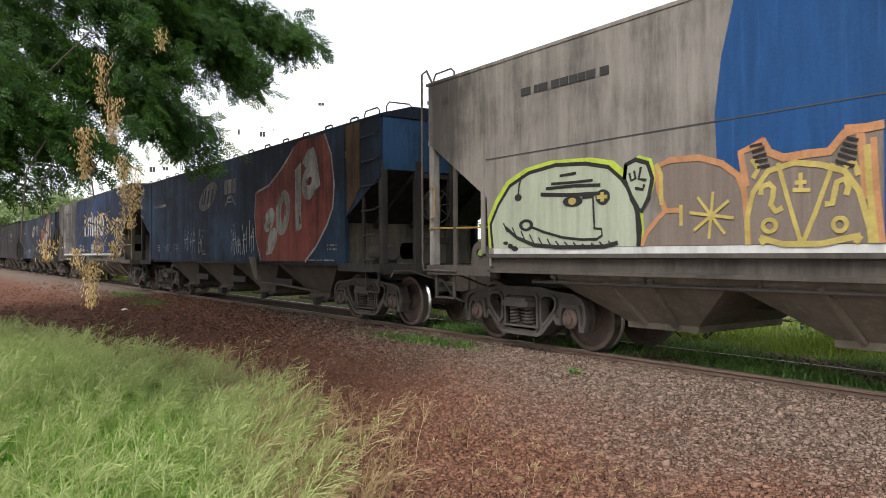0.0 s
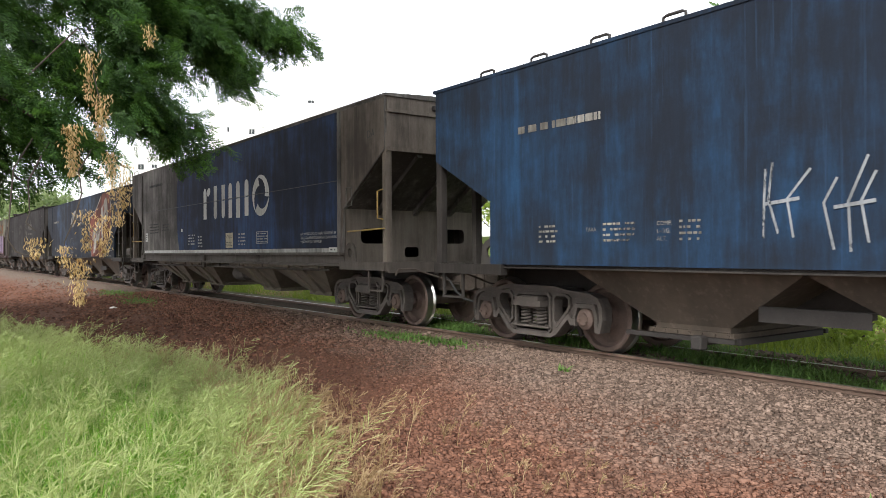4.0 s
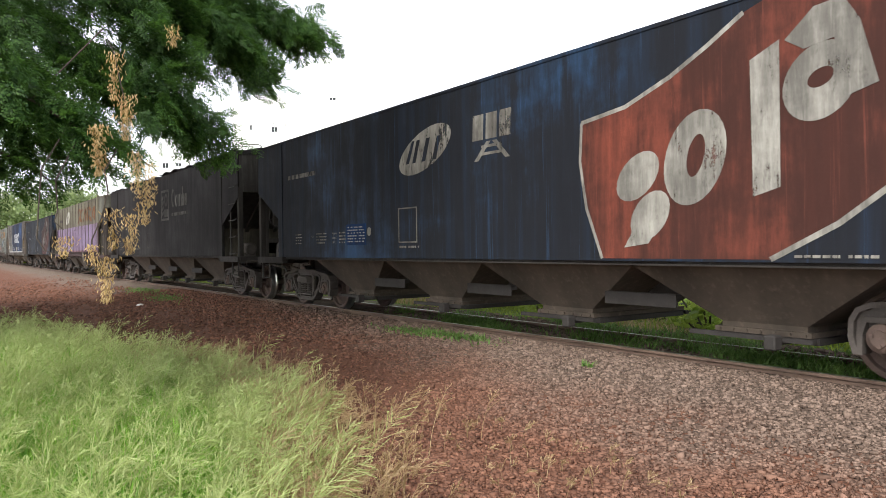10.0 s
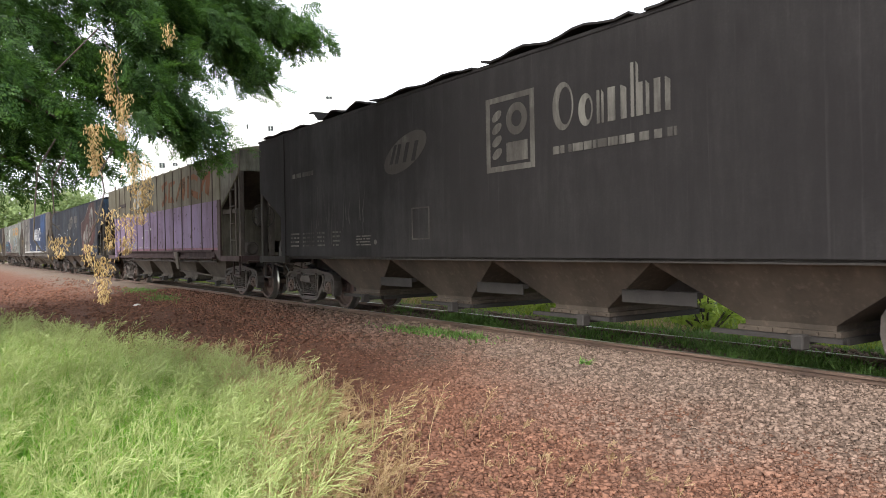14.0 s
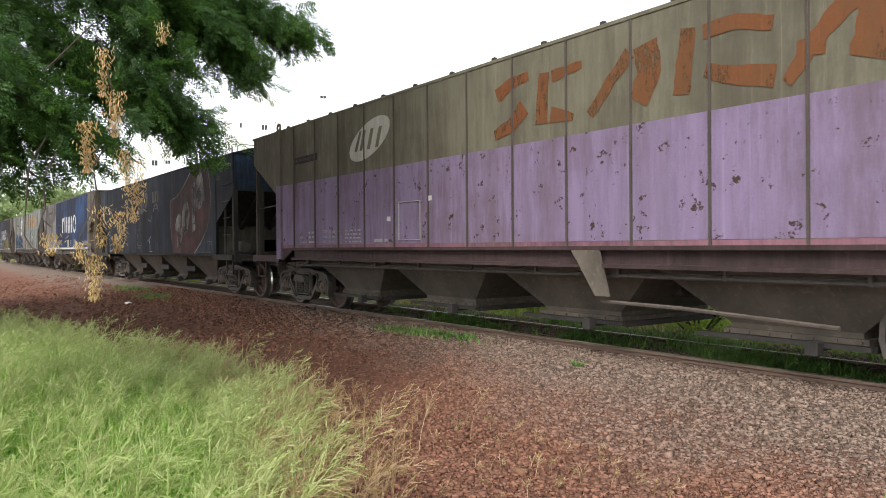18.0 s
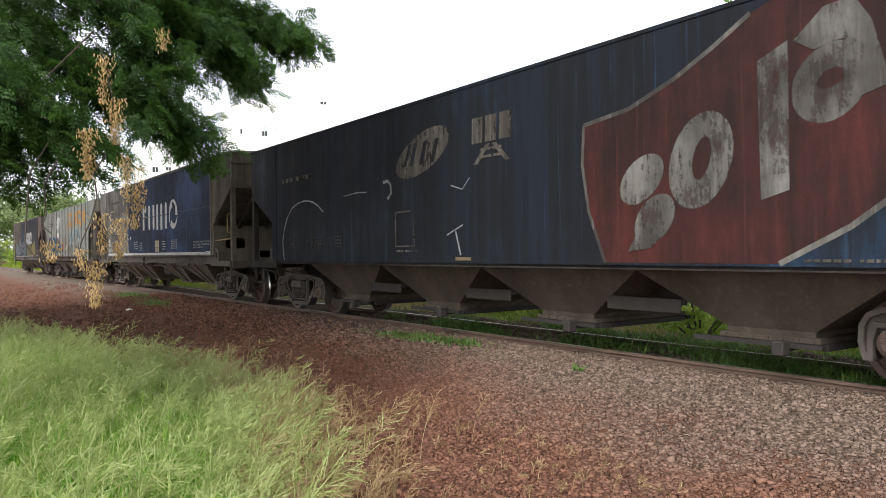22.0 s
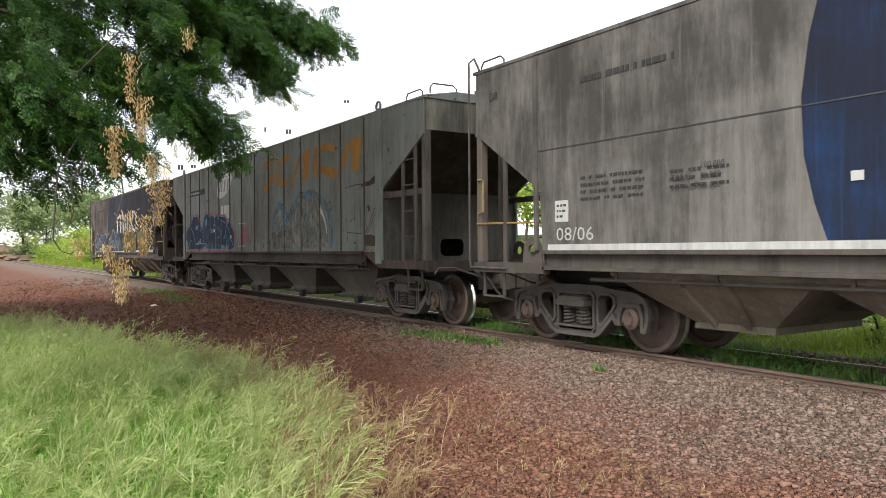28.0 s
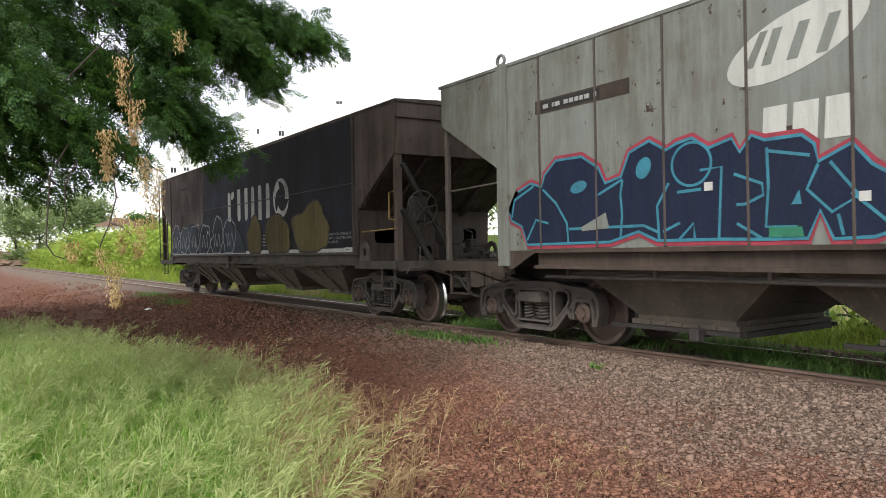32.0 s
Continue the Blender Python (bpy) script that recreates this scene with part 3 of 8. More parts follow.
        part("platform", bm, frame_paint, wagon)
        for s in (-1, 1):
            bm = bmesh.new()
            y = s * (HALF - 0.05)
            w = 0.035 if kind == "ribbed" and e < 0 else 0.055
            box(bm, e * (END - 0.06) - w, e * (END - 0.06) + w, y - w, y + w, 1.06, eave - 0.03 if kind == "ribbed" else zb + 0.25, 0.008)
            part("corner_post", bm, post_paint, wagon)
            part("stirrup_step", shared("step", step_mesh, frame_paint), frame_paint, wagon, "", pose(e * (END - 0.36), s * (HALF - 0.02), 0))
        if kind != "plated":
            for y in ((-0.72, -0.05, 0.72) if kind == "smooth" else posts if e > 0 else (0.2, 1.0)):
                bm = bmesh.new()
                beam(bm, (e * (END - 0.05), y, 1.02), (e * (END - 0.03), y, skirt + (0.16 if kind != "ribbed" else 0.5)), 0.07 if e < 0 and kind == "ribbed" else 0.11, 0.09)
                part("end_post", bm, post_paint, wagon)
        # ladder beside the corner post on the near side at one end and the far side at the other
        for s in ((-1, 1)):
            bm = bmesh.new()
            x = e * (END - (0.62 if kind != "ribbed" else 0.70))
            beam(bm, (x, s * (HALF - 0.01), 1.0), (x, s * (HALF - 0.01), zb + 0.05 if kind != "ribbed" else eave - 0.02), 0.07, 0.03, (0, 1, 0))
            if kind == "ribbed":
                beam(bm, (x + e * 0.38, s * (HALF - 0.01), 1.0), (x + e * 0.38, s * (HALF - 0.01), eave - 0.02), 0.07, 0.03, (0, 1, 0))
                for z in (1.05, 1.44, 1.84, 2.25, 2.65, 3.06, 3.42):
                    tube(bm, [(x, s * (HALF + 0.005), z), (x + e * 0.38, s * (HALF + 0.005), z)], 0.013, 6)
                if e > 0:
                    part("ladder", bm, post_paint, wagon)
                else:
                    bm.free()
            elif kind == "plated" and e < 0 or kind == "smooth" and e > 0:
                part("ladder_post", bm, frame_paint, wagon)
            else:
                bm.free()
            rungs = (1.12, 1.52, 1.92, 2.32, 2.72, 3.12) if kind == "smooth" else (1.35, 1.75, 2.15, 2.55, 2.9, 3.2)
            for z in rungs if kind == "smooth" and e > 0 or kind == "plated" and e < 0 and s > 0 else ():
                part("grab_iron", shared("grab", grab_mesh, STEEL_DARK), STEEL_DARK, wagon, "", pose(e * (END - 0.33), s * HALF, z, 0, 0, 0 if s < 0 else 180))
        part("coupler", shared("coupler", coupler_mesh, COUPLER_STEEL), COUPLER_STEEL, wagon, "", pose(0, 0, 0, 0, 0, 0 if e > 0 else 180))
        part("brake_hose", shared("hose", hose_mesh, RUBBER), RUBBER, wagon, "", pose(0, 0, 0, 0, 0, 0 if e > 0 else 180))
        bm = bmesh.new()
        tube(bm, [(e * (END + 0.08), -1.3, 0.86), (e * (END + 0.10), -1.25, 0.95), (e * (END + 0.10), -0.95, 0.95), (e * (END + 0.16), -0.3, 0.74), (e * (END + 0.2), -0.05, 0.72)], 0.014, 6)
        part("uncoupling_lever", bm, COUPLER_STEEL, wagon)
        # small vents on the end sheet
        for y in (-0.35, 0.35) if kind != "ribbed" else ():
            bm = bmesh.new()
            if kind == "plated":
                box(bm, min(e * END, e * (END + 0.07)), max(e * END, e * (END + 0.07)), y - 0.2, y + 0.2, eave - 0.17, eave - 0.09, 0.01)
            else:
                box(bm, min(e * END, e * (END + 0.12)), max(e * END, e * (END + 0.12)), y - 0.09, y + 0.09, eave - 0.22, eave - 0.06, 0.02)
                box(bm, min(e * END, e * (END + 0.15)), max(e * END, e * (END + 0.15)), y - 0.12, y + 0.12, eave - 0.25, eave - 0.22)
            part("vent", bm, STEEL_DARK, wagon)
        # jacking lugs with an eye
        for s in (-1, 1):
            if kind == "plated" or kind == "ribbed" and s > 0 or kind == "smooth" and e < 0:
                part("lug", shared("lug", lug_mesh, frame_paint), frame_paint, wagon, "", pose(e * 6.52, s * (HALF - 0.03), 1.06))
            if (kind == "plated") == (e < 0) and not (kind == "ribbed" and brake):
                part("roof_handrail", shared("hoop", roof_rail_mesh, STEEL_DIRT), STEEL_DIRT, wagon, "", pose(e * (END - 0.35), s * (HALF - 0.02), eave + 0.02))
            if kind != "plated" and e > 0 and not (kind == "ribbed" and brake):
                part("roof_handrail", shared("hoop", roof_rail_mesh, STEEL_DIRT), STEEL_DIRT, wagon, "", pose(e * (END - 0.02), s * (HALF - 0.35), eave + 0.10, 0, 0, 90))
        if brake and e > 0 and kind != "plated":
            hb = part("hand_brake", shared("hand_brake", hand_brake_mesh, STEEL_DARK), STEEL_DARK, wagon, "spoked hand brake wheel on its gear box", pose(END + 0.02, -0.38 if kind == "smooth" else -0.85, 2.0))
            part("chain", shared("chain", chain_mesh, STEEL_DIRT), STEEL_DIRT, hb)
        if e > 0 and kind == "smooth" or e > 0 and kind == "ribbed" and brake:
            part("air_reservoir", shared("tank", cylinder_tank_mesh, STEEL_DIRT), STEEL_DIRT, wagon, "", pose(e * 6.95, -0.95, 1.24))
        if kind == "smooth" and e > 0 and brake:
            for z in (1.38, 2.45):
                bm = bmesh.new()
                box(bm, END - 0.08, END - 0.02, -0.70, -0.08, z, z + 0.1, 0.008)
                part("cross_bar", bm, post_paint, wagon)
        if e < 0 and kind != "smooth":
            part("brake_gear", shared("brake_gear", brake_gear_mesh, STEEL_DARK), STEEL_DARK, wagon, "sooty brake cylinder with valves and levers", pose(-6.95, -0.35, 1.02))
        if kind == "ribbed":
            # the side's foot runs down to the frame in a slanting gusset
            for s in (-1, 1):
                bm = bmesh.new()
                prism(bm, [(e * 6.33, 1.195), (e * 6.33, 0.965), (e * 6.10, 0.965), (e * 5.62, 1.195)], s * HALF - 0.018, s * HALF + 0.018)
                bmesh.ops.recalc_face_normals(bm, faces=bm.faces[:])
                part("gusset", bm, frame_paint, wagon)
        # the number painted on the end sheet, as plain bars
        if e > 0:
            bm = bmesh.new()
            for i in range(9):
                y = 0.05 + i * 0.085
                box(bm, END + 0.001, END + 0.0035, y, y + 0.055, skirt + 0.42, skirt + 0.52)
            part("number_bar", bm, STENCIL_END, wagon)["kind"] = "stuff"
        if kind == "plated":
            bm = bmesh.new()
            tube(bm, [(e * 6.38, -1.36, 1.56), (e * (END - 0.03), -1.42, 1.58)], 0.013, 6)
            part("gate_bar", bm, YELLOW, wagon, "yellow safety bar")
            bm = bmesh.new()
            x = e * (END - 0.2)
            tube(bm, [(e * (END - 0.06), -1.43, 1.72), (x, -1.44, 1.74), (x, -1.44, 2.16), (e * (END - 0.06), -1.43, 2.18)], 0.013, 6)
            part("grab_iron", bm, YELLOW, wagon, "yellow grab iron")
            if e < 0:
                bm = bmesh.new()
                tube(bm, [(-6.95, -1.46, 0.98), (-END - 0.06, -1.46, 0.99), (-END - 0.09, -1.46, 1.1), (-END - 0.09, -1.46, eave + 0.16), (-END + 0.02, -1.45, eave + 0.2), (-END + 0.12, -1.43, eave + 0.02)], 0.016, 7)
                part("handrail", bm, STEEL_DIRT, wagon)
            bm = bmesh.new()
            c = e * 6.55
            tube(bm, [(c - 0.09, -HALF - 0.03, 1.98), (c + 0.09, -HALF - 0.03, 1.98), (c + 0.09, -HALF - 0.03, 2.28), (c - 0.09, -HALF - 0.03, 2.28)], 0.012, 5, closed=True)
            if e > 0:
                part("card_frame", bm, paint, wagon)
            else:
                bm.free()
        if kind == "ribbed":
            for s in (-1, 1):
                bm = bmesh.new()
                box(bm, e * 6.245 - 0.105, e * 6.245 + 0.105, s * (HALF + 0.03) - 0.025, s * (HALF + 0.03) + 0.025, 1.0, eave + 0.02, 0.006)
                tube(bm, [(e * 6.245 + 0.075 * math.cos(t), s * (HALF + 0.03), eave + 0.07 + (0.08 if math.sin(t) > 0 else 0.05) * math.sin(t)) for t in np.linspace(0, 6.283, 17)[:-1]], 0.022, 6, closed=True)
                part("lifting_post", bm, paint, wagon)
                bm = bmesh.new()
                if e > 0:
                    beam(bm, (6.3, s * (HALF - 0.06), 2.14), (END - 0.1, s * (HALF - 0.06), 2.14), 0.05, 0.10)
                else:
                    tube(bm, [(-6.3, s * (HALF - 0.06), 2.10), (-END + 0.1, s * (HALF - 0.06), 2.06)], 0.014, 6)
                part("side_rail", bm, post_paint, wagon)
        bogie(wagon, e * PIVOT, STEEL_DIRT)
    if kind == "ribbed":
        for s in (-1, 1):
            for i in range(13):
                x = -5.53 + i * 0.936
                part("seam_rib", shared("rib%d" % s, lambda b, s=s: box(b, -0.013, 0.013, s * (HALF + 0.03) - 0.012, s * (HALF + 0.03) + 0.012, z1 + 0.02, eave - 0.02, 0.006), SEAM_RUST), SEAM_RUST, wagon, "", pose(x, 0, 0))
    if knobs:
        for i in range(14):
            part("roof_knob", shared("knob", lambda b: box(b, -0.035, 0.035, -0.03, 0.03, -0.02, 0.05, 0.012), STEEL_DARK), STEEL_DARK, wagon, "", pose(-5.9 + i * 0.93, -HALF + 0.03, eave + 0.02))
    if rail_clips:
        for i in range(15):
            part("roof_clip", shared("clip", clip_mesh, STEEL_DARK), STEEL_DARK, wagon, "", pose(-6.6 + i * 0.95, -HALF + 0.04, eave + 0.02))
    # hoppers and their gates, centre sill
    dirt = HOPPER_DIRT[kind]
    for x in HOPPERS[kind]:
        low = {"plated": 0.47, "smooth": 0.45, "ribbed": 0.64}[kind]
        chute = shared("hopper_" + kind, (lambda b: hopper_mesh(b, 1.19, 0.47, 0.78)) if kind == "plated" else (lambda b: hopper_mesh(b, 1.345, low, 0.80, 1.10, 0.99)), dirt)
        h = part("hopper", chute, dirt, wagon, "", pose(x, 0, 0))
        if kind == "plated":
            for s in (-1, 1):
                bm = bmesh.new()
                beam(bm, (s * 0.3, -1.33, 0.94), (s * 0.2, -0.80, 0.43), 0.05, 0.05, (1, 0, 0))
                part("stiffener", bm, dirt, h)
        else:
            part("outlet_flange", shared("flange_" + kind, lambda b: flange_mesh(b, low), dirt), dirt, h)
            part("outlet_gate", shared("gate_" + kind, lambda b: gate_mesh(b, low), STEEL_DARK), STEEL_DARK, h)
    for x in ((-2.55, 0.2, 2.9) if kind == "smooth" else ()):
        bm = bmesh.new()
        box(bm, x - 0.55, x + 0.45, -1.02, -0.92, 0.64, 0.70)
        box(bm, x - 0.55, x + 0.45, -1.02, -1.01, 0.56, 0.64)
        part("cross_angle", bm, STEEL_DARK, wagon)
    if kind == "plated":
        bm = bmesh.new()
        lathe(bm, [(-0.35, 0.03), (-0.35, 0.13), (-0.32, 0.16), (0.30, 0.16), (0.34, 0.12), (0.55, 0.04)], 16, "x")
        part("brake_cylinder", bm, STEEL_DIRT, wagon, "", pose(0.1, -0.75, 0.72))
        bm = bmesh.new()
        beam(bm, (-0.75, -1.43, 1.18), (-0.75, -1.43, 0.86), 0.06, 0.14, (1, 0, 0))
        part("lifting_bracket", bm, frame_paint, wagon)
    if kind == "ribbed" and brake or rail_clips:
        bm = bmesh.new()
        prism(bm, [(2.06, 1.17), (2.46, 1.17), (2.60, 0.68), (2.42, 0.68)], -1.47, -1.43)
        bmesh.ops.recalc_face_normals(bm, faces=bm.faces[:])
        part("jack_bracket", bm, HOPPER_DIRT["ribbed"], wagon, "worn grey steel bracket plate")
        bm = bmesh.new()
        tube(bm, [(2.45, -1.40, 0.62), (3.4, -1.32, 0.60), (4.9, -1.20, 0.52)], 0.022, 6)
        part("brake_lever", bm, COUPLER_STEEL, wagon)
    if kind != "smooth":
        bm = bmesh.new()
        tube(bm, [(-5.2, -1.22, 0.93), (-2.2, -1.24, 0.91), (-0.4, -1.20, 0.93), (2.6, -1.24, 0.91), (5.2, -1.22, 0.93)], 0.02, 6)
        part("brake_pipe", bm, STEEL_DIRT, wagon)
    bm = bmesh.new()
    for y in (-0.17, 0.17):
        box(bm, -7.5, 7.5, y - 0.012, y + 0.012, 0.62, 0.98)
    box(bm, -7.5, 7.5, -0.18, 0.18, 0.94, 0.985)
    part("centre_sill", bm, STEEL_DARK, wagon)
    return wagon


def train_place(t):
    """The leading wagon's middle along the track: the train slows a little on its way."""
    u = t / 16 - 1
    return 66.9413 + 67.0127 * u ** 1 - 1.9835 * u ** 2 - 0.3575 * u ** 3 + 0.4652 * u ** 4

# ---- ground and track ----
def step(a, b, v):
    u = min(1.0, max(0.0, (v - a) / (b - a)))
    return u * u * (3 - 2 * u)


def ground_height(x, y):
    """Ballast shoulder at the track, level earth towards the camera, a bank that rises behind."""
    near = -0.075 - 0.20 * step(0.9, 3.6, -y)
    bank = 2.2 * step(6, 20, y) + 1.2 * step(22, 70, y)
    between = 0.015 * step(-0.5, -0.3, y) - 0.1 * step(0.9, 2.5, y)
    return near + between + bank + 0.02 * noise.noise((x * 0.7, y * 0.7, 0)) * step(0.8, 1.4, abs(y))


def earth_material():
    m = Nodes("red_earth_and_gravel")
    sep = m.node("SeparateXYZ")
    m.put(sep.inputs[0], m.coord)
    y = m.math("ADD", sep.outputs[1], m.math("MULTIPLY", m.math("SUBTRACT", m.noise(0.6, 4), 0.5), 2.2))
    fine, mid, big = m.noise(55, 5, 0.7), m.noise(7, 5, 0.65), m.noise(0.35, 3)
    cell = m.voronoi(26)
    red = m.mix(m.ramp(fine, 0.3, 0.7), (0.105, 0.046, 0.029), (0.21, 0.098, 0.062))
    red = m.mix(m.ramp(mid, 0.4, 0.7, 0.0, 0.8), red, (0.125, 0.058, 0.040))
    grey = m.mix(m.ramp(cell, 0.1, 0.6), (0.055, 0.04, 0.031), (0.165, 0.122, 0.096))
    grey = m.mix(m.ramp(mid, 0.35, 0.75), grey, (0.12, 0.085, 0.066))
    col = m.mix(m.ramp(y, -2.9, -1.7), red, grey)
    sand = m.mix(m.ramp(fine, 0.3, 0.7), (0.13, 0.098, 0.08), (0.25, 0.195, 0.16))
    far = m.math("MULTIPLY", m.ramp(m.math("ADD", sep.outputs[0], m.math("MULTIPLY", big, 12.0)), -18, -26), m.ramp(y, -7.5, -6.0, 0.5, 0.3))
    col = m.mix(m.math("MULTIPLY", far, m.ramp(y, -2.2, -3.6, 1.6, 0.1)), col, sand)
    grass = m.mix(m.ramp(fine, 0.3, 0.7), (0.06, 0.11, 0.016), (0.16, 0.22, 0.05))
    grass = m.mix(m.ramp(mid, 0.45, 0.7, 0.0, 0.6), grass, (0.24, 0.24, 0.09))
    col = m.mix(m.ramp(y, 1.0, 1.9), col, grass)
    m.bump(m.math("ADD", m.math("MULTIPLY", fine, 0.4), m.math("MULTIPLY", cell, 1.0)), 0.7, 0.03)
    return m.done(col, 0.95, 0.0, Specular_IOR_Level=0.2)


GROUND = earth_material()
bm = bmesh.new()
xs = [-900, -400, -200, *np.arange(-130, -30, 5.0), *np.arange(-30, 8.1, 0.4), 12, 20, 40, 80, 200, 500, 900]
ys = [-900, -300, -80, -30, -15, *np.arange(-10, 3.1, 0.2), *np.arange(4, 30, 2.0), 40, 55, 75, 150, 400, 900]
grid = [[bm.verts.new((x, y, ground_height(x, y))) for x in xs] for y in ys]
for i in range(len(ys) - 1):
    for j in range(len(xs) - 1):
        bm.faces.new((grid[i][j], grid[i][j + 1], grid[i + 1][j + 1], grid[i + 1][j])).smooth = True
ground = tagged(part("ground", bm, GROUND), "red earth and gravel ground beside the track", "ground", kind="structure")


def rail_mesh(bm):
    prof = [(-0.065, -0.14), (0.065, -0.14), (0.065, -0.13), (0.012, -0.115), (0.01, -0.04), (0.034, -0.03), (0.034, -0.004), (0.03, 0.0), (-0.03, 0.0), (-0.034, -0.004), (-0.034, -0.03), (-0.01, -0.04), (-0.012, -0.115), (-0.065, -0.13)]
    a = [bm.verts.new((-170, y, z)) for y, z in prof]
    b = [bm.verts.new((40, y, z)) for y, z in prof]
    n = len(prof)
    for i in range(n):
        f = bm.faces.new((a[i], a[(i + 1) % n], b[(i + 1) % n], b[i]))
        f.material_index = 1 if i == 7 else 0


for y in (-0.535, 0.535):
    r = tagged(part("rail", shared("rail", rail_mesh, RAIL_RUST), None, None, "", pose(0, y, 0)), "rusty steel rail with a worn bright head", "rail", "rails of the track", "structure")
    if len(r.data.materials) == 1:
        r.data.materials.append(RAIL_TOP)

SLEEPER = plain("weathered_sleeper_wood", (0.12, 0.09, 0.07), 0.9, 0.0, 0.4, 5.0, (1, 0.2, 1))


def sleeper_mesh(bm):
    box(bm, -0.11, 0.11, -0.95, 0.95, -0.30, -0.125, 0.012)


for i in range(60):
    x = 2.5 - i * 0.6
    tagged(part("sleeper", shared("sleeper", sleeper_mesh, SLEEPER), None, None, "", pose(x, random.uniform(-0.03, 0.03), -0.012)), "weathered wooden sleeper half buried under the rails", "sleeper", "sleepers of the track", "structure")


# ---- loose stones, as one mass of angular pieces ----
def stones(name, count, x0, x1, y0, y1, size, material, label, sink=0.22, keep=None):
    rng = np.random.default_rng(len(name) * 7 + count)
    x, y = rng.uniform(x0, x1, count), rng.uniform(y0, y1, count)
    if keep is not None:
        ok = keep(x, y, rng)
        x, y = x[ok], y[ok]
    n = len(x)
    z = np.array([ground_height(a, b) for a, b in zip(x, y)])
    s = size * rng.lognormal(0, 0.27, (n, 1, 1)) * np.concatenate([np.ones((n, 1, 1)) * 1.15, rng.uniform(0.45, 0.95, (n, 1, 1)), rng.uniform(0.35, 0.8, (n, 1, 1))], 2) / 2
    cube = np.array([(-1, -1, -1), (1, -1, -1), (1, 1, -1), (-1, 1, -1), (-1, -1, 1), (1, -1, 1), (1, 1, 1), (-1, 1, 1)], float)
    v = cube[None] * (1 + rng.uniform(-0.5, 0.15, (n, 8, 3)))
    v = v * s
    a, tilt = rng.uniform(0, 6.283, n), rng.normal(0, 0.7, n)
    c, q = np.cos(tilt), np.sin(tilt)
    vy, vz = v[:, :, 1] * c[:, None] - v[:, :, 2] * q[:, None], v[:, :, 1] * q[:, None] + v[:, :, 2] * c[:, None]
    c, q = np.cos(a)[:, None], np.sin(a)[:, None]
    w = np.stack([v[:, :, 0] * c - vy * q + x[:, None], v[:, :, 0] * q + vy * c + y[:, None], vz + (z + s[:, 0, 2] * (1 - 2 * sink))[:, None]], 2)
    quads = np.array([(0, 3, 2, 1), (4, 5, 6, 7), (0, 1, 5, 4), (1, 2, 6, 5), (2, 3, 7, 6), (3, 0, 4, 7)])
    faces = (quads[None] + 8 * np.arange(n)[:, None, None]).reshape(-1, 4)
    return tagged(bulk(name, w.reshape(-1, 3), faces, material), label, "gravel", kind="stuff")


def stone_material():
    m = Nodes("ballast_stone")
    isl = m.node("NewGeometry").outputs["Random Per Island"]
    sep = m.node("SeparateXYZ")
    m.put(sep.inputs[0], m.coord)
    fine = m.noise(60, 4, 0.7)
    grey = m.mix(isl, (0.068, 0.048, 0.037), (0.275, 0.198, 0.158))
    redc = m.mix(isl, (0.088, 0.038, 0.024), (0.27, 0.13, 0.085))
    y = m.math("ADD", m.math("ADD", sep.outputs[1], m.math("MULTIPLY", sep.outputs[0], 0.16)), m.math("MULTIPLY", m.math("SUBTRACT", m.noise(0.8, 4), 0.5), 2.5))
    col = m.mix(m.ramp(y, -4.6, -2.3), redc, grey)
    col = m.mix(m.ramp(fine, 0.35, 0.75, 0.0, 0.4), col, (0.12, 0.075, 0.058))
    m.bump(fine, 0.4, 0.004)
    return m.done(col, 0.92, 0.0, Specular_IOR_Level=0.25)


STONE = stone_material()


def red_thinning(x, y, rng):
    """Few stones on the trodden red earth, many along the track."""
    d = np.clip((y + 3.6 + 0.22 * (x + 6)) / 1.6, 0.12, 1.0)
    return rng.uniform(0, 1, len(x)) < np.where(x > -6.5, np.clip(d + 0.35 + (x + 6.5) * 0.2, 0, 1), d)


stones("ballast_gravel", 92000, -9.5, 0.6, -5.9, -0.62, 0.0255, STONE, "brown and grey crushed stone ballast along the track", keep=red_thinning)
stones("ballast_gravel", 24000, -26, -9.5, -4.0, -0.62, 0.04, STONE, "brown and grey crushed stone ballast along the track", keep=lambda x, y, rng: rng.uniform(0, 1, len(x)) < np.clip((y + 2.9) / 0.9, 0.06, 1.0))
stones("ballast_gravel", 11000, -14, 1.5, -0.5, 1.7, 0.04, STONE, "dusty ballast between and behind the rails", 0.45)

stones("ballast_gravel", 26000, -48, -9.0, -6.6, -1.6, 0.05, STONE, "small stones scattered over the trodden red earth", 0.32, lambda x, y, rng: rng.uniform(0, 1, len(x)) < np.clip((x + 48) / 30, 0, 1) * (0.5 + 0.4 * np.sin(x * 1.1 + y * 2.3) * np.sin(x * 0.43 - y)))

LITTER = plain("white_plastic", (0.75, 0.74, 0.7), 0.5, 0.0, 0.1, 30.0)
bm = bmesh.new()
hexa(bm, [(-0.13, -0.05, 0), (0.12, -0.06, 0), (0.14, 0.05, 0.0), (-0.1, 0.07, 0), (-0.1, -0.03, 0.03), (0.1, -0.04, 0.045), (0.1, 0.03, 0.03), (-0.07, 0.04, 0.05)])
tagged(part("litter", bm, LITTER, None, "", pose(-21.2, -2.85, ground_height(-21.2, -2.85) - 0.005, 0, 0, 20)), "crumpled white litter lying on the red earth", "litter")

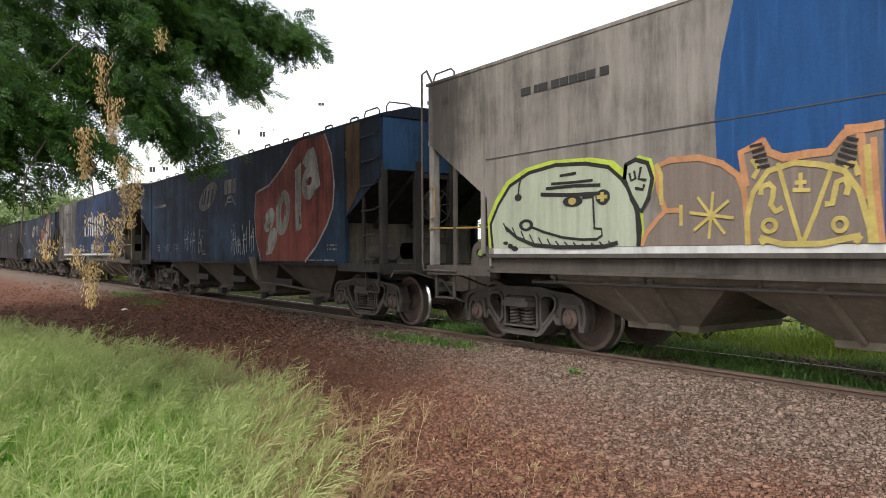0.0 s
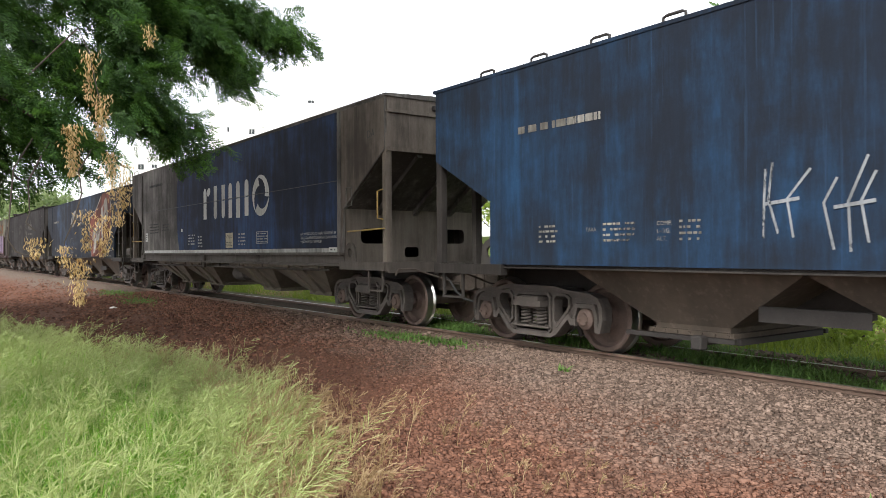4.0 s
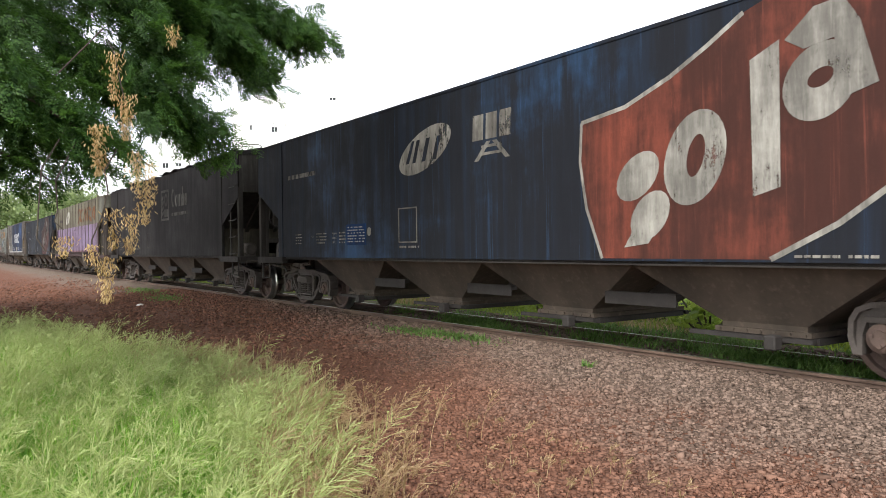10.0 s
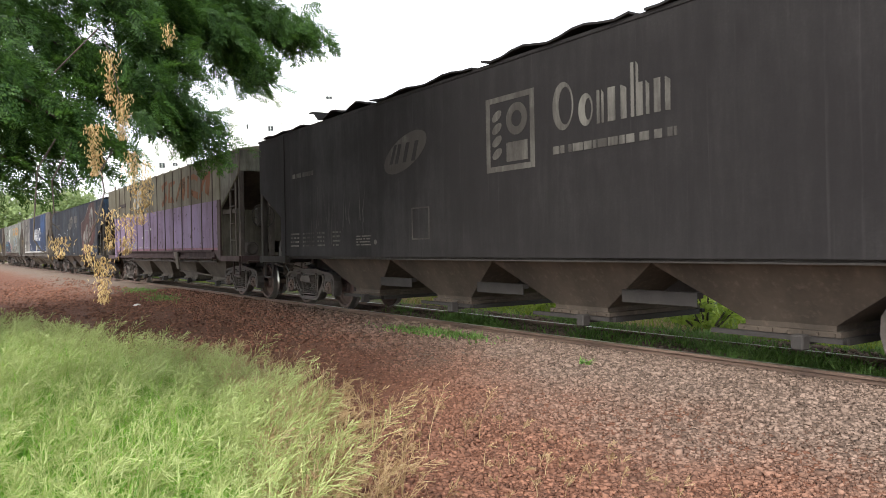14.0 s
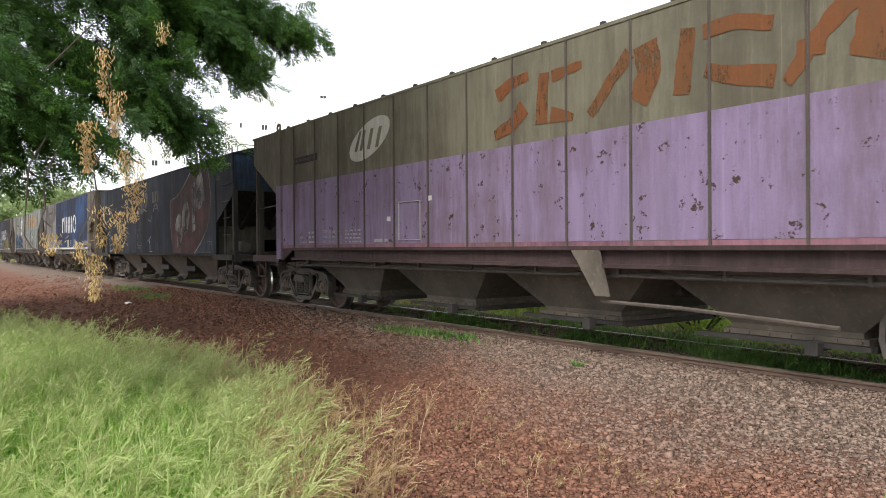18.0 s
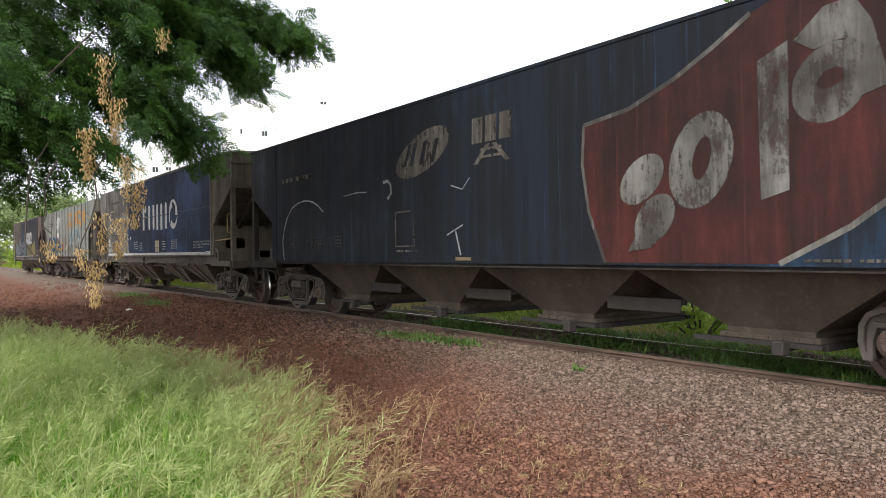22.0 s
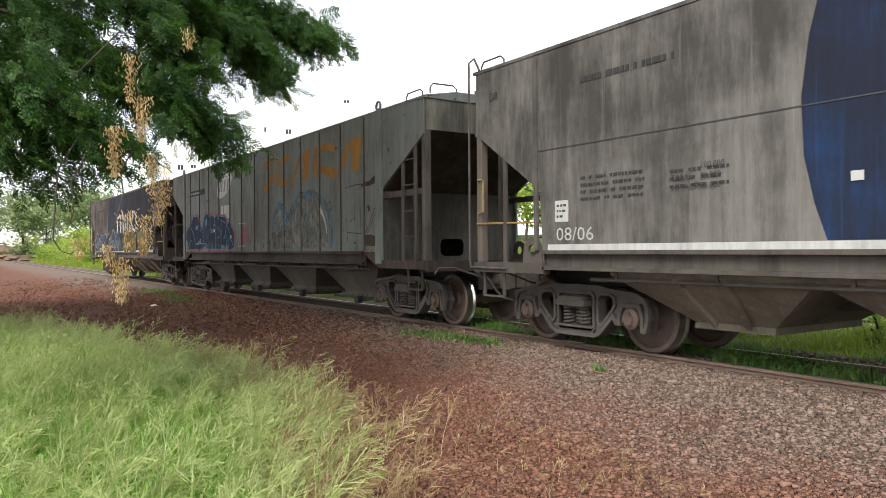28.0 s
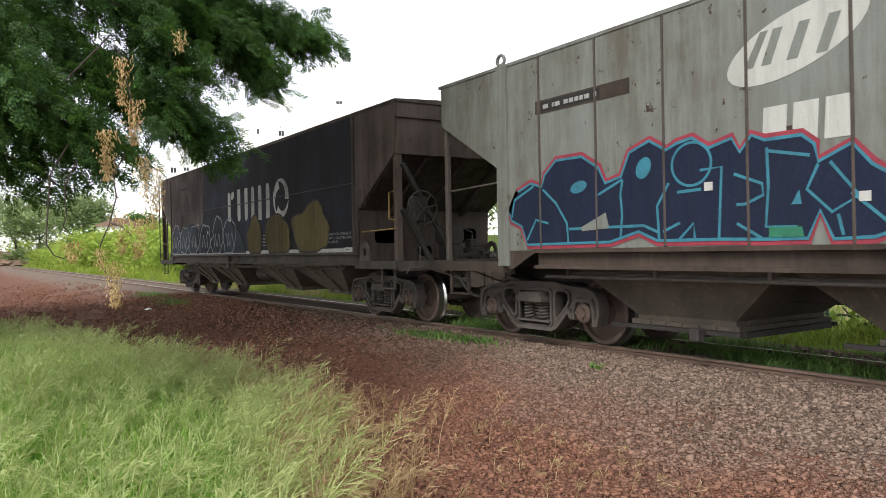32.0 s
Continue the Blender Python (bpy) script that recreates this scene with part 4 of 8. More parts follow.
# ---- plants ----
def leaf_material(name, dark, light, scale=3.0, through=0.35):
    m = Nodes(name)
    isl = m.node("NewGeometry").outputs["Random Per Island"]
    big = m.noise(scale, 3)
    col = m.mix(isl, dark, light)
    col = m.mix(m.ramp(big, 0.35, 0.65, 0.0, 0.5), col, tuple(c * 0.6 for c in dark))
    m.done(col, 0.55, 0.0, Specular_IOR_Level=0.3)
    tr = m.node("BsdfTranslucent")
    m.put(tr.inputs["Color"], m.mix(0.35, col, (light[0] * 1.5, light[1] * 1.4, light[2])))
    mixer = m.node("MixShader", Fac=through)
    m.t.links.new(m.bsdf.outputs[0], mixer.inputs[1])
    m.t.links.new(tr.outputs[0], mixer.inputs[2])
    m.t.links.new(mixer.outputs[0], m.out.inputs["Surface"])
    return m.mat


GRASS = leaf_material("fresh_long_grass", (0.05, 0.195, 0.014), (0.335, 0.575, 0.088), 1.2, 0.45)
STRAW = leaf_material("ripe_grass_heads", (0.25, 0.345, 0.095), (0.60, 0.645, 0.32), 2.0, 0.35)
DRY = leaf_material("dry_grass_stalks", (0.30, 0.20, 0.10), (0.54, 0.42, 0.25), 2.0, 0.3)
WEED = leaf_material("low_green_weeds", (0.06, 0.14, 0.03), (0.21, 0.34, 0.09), 2.0, 0.35)
SUNGRASS = leaf_material("tall_bank_grass", (0.15, 0.22, 0.025), (0.34, 0.42, 0.07), 0.8, 0.4)
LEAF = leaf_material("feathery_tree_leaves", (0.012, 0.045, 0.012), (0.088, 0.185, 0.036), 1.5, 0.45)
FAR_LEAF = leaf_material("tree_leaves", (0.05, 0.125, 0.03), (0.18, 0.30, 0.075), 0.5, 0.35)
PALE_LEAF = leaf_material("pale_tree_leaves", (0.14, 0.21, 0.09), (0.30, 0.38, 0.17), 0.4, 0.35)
BUSH_LEAF = leaf_material("bush_leaves", (0.17, 0.28, 0.04), (0.48, 0.58, 0.13), 0.5, 0.4)
BARK = plain("grey_brown_bark", (0.075, 0.06, 0.047), 0.9, 0.0, 0.4, 8.0, (1, 1, 0.3), 0.5)
POD = leaf_material("dry_brown_pods", (0.34, 0.22, 0.08), (0.82, 0.66, 0.36), 4.0, 0.35)


def ribbons(base, lean, length, width, droop, segs=4, rng=None):
    """Tapering bent blades: arrays of root points, lean directions, lengths, widths and droops."""
    n = len(base)
    t = np.linspace(0, 1, segs + 1)
    up = np.array((0, 0, 1.0))
    side = np.cross(lean, up)
    side /= np.linalg.norm(side, axis=1, keepdims=True) + 1e-9
    p = base[:, None] + length[:, None, None] * (t[None, :, None] * up + (t[None, :, None] ** 1.7) * lean[:, None] - (droop[:, None, None] * t[None, :, None] ** 2.6) * up)
    w = width[:, None, None] * (1 - 0.92 * t[None, :, None] ** 1.5) / 2
    a, b = p - side[:, None] * w, p + side[:, None] * w
    v = np.stack([a, b], 2).reshape(n, -1, 3)
    q = np.array([(2 * i, 2 * i + 1, 2 * i + 3, 2 * i + 2) for i in range(segs)])
    f = (q[None] + v.shape[1] * np.arange(n)[:, None, None]).reshape(-1, 4)
    return v.reshape(-1, 3), f, p


def blades(name, x, y, height, width, lean, droop, material, label, seed, lift=0.0):
    rng = np.random.default_rng(seed)
    n = len(x)
    z = np.array([ground_height(a, b) for a, b in zip(x, y)]) - 0.02 + lift
    ang = rng.uniform(0, 6.283, n)
    l = np.stack([np.cos(ang), np.sin(ang), np.zeros(n)], 1) * rng.uniform(0.15, 1, (n, 1)) * lean
    v, f, _ = ribbons(np.stack([x, y, z], 1), l, height * rng.uniform(0.45, 1.15, n), width * rng.uniform(0.6, 1.3, n), droop * rng.uniform(0, 1, n))
    return tagged(bulk(name, v, f, material), label, "grass", kind="stuff")


def grass_edge(x):
    """The edge of the long grass towards the track, wavy."""
    return np.interp(x, [-18, -14, -10, -7.5, -5.8, -4.4, -3.2, -2.4], [-7.0, -6.3, -5.5, -5.12, -5.2, -5.58, -6.2, -7.35]) + 0.12 * np.sin(x * 3.1) + 0.08 * np.sin(x * 7.7)


rng = np.random.default_rng(11)
n = 70000
gx, gy = rng.uniform(-17, -2.3, n), rng.uniform(-7.9, -4.9, n)
edge = grass_edge(gx)
ok = (gy < edge + rng.normal(0, 0.07, n)) & (gy > edge - 3.0) & (rng.uniform(0, 1, n) < np.clip(1.1 - (-gx - 6) * 0.06, 0.45, 1)) & (np.hypot(gx, gy + 7.437) > 1.6)
gx, gy = gx[ok], gy[ok]
depth = np.clip((grass_edge(gx) - gy) / 0.6, 0.35, 1.0)
blades("long_grass", gx, gy, 0.52 * depth, 0.013, 1.0, 0.75, GRASS, "bright green long grass growing in a thick patch", 12)


def panicles(name, x, y, height, material, label, seed, arms=15, spread=0.16):
    """Airy seed heads: a thin leaning stalk whose top carries fine branches with grains."""
    rng = np.random.default_rng(seed)
    n = len(x)
    z = np.array([ground_height(a, b) for a, b in zip(x, y)])
    ang = rng.normal(0.5, 1.3, n)
    lean = np.stack([np.cos(ang), np.sin(ang), np.zeros(n)], 1) * rng.uniform(0.15, 0.75, (n, 1))
    h = height * rng.uniform(0.6, 1.1, n)
    v, f, p = ribbons(np.stack([x, y, z], 1), lean, h, np.full(n, 0.0055), rng.uniform(0.05, 0.45, n), 6)
    verts, faces = [v], [f]
    count = len(v)
    for k in range(arms):
        u = 0.48 + 0.50 * k / arms
        i = np.minimum((u * 6).astype(int) if hasattr(u, "astype") else int(u * 6), 5)
        frac = u * 6 - i
        base = p[:, i] * (1 - frac) + p[:, i + 1] * frac
        stalk = p[:, i + 1] - p[:, i]
        stalk /= np.linalg.norm(stalk, axis=1, keepdims=True)
        d = rng.normal(0, 1, (n, 3)) * (1, 1, 0.5)
        d = d / np.linalg.norm(d, axis=1, keepdims=True) * 0.62 + stalk * 1.0 + np.array((0, 0, 0.04))
        d /= np.linalg.norm(d, axis=1, keepdims=True)
        ln = spread * (1.25 - 0.9 * (k / arms)) * rng.uniform(0.6, 1.25, (n, 1))
        tip = base + d * ln - np.array((0, 0, 1.0)) * ln * 0.25
        s = np.cross(d, rng.normal(0, 1, (n, 3)))
        s /= np.linalg.norm(s, axis=1, keepdims=True)
        a = s * 0.0015
        quad = np.stack([base - a, base + a, tip + a, tip - a], 1)
        verts.append(quad.reshape(-1, 3))
        faces.append(np.arange(4 * n).reshape(-1, 4) + count)
        count += 4 * n
        for g in (0.3, 0.5, 0.7, 0.88, 1.0):
            c = base * (1 - g) + tip * g + rng.normal(0, 0.004, (n, 3))
            b, a2 = d * 0.0080, s * 0.0021
            quad = np.stack([c - b, c + a2, c + b, c - a2], 1)
            verts.append(quad.reshape(-1, 3))
            faces.append(np.arange(4 * n).reshape(-1, 4) + count)
            count += 4 * n
    return tagged(bulk(name, np.concatenate(verts), np.concatenate(faces), material), label, "grass", kind="stuff")


n = 3600
gx, gy = rng.uniform(-15, -2.6, n), rng.uniform(-7.6, -4.9, n)
edge = grass_edge(gx)
ok = (gy < edge + np.abs(rng.normal(0.0, 0.2, n))) & (gy > edge - 2.2) & (rng.uniform(0, 1, n) < np.clip(1.2 - (-gx - 5) * 0.07, 0.3, 1)) & (np.hypot(gx, gy + 7.437) > 2.2)
gx, gy = gx[ok], gy[ok]
panicles("seeding_grass", gx, gy, 0.68, STRAW, "pale seed heads standing over the long grass", 21, 15, 0.19)
n = 1050
gx = rng.uniform(-9.5, -2.0, n)
gy = grass_edge(gx) + np.abs(rng.normal(0, 0.42, n)) - 0.15
panicles("dry_grass", gx, gy, 0.50, DRY, "dry brown grass tufts at the edge of the patch", 31, 12, 0.14)
n = 150
gx, gy = rng.uniform(-6, -0.6, n), rng.uniform(-5.2, -3.6, n)
panicles("dry_grass", gx, gy, 0.16, DRY, "short dry stalks among the stones", 33, 8, 0.07)

# weeds between the rails, at the ballast's edge and on the bank behind
n = 26000
wx, wy = rng.uniform(-13, 1.2, n), np.where(rng.uniform(0, 1, n) < 0.62, rng.uniform(-0.44, 0.42, n), rng.uniform(0.62, 1.6, n))
ok = rng.uniform(0, 1, n) < np.clip(0.35 + 0.9 * np.sin(wx * 1.7 + wy * 3) * np.sin(wx * 0.6 + 1) + (wx + 8) * 0.08, 0.05, 1)
blades("trackside_weeds", wx[ok], wy[ok], 0.15, 0.022, 1.2, 0.4, WEED, "low green weeds growing between the rails", 41)
spots = [(-9.3, -1.25, 0.55), (-9.9, -1.4, 0.4), (-8.6, -1.15, 0.3), (-5.9, -1.55, 0.05), (-22, -2.0, 0.8), (-26, -1.7, 0.9), (-1.9, -3.1, 0.08)]
wx = np.concatenate([rng.normal(a, r, int(600 * r)) for a, b, r in spots])
wy = np.concatenate([rng.normal(b, r * 0.22, int(600 * r)) for a, b, r in spots])
blades("gravel_weeds", wx, wy, 0.12, 0.028, 1.2, 0.4, WEED, "small green weeds sprouting from the gravel", 43)
n = 30000
wx, wy = rng.uniform(-42, -1, n), 1.7 + rng.gamma(1.6, 1.6, n)
lump = 0.35 + 0.75 * np.clip(np.sin(wx * 1.9 + wy) * np.sin(wx * 0.7 - 1.3 * wy) + 0.5, 0, 1)
dry = np.sin(wx * 0.9 + 1.3 * wy) + rng.normal(0, 0.5, n) > 0.55
blades("bank_straw", wx[dry], wy[dry], 0.34 * lump[dry], 0.018, 1.3, 0.9, DRY, "dry straw lying over the bank", 46)
wx, wy, lump = wx[~dry], wy[~dry], lump[~dry]
fx = rng.uniform(-120, -42, 9000)
blades("bank_grass", fx, 1.7 + rng.gamma(1.6, 2.2, 9000), 0.7, 0.07, 1.0, 0.7, SUNGRASS, "tall yellow-green grass on the far bank", 47)
blades("bank_grass", wx, wy, 0.40 * lump, 0.022, 1.1, 0.8, SUNGRASS, "tall yellow-green grass on the bank behind the track", 45)


def tree(name, x, y, height, spread, material, label, seed, leaves=2600, leaf=0.22, trunk=0.16, low=0.3, group="trees behind the track"):
    """A tapered trunk with limbs, and a crown of leaf sprays set in uneven clumps round the limbs' ends."""
    rng = np.random.default_rng(seed)
    z = ground_height(x, y) - 0.1
    top = tagged(new(name), label, "tree" if trunk else "bush", group)
    top.location = (x, y, z)
    bm = bmesh.new()
    tips = []
    if trunk:
        crook = [(0, 0, 0), (0.05 * height * rng.normal(), 0.03 * height * rng.normal(), height * low), (0.1 * height * rng.normal() * 0.5, 0, height * 0.75)]
        tube(bm, crook, trunk, 8, r2=trunk * 0.4)
    for k in range(9):
        a, q = rng.uniform(0, 6.283), rng.uniform(low, 0.7)
        start = Vector((0, 0, height * (q if trunk else 0.02)))
        end = Vector((math.cos(a) * spread * rng.uniform(0.4, 0.95), math.sin(a) * spread * rng.uniform(0.4, 0.95), height * min(0.97, q + rng.uniform(0.1, 0.38))))
        mid = start.lerp(end, 0.5) + Vector((0, 0, -0.04 * height))
        tube(bm, [start, mid, end], max(0.02, trunk * 0.35), 6, r2=0.012)
        tips += [mid.lerp(end, 0.4), end]
    tips.append(Vector((0, 0, height * 0.93)))
    part("trunk", bm, BARK, top)
    clumps = np.array([t[:] for t in tips])
    c = clumps[rng.integers(0, len(clumps), leaves // 14)]
    c = c + rng.normal(0, 1, c.shape) * np.array((spread, spread, height * 0.28)) * 0.24
    c[:, 2] = np.clip(c[:, 2], height * low * 0.6, None)
    p = np.repeat(c, 14, 0)
    p = p + rng.normal(0, 1, p.shape) * spread * 0.085
    m = len(p)
    d = rng.normal(0, 1, (m, 3)) * (1, 1, 0.6)
    d /= np.linalg.norm(d, axis=1, keepdims=True)
    s = np.cross(d, rng.normal(0, 1, (m, 3)) + (0, 0, 1))
    s /= np.linalg.norm(s, axis=1, keepdims=True)
    ln = leaf * rng.uniform(0.5, 1.2, (m, 1))
    quad = np.stack([p, p + d * ln * 0.5 + s * ln * 0.28, p + d * ln, p + d * ln * 0.5 - s * ln * 0.28], 1)
    bulk("crown", quad.reshape(-1, 3), np.arange(4 * m).reshape(-1, 4), material, top)
    return top

# ---- the tree that hangs into view, with feathery leaves and dry pods ----
def feather_leaf(seed):
    """A twice-divided leaf: a bent rib with side ribs, each set with small uneven leaflets. Along x, drooping."""
    rng = np.random.default_rng(seed)
    quads = []
    for i in range(7):
        x = 0.03 + i * 0.023
        ln = 0.075 * (1 - 0.4 * abs(i - 2.5) / 3.5) * rng.uniform(0.75, 1.2)
        for s in (-1, 1):
            d = np.array((rng.uniform(0.3, 0.75), s * rng.uniform(0.5, 1.0), rng.uniform(-0.55, 0.1)))
            d /= np.linalg.norm(d)
            base = np.array((x, 0.01 * math.sin(i), -0.6 * x * x / 0.2))
            for k in range(5):
                c = base + d * ln * (k + 0.6) / 5 + np.array((0, 0, -0.012)) * (k / 5) ** 2
                for q in (-1, 1):
                    e = np.array((0.9 * q, s * 0.35, rng.uniform(-0.5, 0.2)))
                    e = e - d * e.dot(d) * 0.5
                    e /= np.linalg.norm(e)
                    tip = c + e * rng.uniform(0.017, 0.026)
                    w = d * rng.uniform(0.0048, 0.0075)
                    quads.append((c, (c + tip) / 2 + w, tip, (c + tip) / 2 - w))
    return np.array(quads).reshape(-1, 3)


def feather_crown(paths, per_metre, radius, seed, scale=1.0):
    """Leaves set round the branches: each is turned at random and droops."""
    rng = np.random.default_rng(seed)
    kinds = np.stack([feather_leaf(seed * 10 + i) * scale for i in range(6)])
    pts = []
    for path in paths:
        path = [np.array(p, float) for p in path]
        for a, b in zip(path, path[1:]):
            m = int(np.linalg.norm(b - a) * per_metre)
            u = rng.uniform(0, 1, (m, 1))
            pts.append(a * (1 - u) + b * u + rng.normal(0, 1, (m, 3)) * radius * np.array((1, 0.9, 0.62)))
    p = np.concatenate(pts)
    n = len(p)
    yaw, pitch, roll = rng.normal(1.25, 0.85, n), rng.normal(0.45, 0.4, n), rng.normal(0, 0.7, n)
    cy, sy, cp, sp, cr, sr = np.cos(yaw), np.sin(yaw), np.cos(pitch), np.sin(pitch), np.cos(roll), np.sin(roll)
    v = kinds[rng.integers(0, 6, n)] * rng.uniform(0.7, 1.25, (n, 1, 1))
    x, y, z = v[..., 0], v[..., 1], v[..., 2]
    y, z = y * cr[:, None] - z * sr[:, None], y * sr[:, None] + z * cr[:, None]
    x, z = x * cp[:, None] + z * sp[:, None], -x * sp[:, None] + z * cp[:, None]
    x, y = x * cy[:, None] - y * sy[:, None], x * sy[:, None] + y * cy[:, None]
    w = np.stack([x, y, z], 2) + p[:, None]
    return w.reshape(-1, 3)


BRANCHES = [
    [(-5.6, -7.9, 3.6), (-6.75, -6.28, 3.95), (-6.85, -5.38, 3.53), (-6.85, -4.68, 3.37), (-6.75, -4.19, 3.2)],
    [(-6.85, -5.38, 3.53), (-6.62, -5.04, 2.97), (-6.46, -4.81, 2.66)],
    [(-5.5, -7.9, 2.9), (-5.73, -6.9, 2.78), (-5.82, -6.33, 2.5), (-5.82, -5.82, 2.22), (-5.78, -5.48, 1.99)],
    [(-5.82, -6.33, 2.5), (-5.66, -6.12, 2.42), (-5.52, -5.92, 2.2)],
    [(-5.5, -8.0, 2.4), (-5.31, -7.35, 2.33), (-5.26, -6.92, 2.17), (-5.3, -6.63, 2.01), (-5.35, -6.35, 1.85)],
    [(-5.5, -8.0, 2.2), (-5.31, -7.35, 1.97), (-5.49, -6.9, 1.78), (-5.61, -6.72, 1.65)],
    [(-5.6, -7.8, 3.3), (-5.64, -6.78, 3.23), (-5.72, -6.2, 2.9), (-5.72, -5.90, 2.66), (-5.73, -5.70, 2.52)],
    [(-5.3, -6.63, 2.01), (-5.15, -6.43, 1.92), (-5.14, -6.25, 1.78)],
    [(-5.64, -6.78, 3.23), (-6.2, -6.1, 3.3), (-6.4, -5.5, 3.1), (-6.3, -5.1, 2.95)],
    [(-5.5, -7.8, 2.6), (-6.0, -7.1, 2.5), (-6.4, -6.7, 2.3), (-6.5, -6.4, 2.1)],
]
tree_near = tagged(new("overhanging_tree"), "tree with feathery green leaves and hanging dry brown pods", "tree")
bm = bmesh.new()
tube(bm, [(-5.3, -9.3, -0.4), (-5.35, -9.2, 0.9), (-5.5, -8.9, 2.0), (-5.5, -8.3, 2.7), (-5.6, -7.8, 3.3)], 0.17, 10, r2=0.07)
smooth(part("trunk", bm, BARK, tree_near), 60)
for path in BRANCHES:
    bm = bmesh.new()
    tube(bm, path, 0.022, 6, r2=0.004)
    part("branch", bm, BARK, tree_near)
leaves = feather_crown([b[1:] if len(b) > 3 else b for b in BRANCHES], 105, 0.13, 5, 1.0)
leaves = np.concatenate([leaves, feather_crown([BRANCHES[0][2:], BRANCHES[1], BRANCHES[8]], 260, 0.115, 6, 1.0)])
leaves = np.concatenate([leaves, feather_crown([BRANCHES[4], BRANCHES[9], BRANCHES[2][:3], BRANCHES[5][:3]], 80, 0.2, 7, 1.05)])
# the inner crown behind, towards the trunk
INNER = [[(-6.5, -8.0, 3.4), (-7.6, -7.0, 3.6), (-8.4, -6.3, 3.5)], [(-6.3, -8.0, 2.8), (-7.6, -7.1, 2.9), (-8.6, -6.4, 2.7)], [(-6.2, -8.0, 2.6), (-7.4, -7.2, 2.6), (-8.2, -6.7, 2.5)], [(-6.6, -7.8, 4.1), (-7.8, -6.6, 4.3), (-8.4, -5.9, 4.1)]]
for path in INNER:
    bm = bmesh.new()
    tube(bm, path, 0.014, 6, r2=0.005)
    part("branch", bm, BARK, tree_near)
leaves = np.concatenate([leaves, feather_crown([BRANCHES[2][2:], BRANCHES[3], BRANCHES[6][2:]], 170, 0.11, 9, 1.0)])
leaves = np.concatenate([leaves, feather_crown(INNER, 115, 0.34, 8, 1.4)])
leaves = leaves + np.array((0, -0.16, 0.09))
bulk("crown", leaves, np.arange(len(leaves)).reshape(-1, 4), LEAF, tree_near)
TWIGS = [
    [(-5.15, -6.75, 1.98), (-4.98, -6.90, 1.72), (-4.97, -6.92, 1.48), (-4.97, -6.93, 1.31), (-4.97, -6.89, 1.24), (-4.96, -6.84, 1.22), (-4.96, -6.81, 1.24)],
    [(-5.15, -6.43, 1.92), (-4.90, -6.57, 1.72), (-4.91, -6.55, 1.59), (-4.92, -6.59, 1.43), (-4.94, -6.64, 1.30), (-4.94, -6.65, 1.20), (-4.93, -6.61, 1.12)],
    [(-5.1, -6.7, 1.9), (-4.95, -6.83, 1.65), (-4.96, -6.82, 1.47), (-4.96, -6.84, 1.41), (-4.96, -6.79, 1.36)],
    [(-4.92, -6.59, 1.43), (-4.91, -6.52, 1.41), (-4.90, -6.47, 1.35)],
    [(-5.26, -6.92, 2.17), (-5.0, -6.55, 2.6), (-4.95, -6.5, 2.45), (-4.92, -6.44, 2.12)],
]
for path in TWIGS:
    bm = bmesh.new()
    tube(bm, path, 0.0055, 5, r2=0.003)
    part("twig", bm, BARK, tree_near)


def pod_cluster(at, count, drop, seed):
    """Dry flat pods that hang in a bunch from one stalk."""
    rng = np.random.default_rng(seed)
    verts, faces = [], []
    for i in range(int(count * 6.0)):
        u = rng.uniform(0, 1)
        p = np.array(at) + np.array((rng.normal(0, 0.03 - 0.016 * u), rng.normal(0, 0.03 - 0.016 * u), -drop * 1.25 * u))
        a = rng.uniform(0, 6.283)
        d = np.array((math.cos(a) * 0.38, math.sin(a) * 0.38, -1.0))
        d /= np.linalg.norm(d)
        s = np.cross(d, (math.sin(a * 3), math.cos(a * 3), 0.2))
        s /= np.linalg.norm(s)
        o = np.cross(d, s) * 0.0015
        ln, w = rng.uniform(0.012, 0.026), rng.uniform(0.0018, 0.0040)
        curl = np.cross(d, s) * 0.012
        ring = []
        for t, k in ((0, 0.15), (0.25, 0.9), (0.6, 1.0), (0.85, 0.8), (1.0, 0.1)):
            c = p + d * ln * t + curl * t * t
            ring.append((c - s * w * k, c + o * k, c + s * w * k, c - o * k))
        b = len(verts)
        for r in ring:
            verts += r
        for j in range(4):
            for k in range(4):
                faces.append((b + 4 * j + k, b + 4 * j + (k + 1) % 4, b + 4 * j + 4 + (k + 1) % 4, b + 4 * j + 4 + k))
    ob = bulk("hanging_pod", verts, faces, POD, tree_near)
    return tagged(ob, "bunch of dry tan pods", kind="stuff")


for i, (at, count, drop) in enumerate([((-4.95, -6.5, 2.47), 34, 0.24), ((-4.92, -6.44, 2.2), 46, 0.22), ((-4.91, -6.6, 2.0), 60, 0.24), ((-5.15, -6.77, 1.33), 22, 0.10),
                                       ((-5.02, -6.4, 1.47), 34, 0.2), ((-5.0, -6.55, 1.2), 52, 0.22), ((-4.97, -6.51, 1.5), 24, 0.2), ((-5.05, -6.28, 1.8), 30, 0.22),
                                       ((-5.07, -6.31, 1.66), 26, 0.2), ((-5.36, -6.04, 2.8), 16, 0.12), ((-5.0, -6.37, 1.86), 30, 0.2), ((-5.05, -6.62, 1.28), 18, 0.1)]):
    pod_cluster((at[0] * 0.9, -7.437 + (at[1] + 7.437) * 0.9, 1.233 + (at[2] - 1.233) * 0.9), count, drop * 0.9, 60 + i)

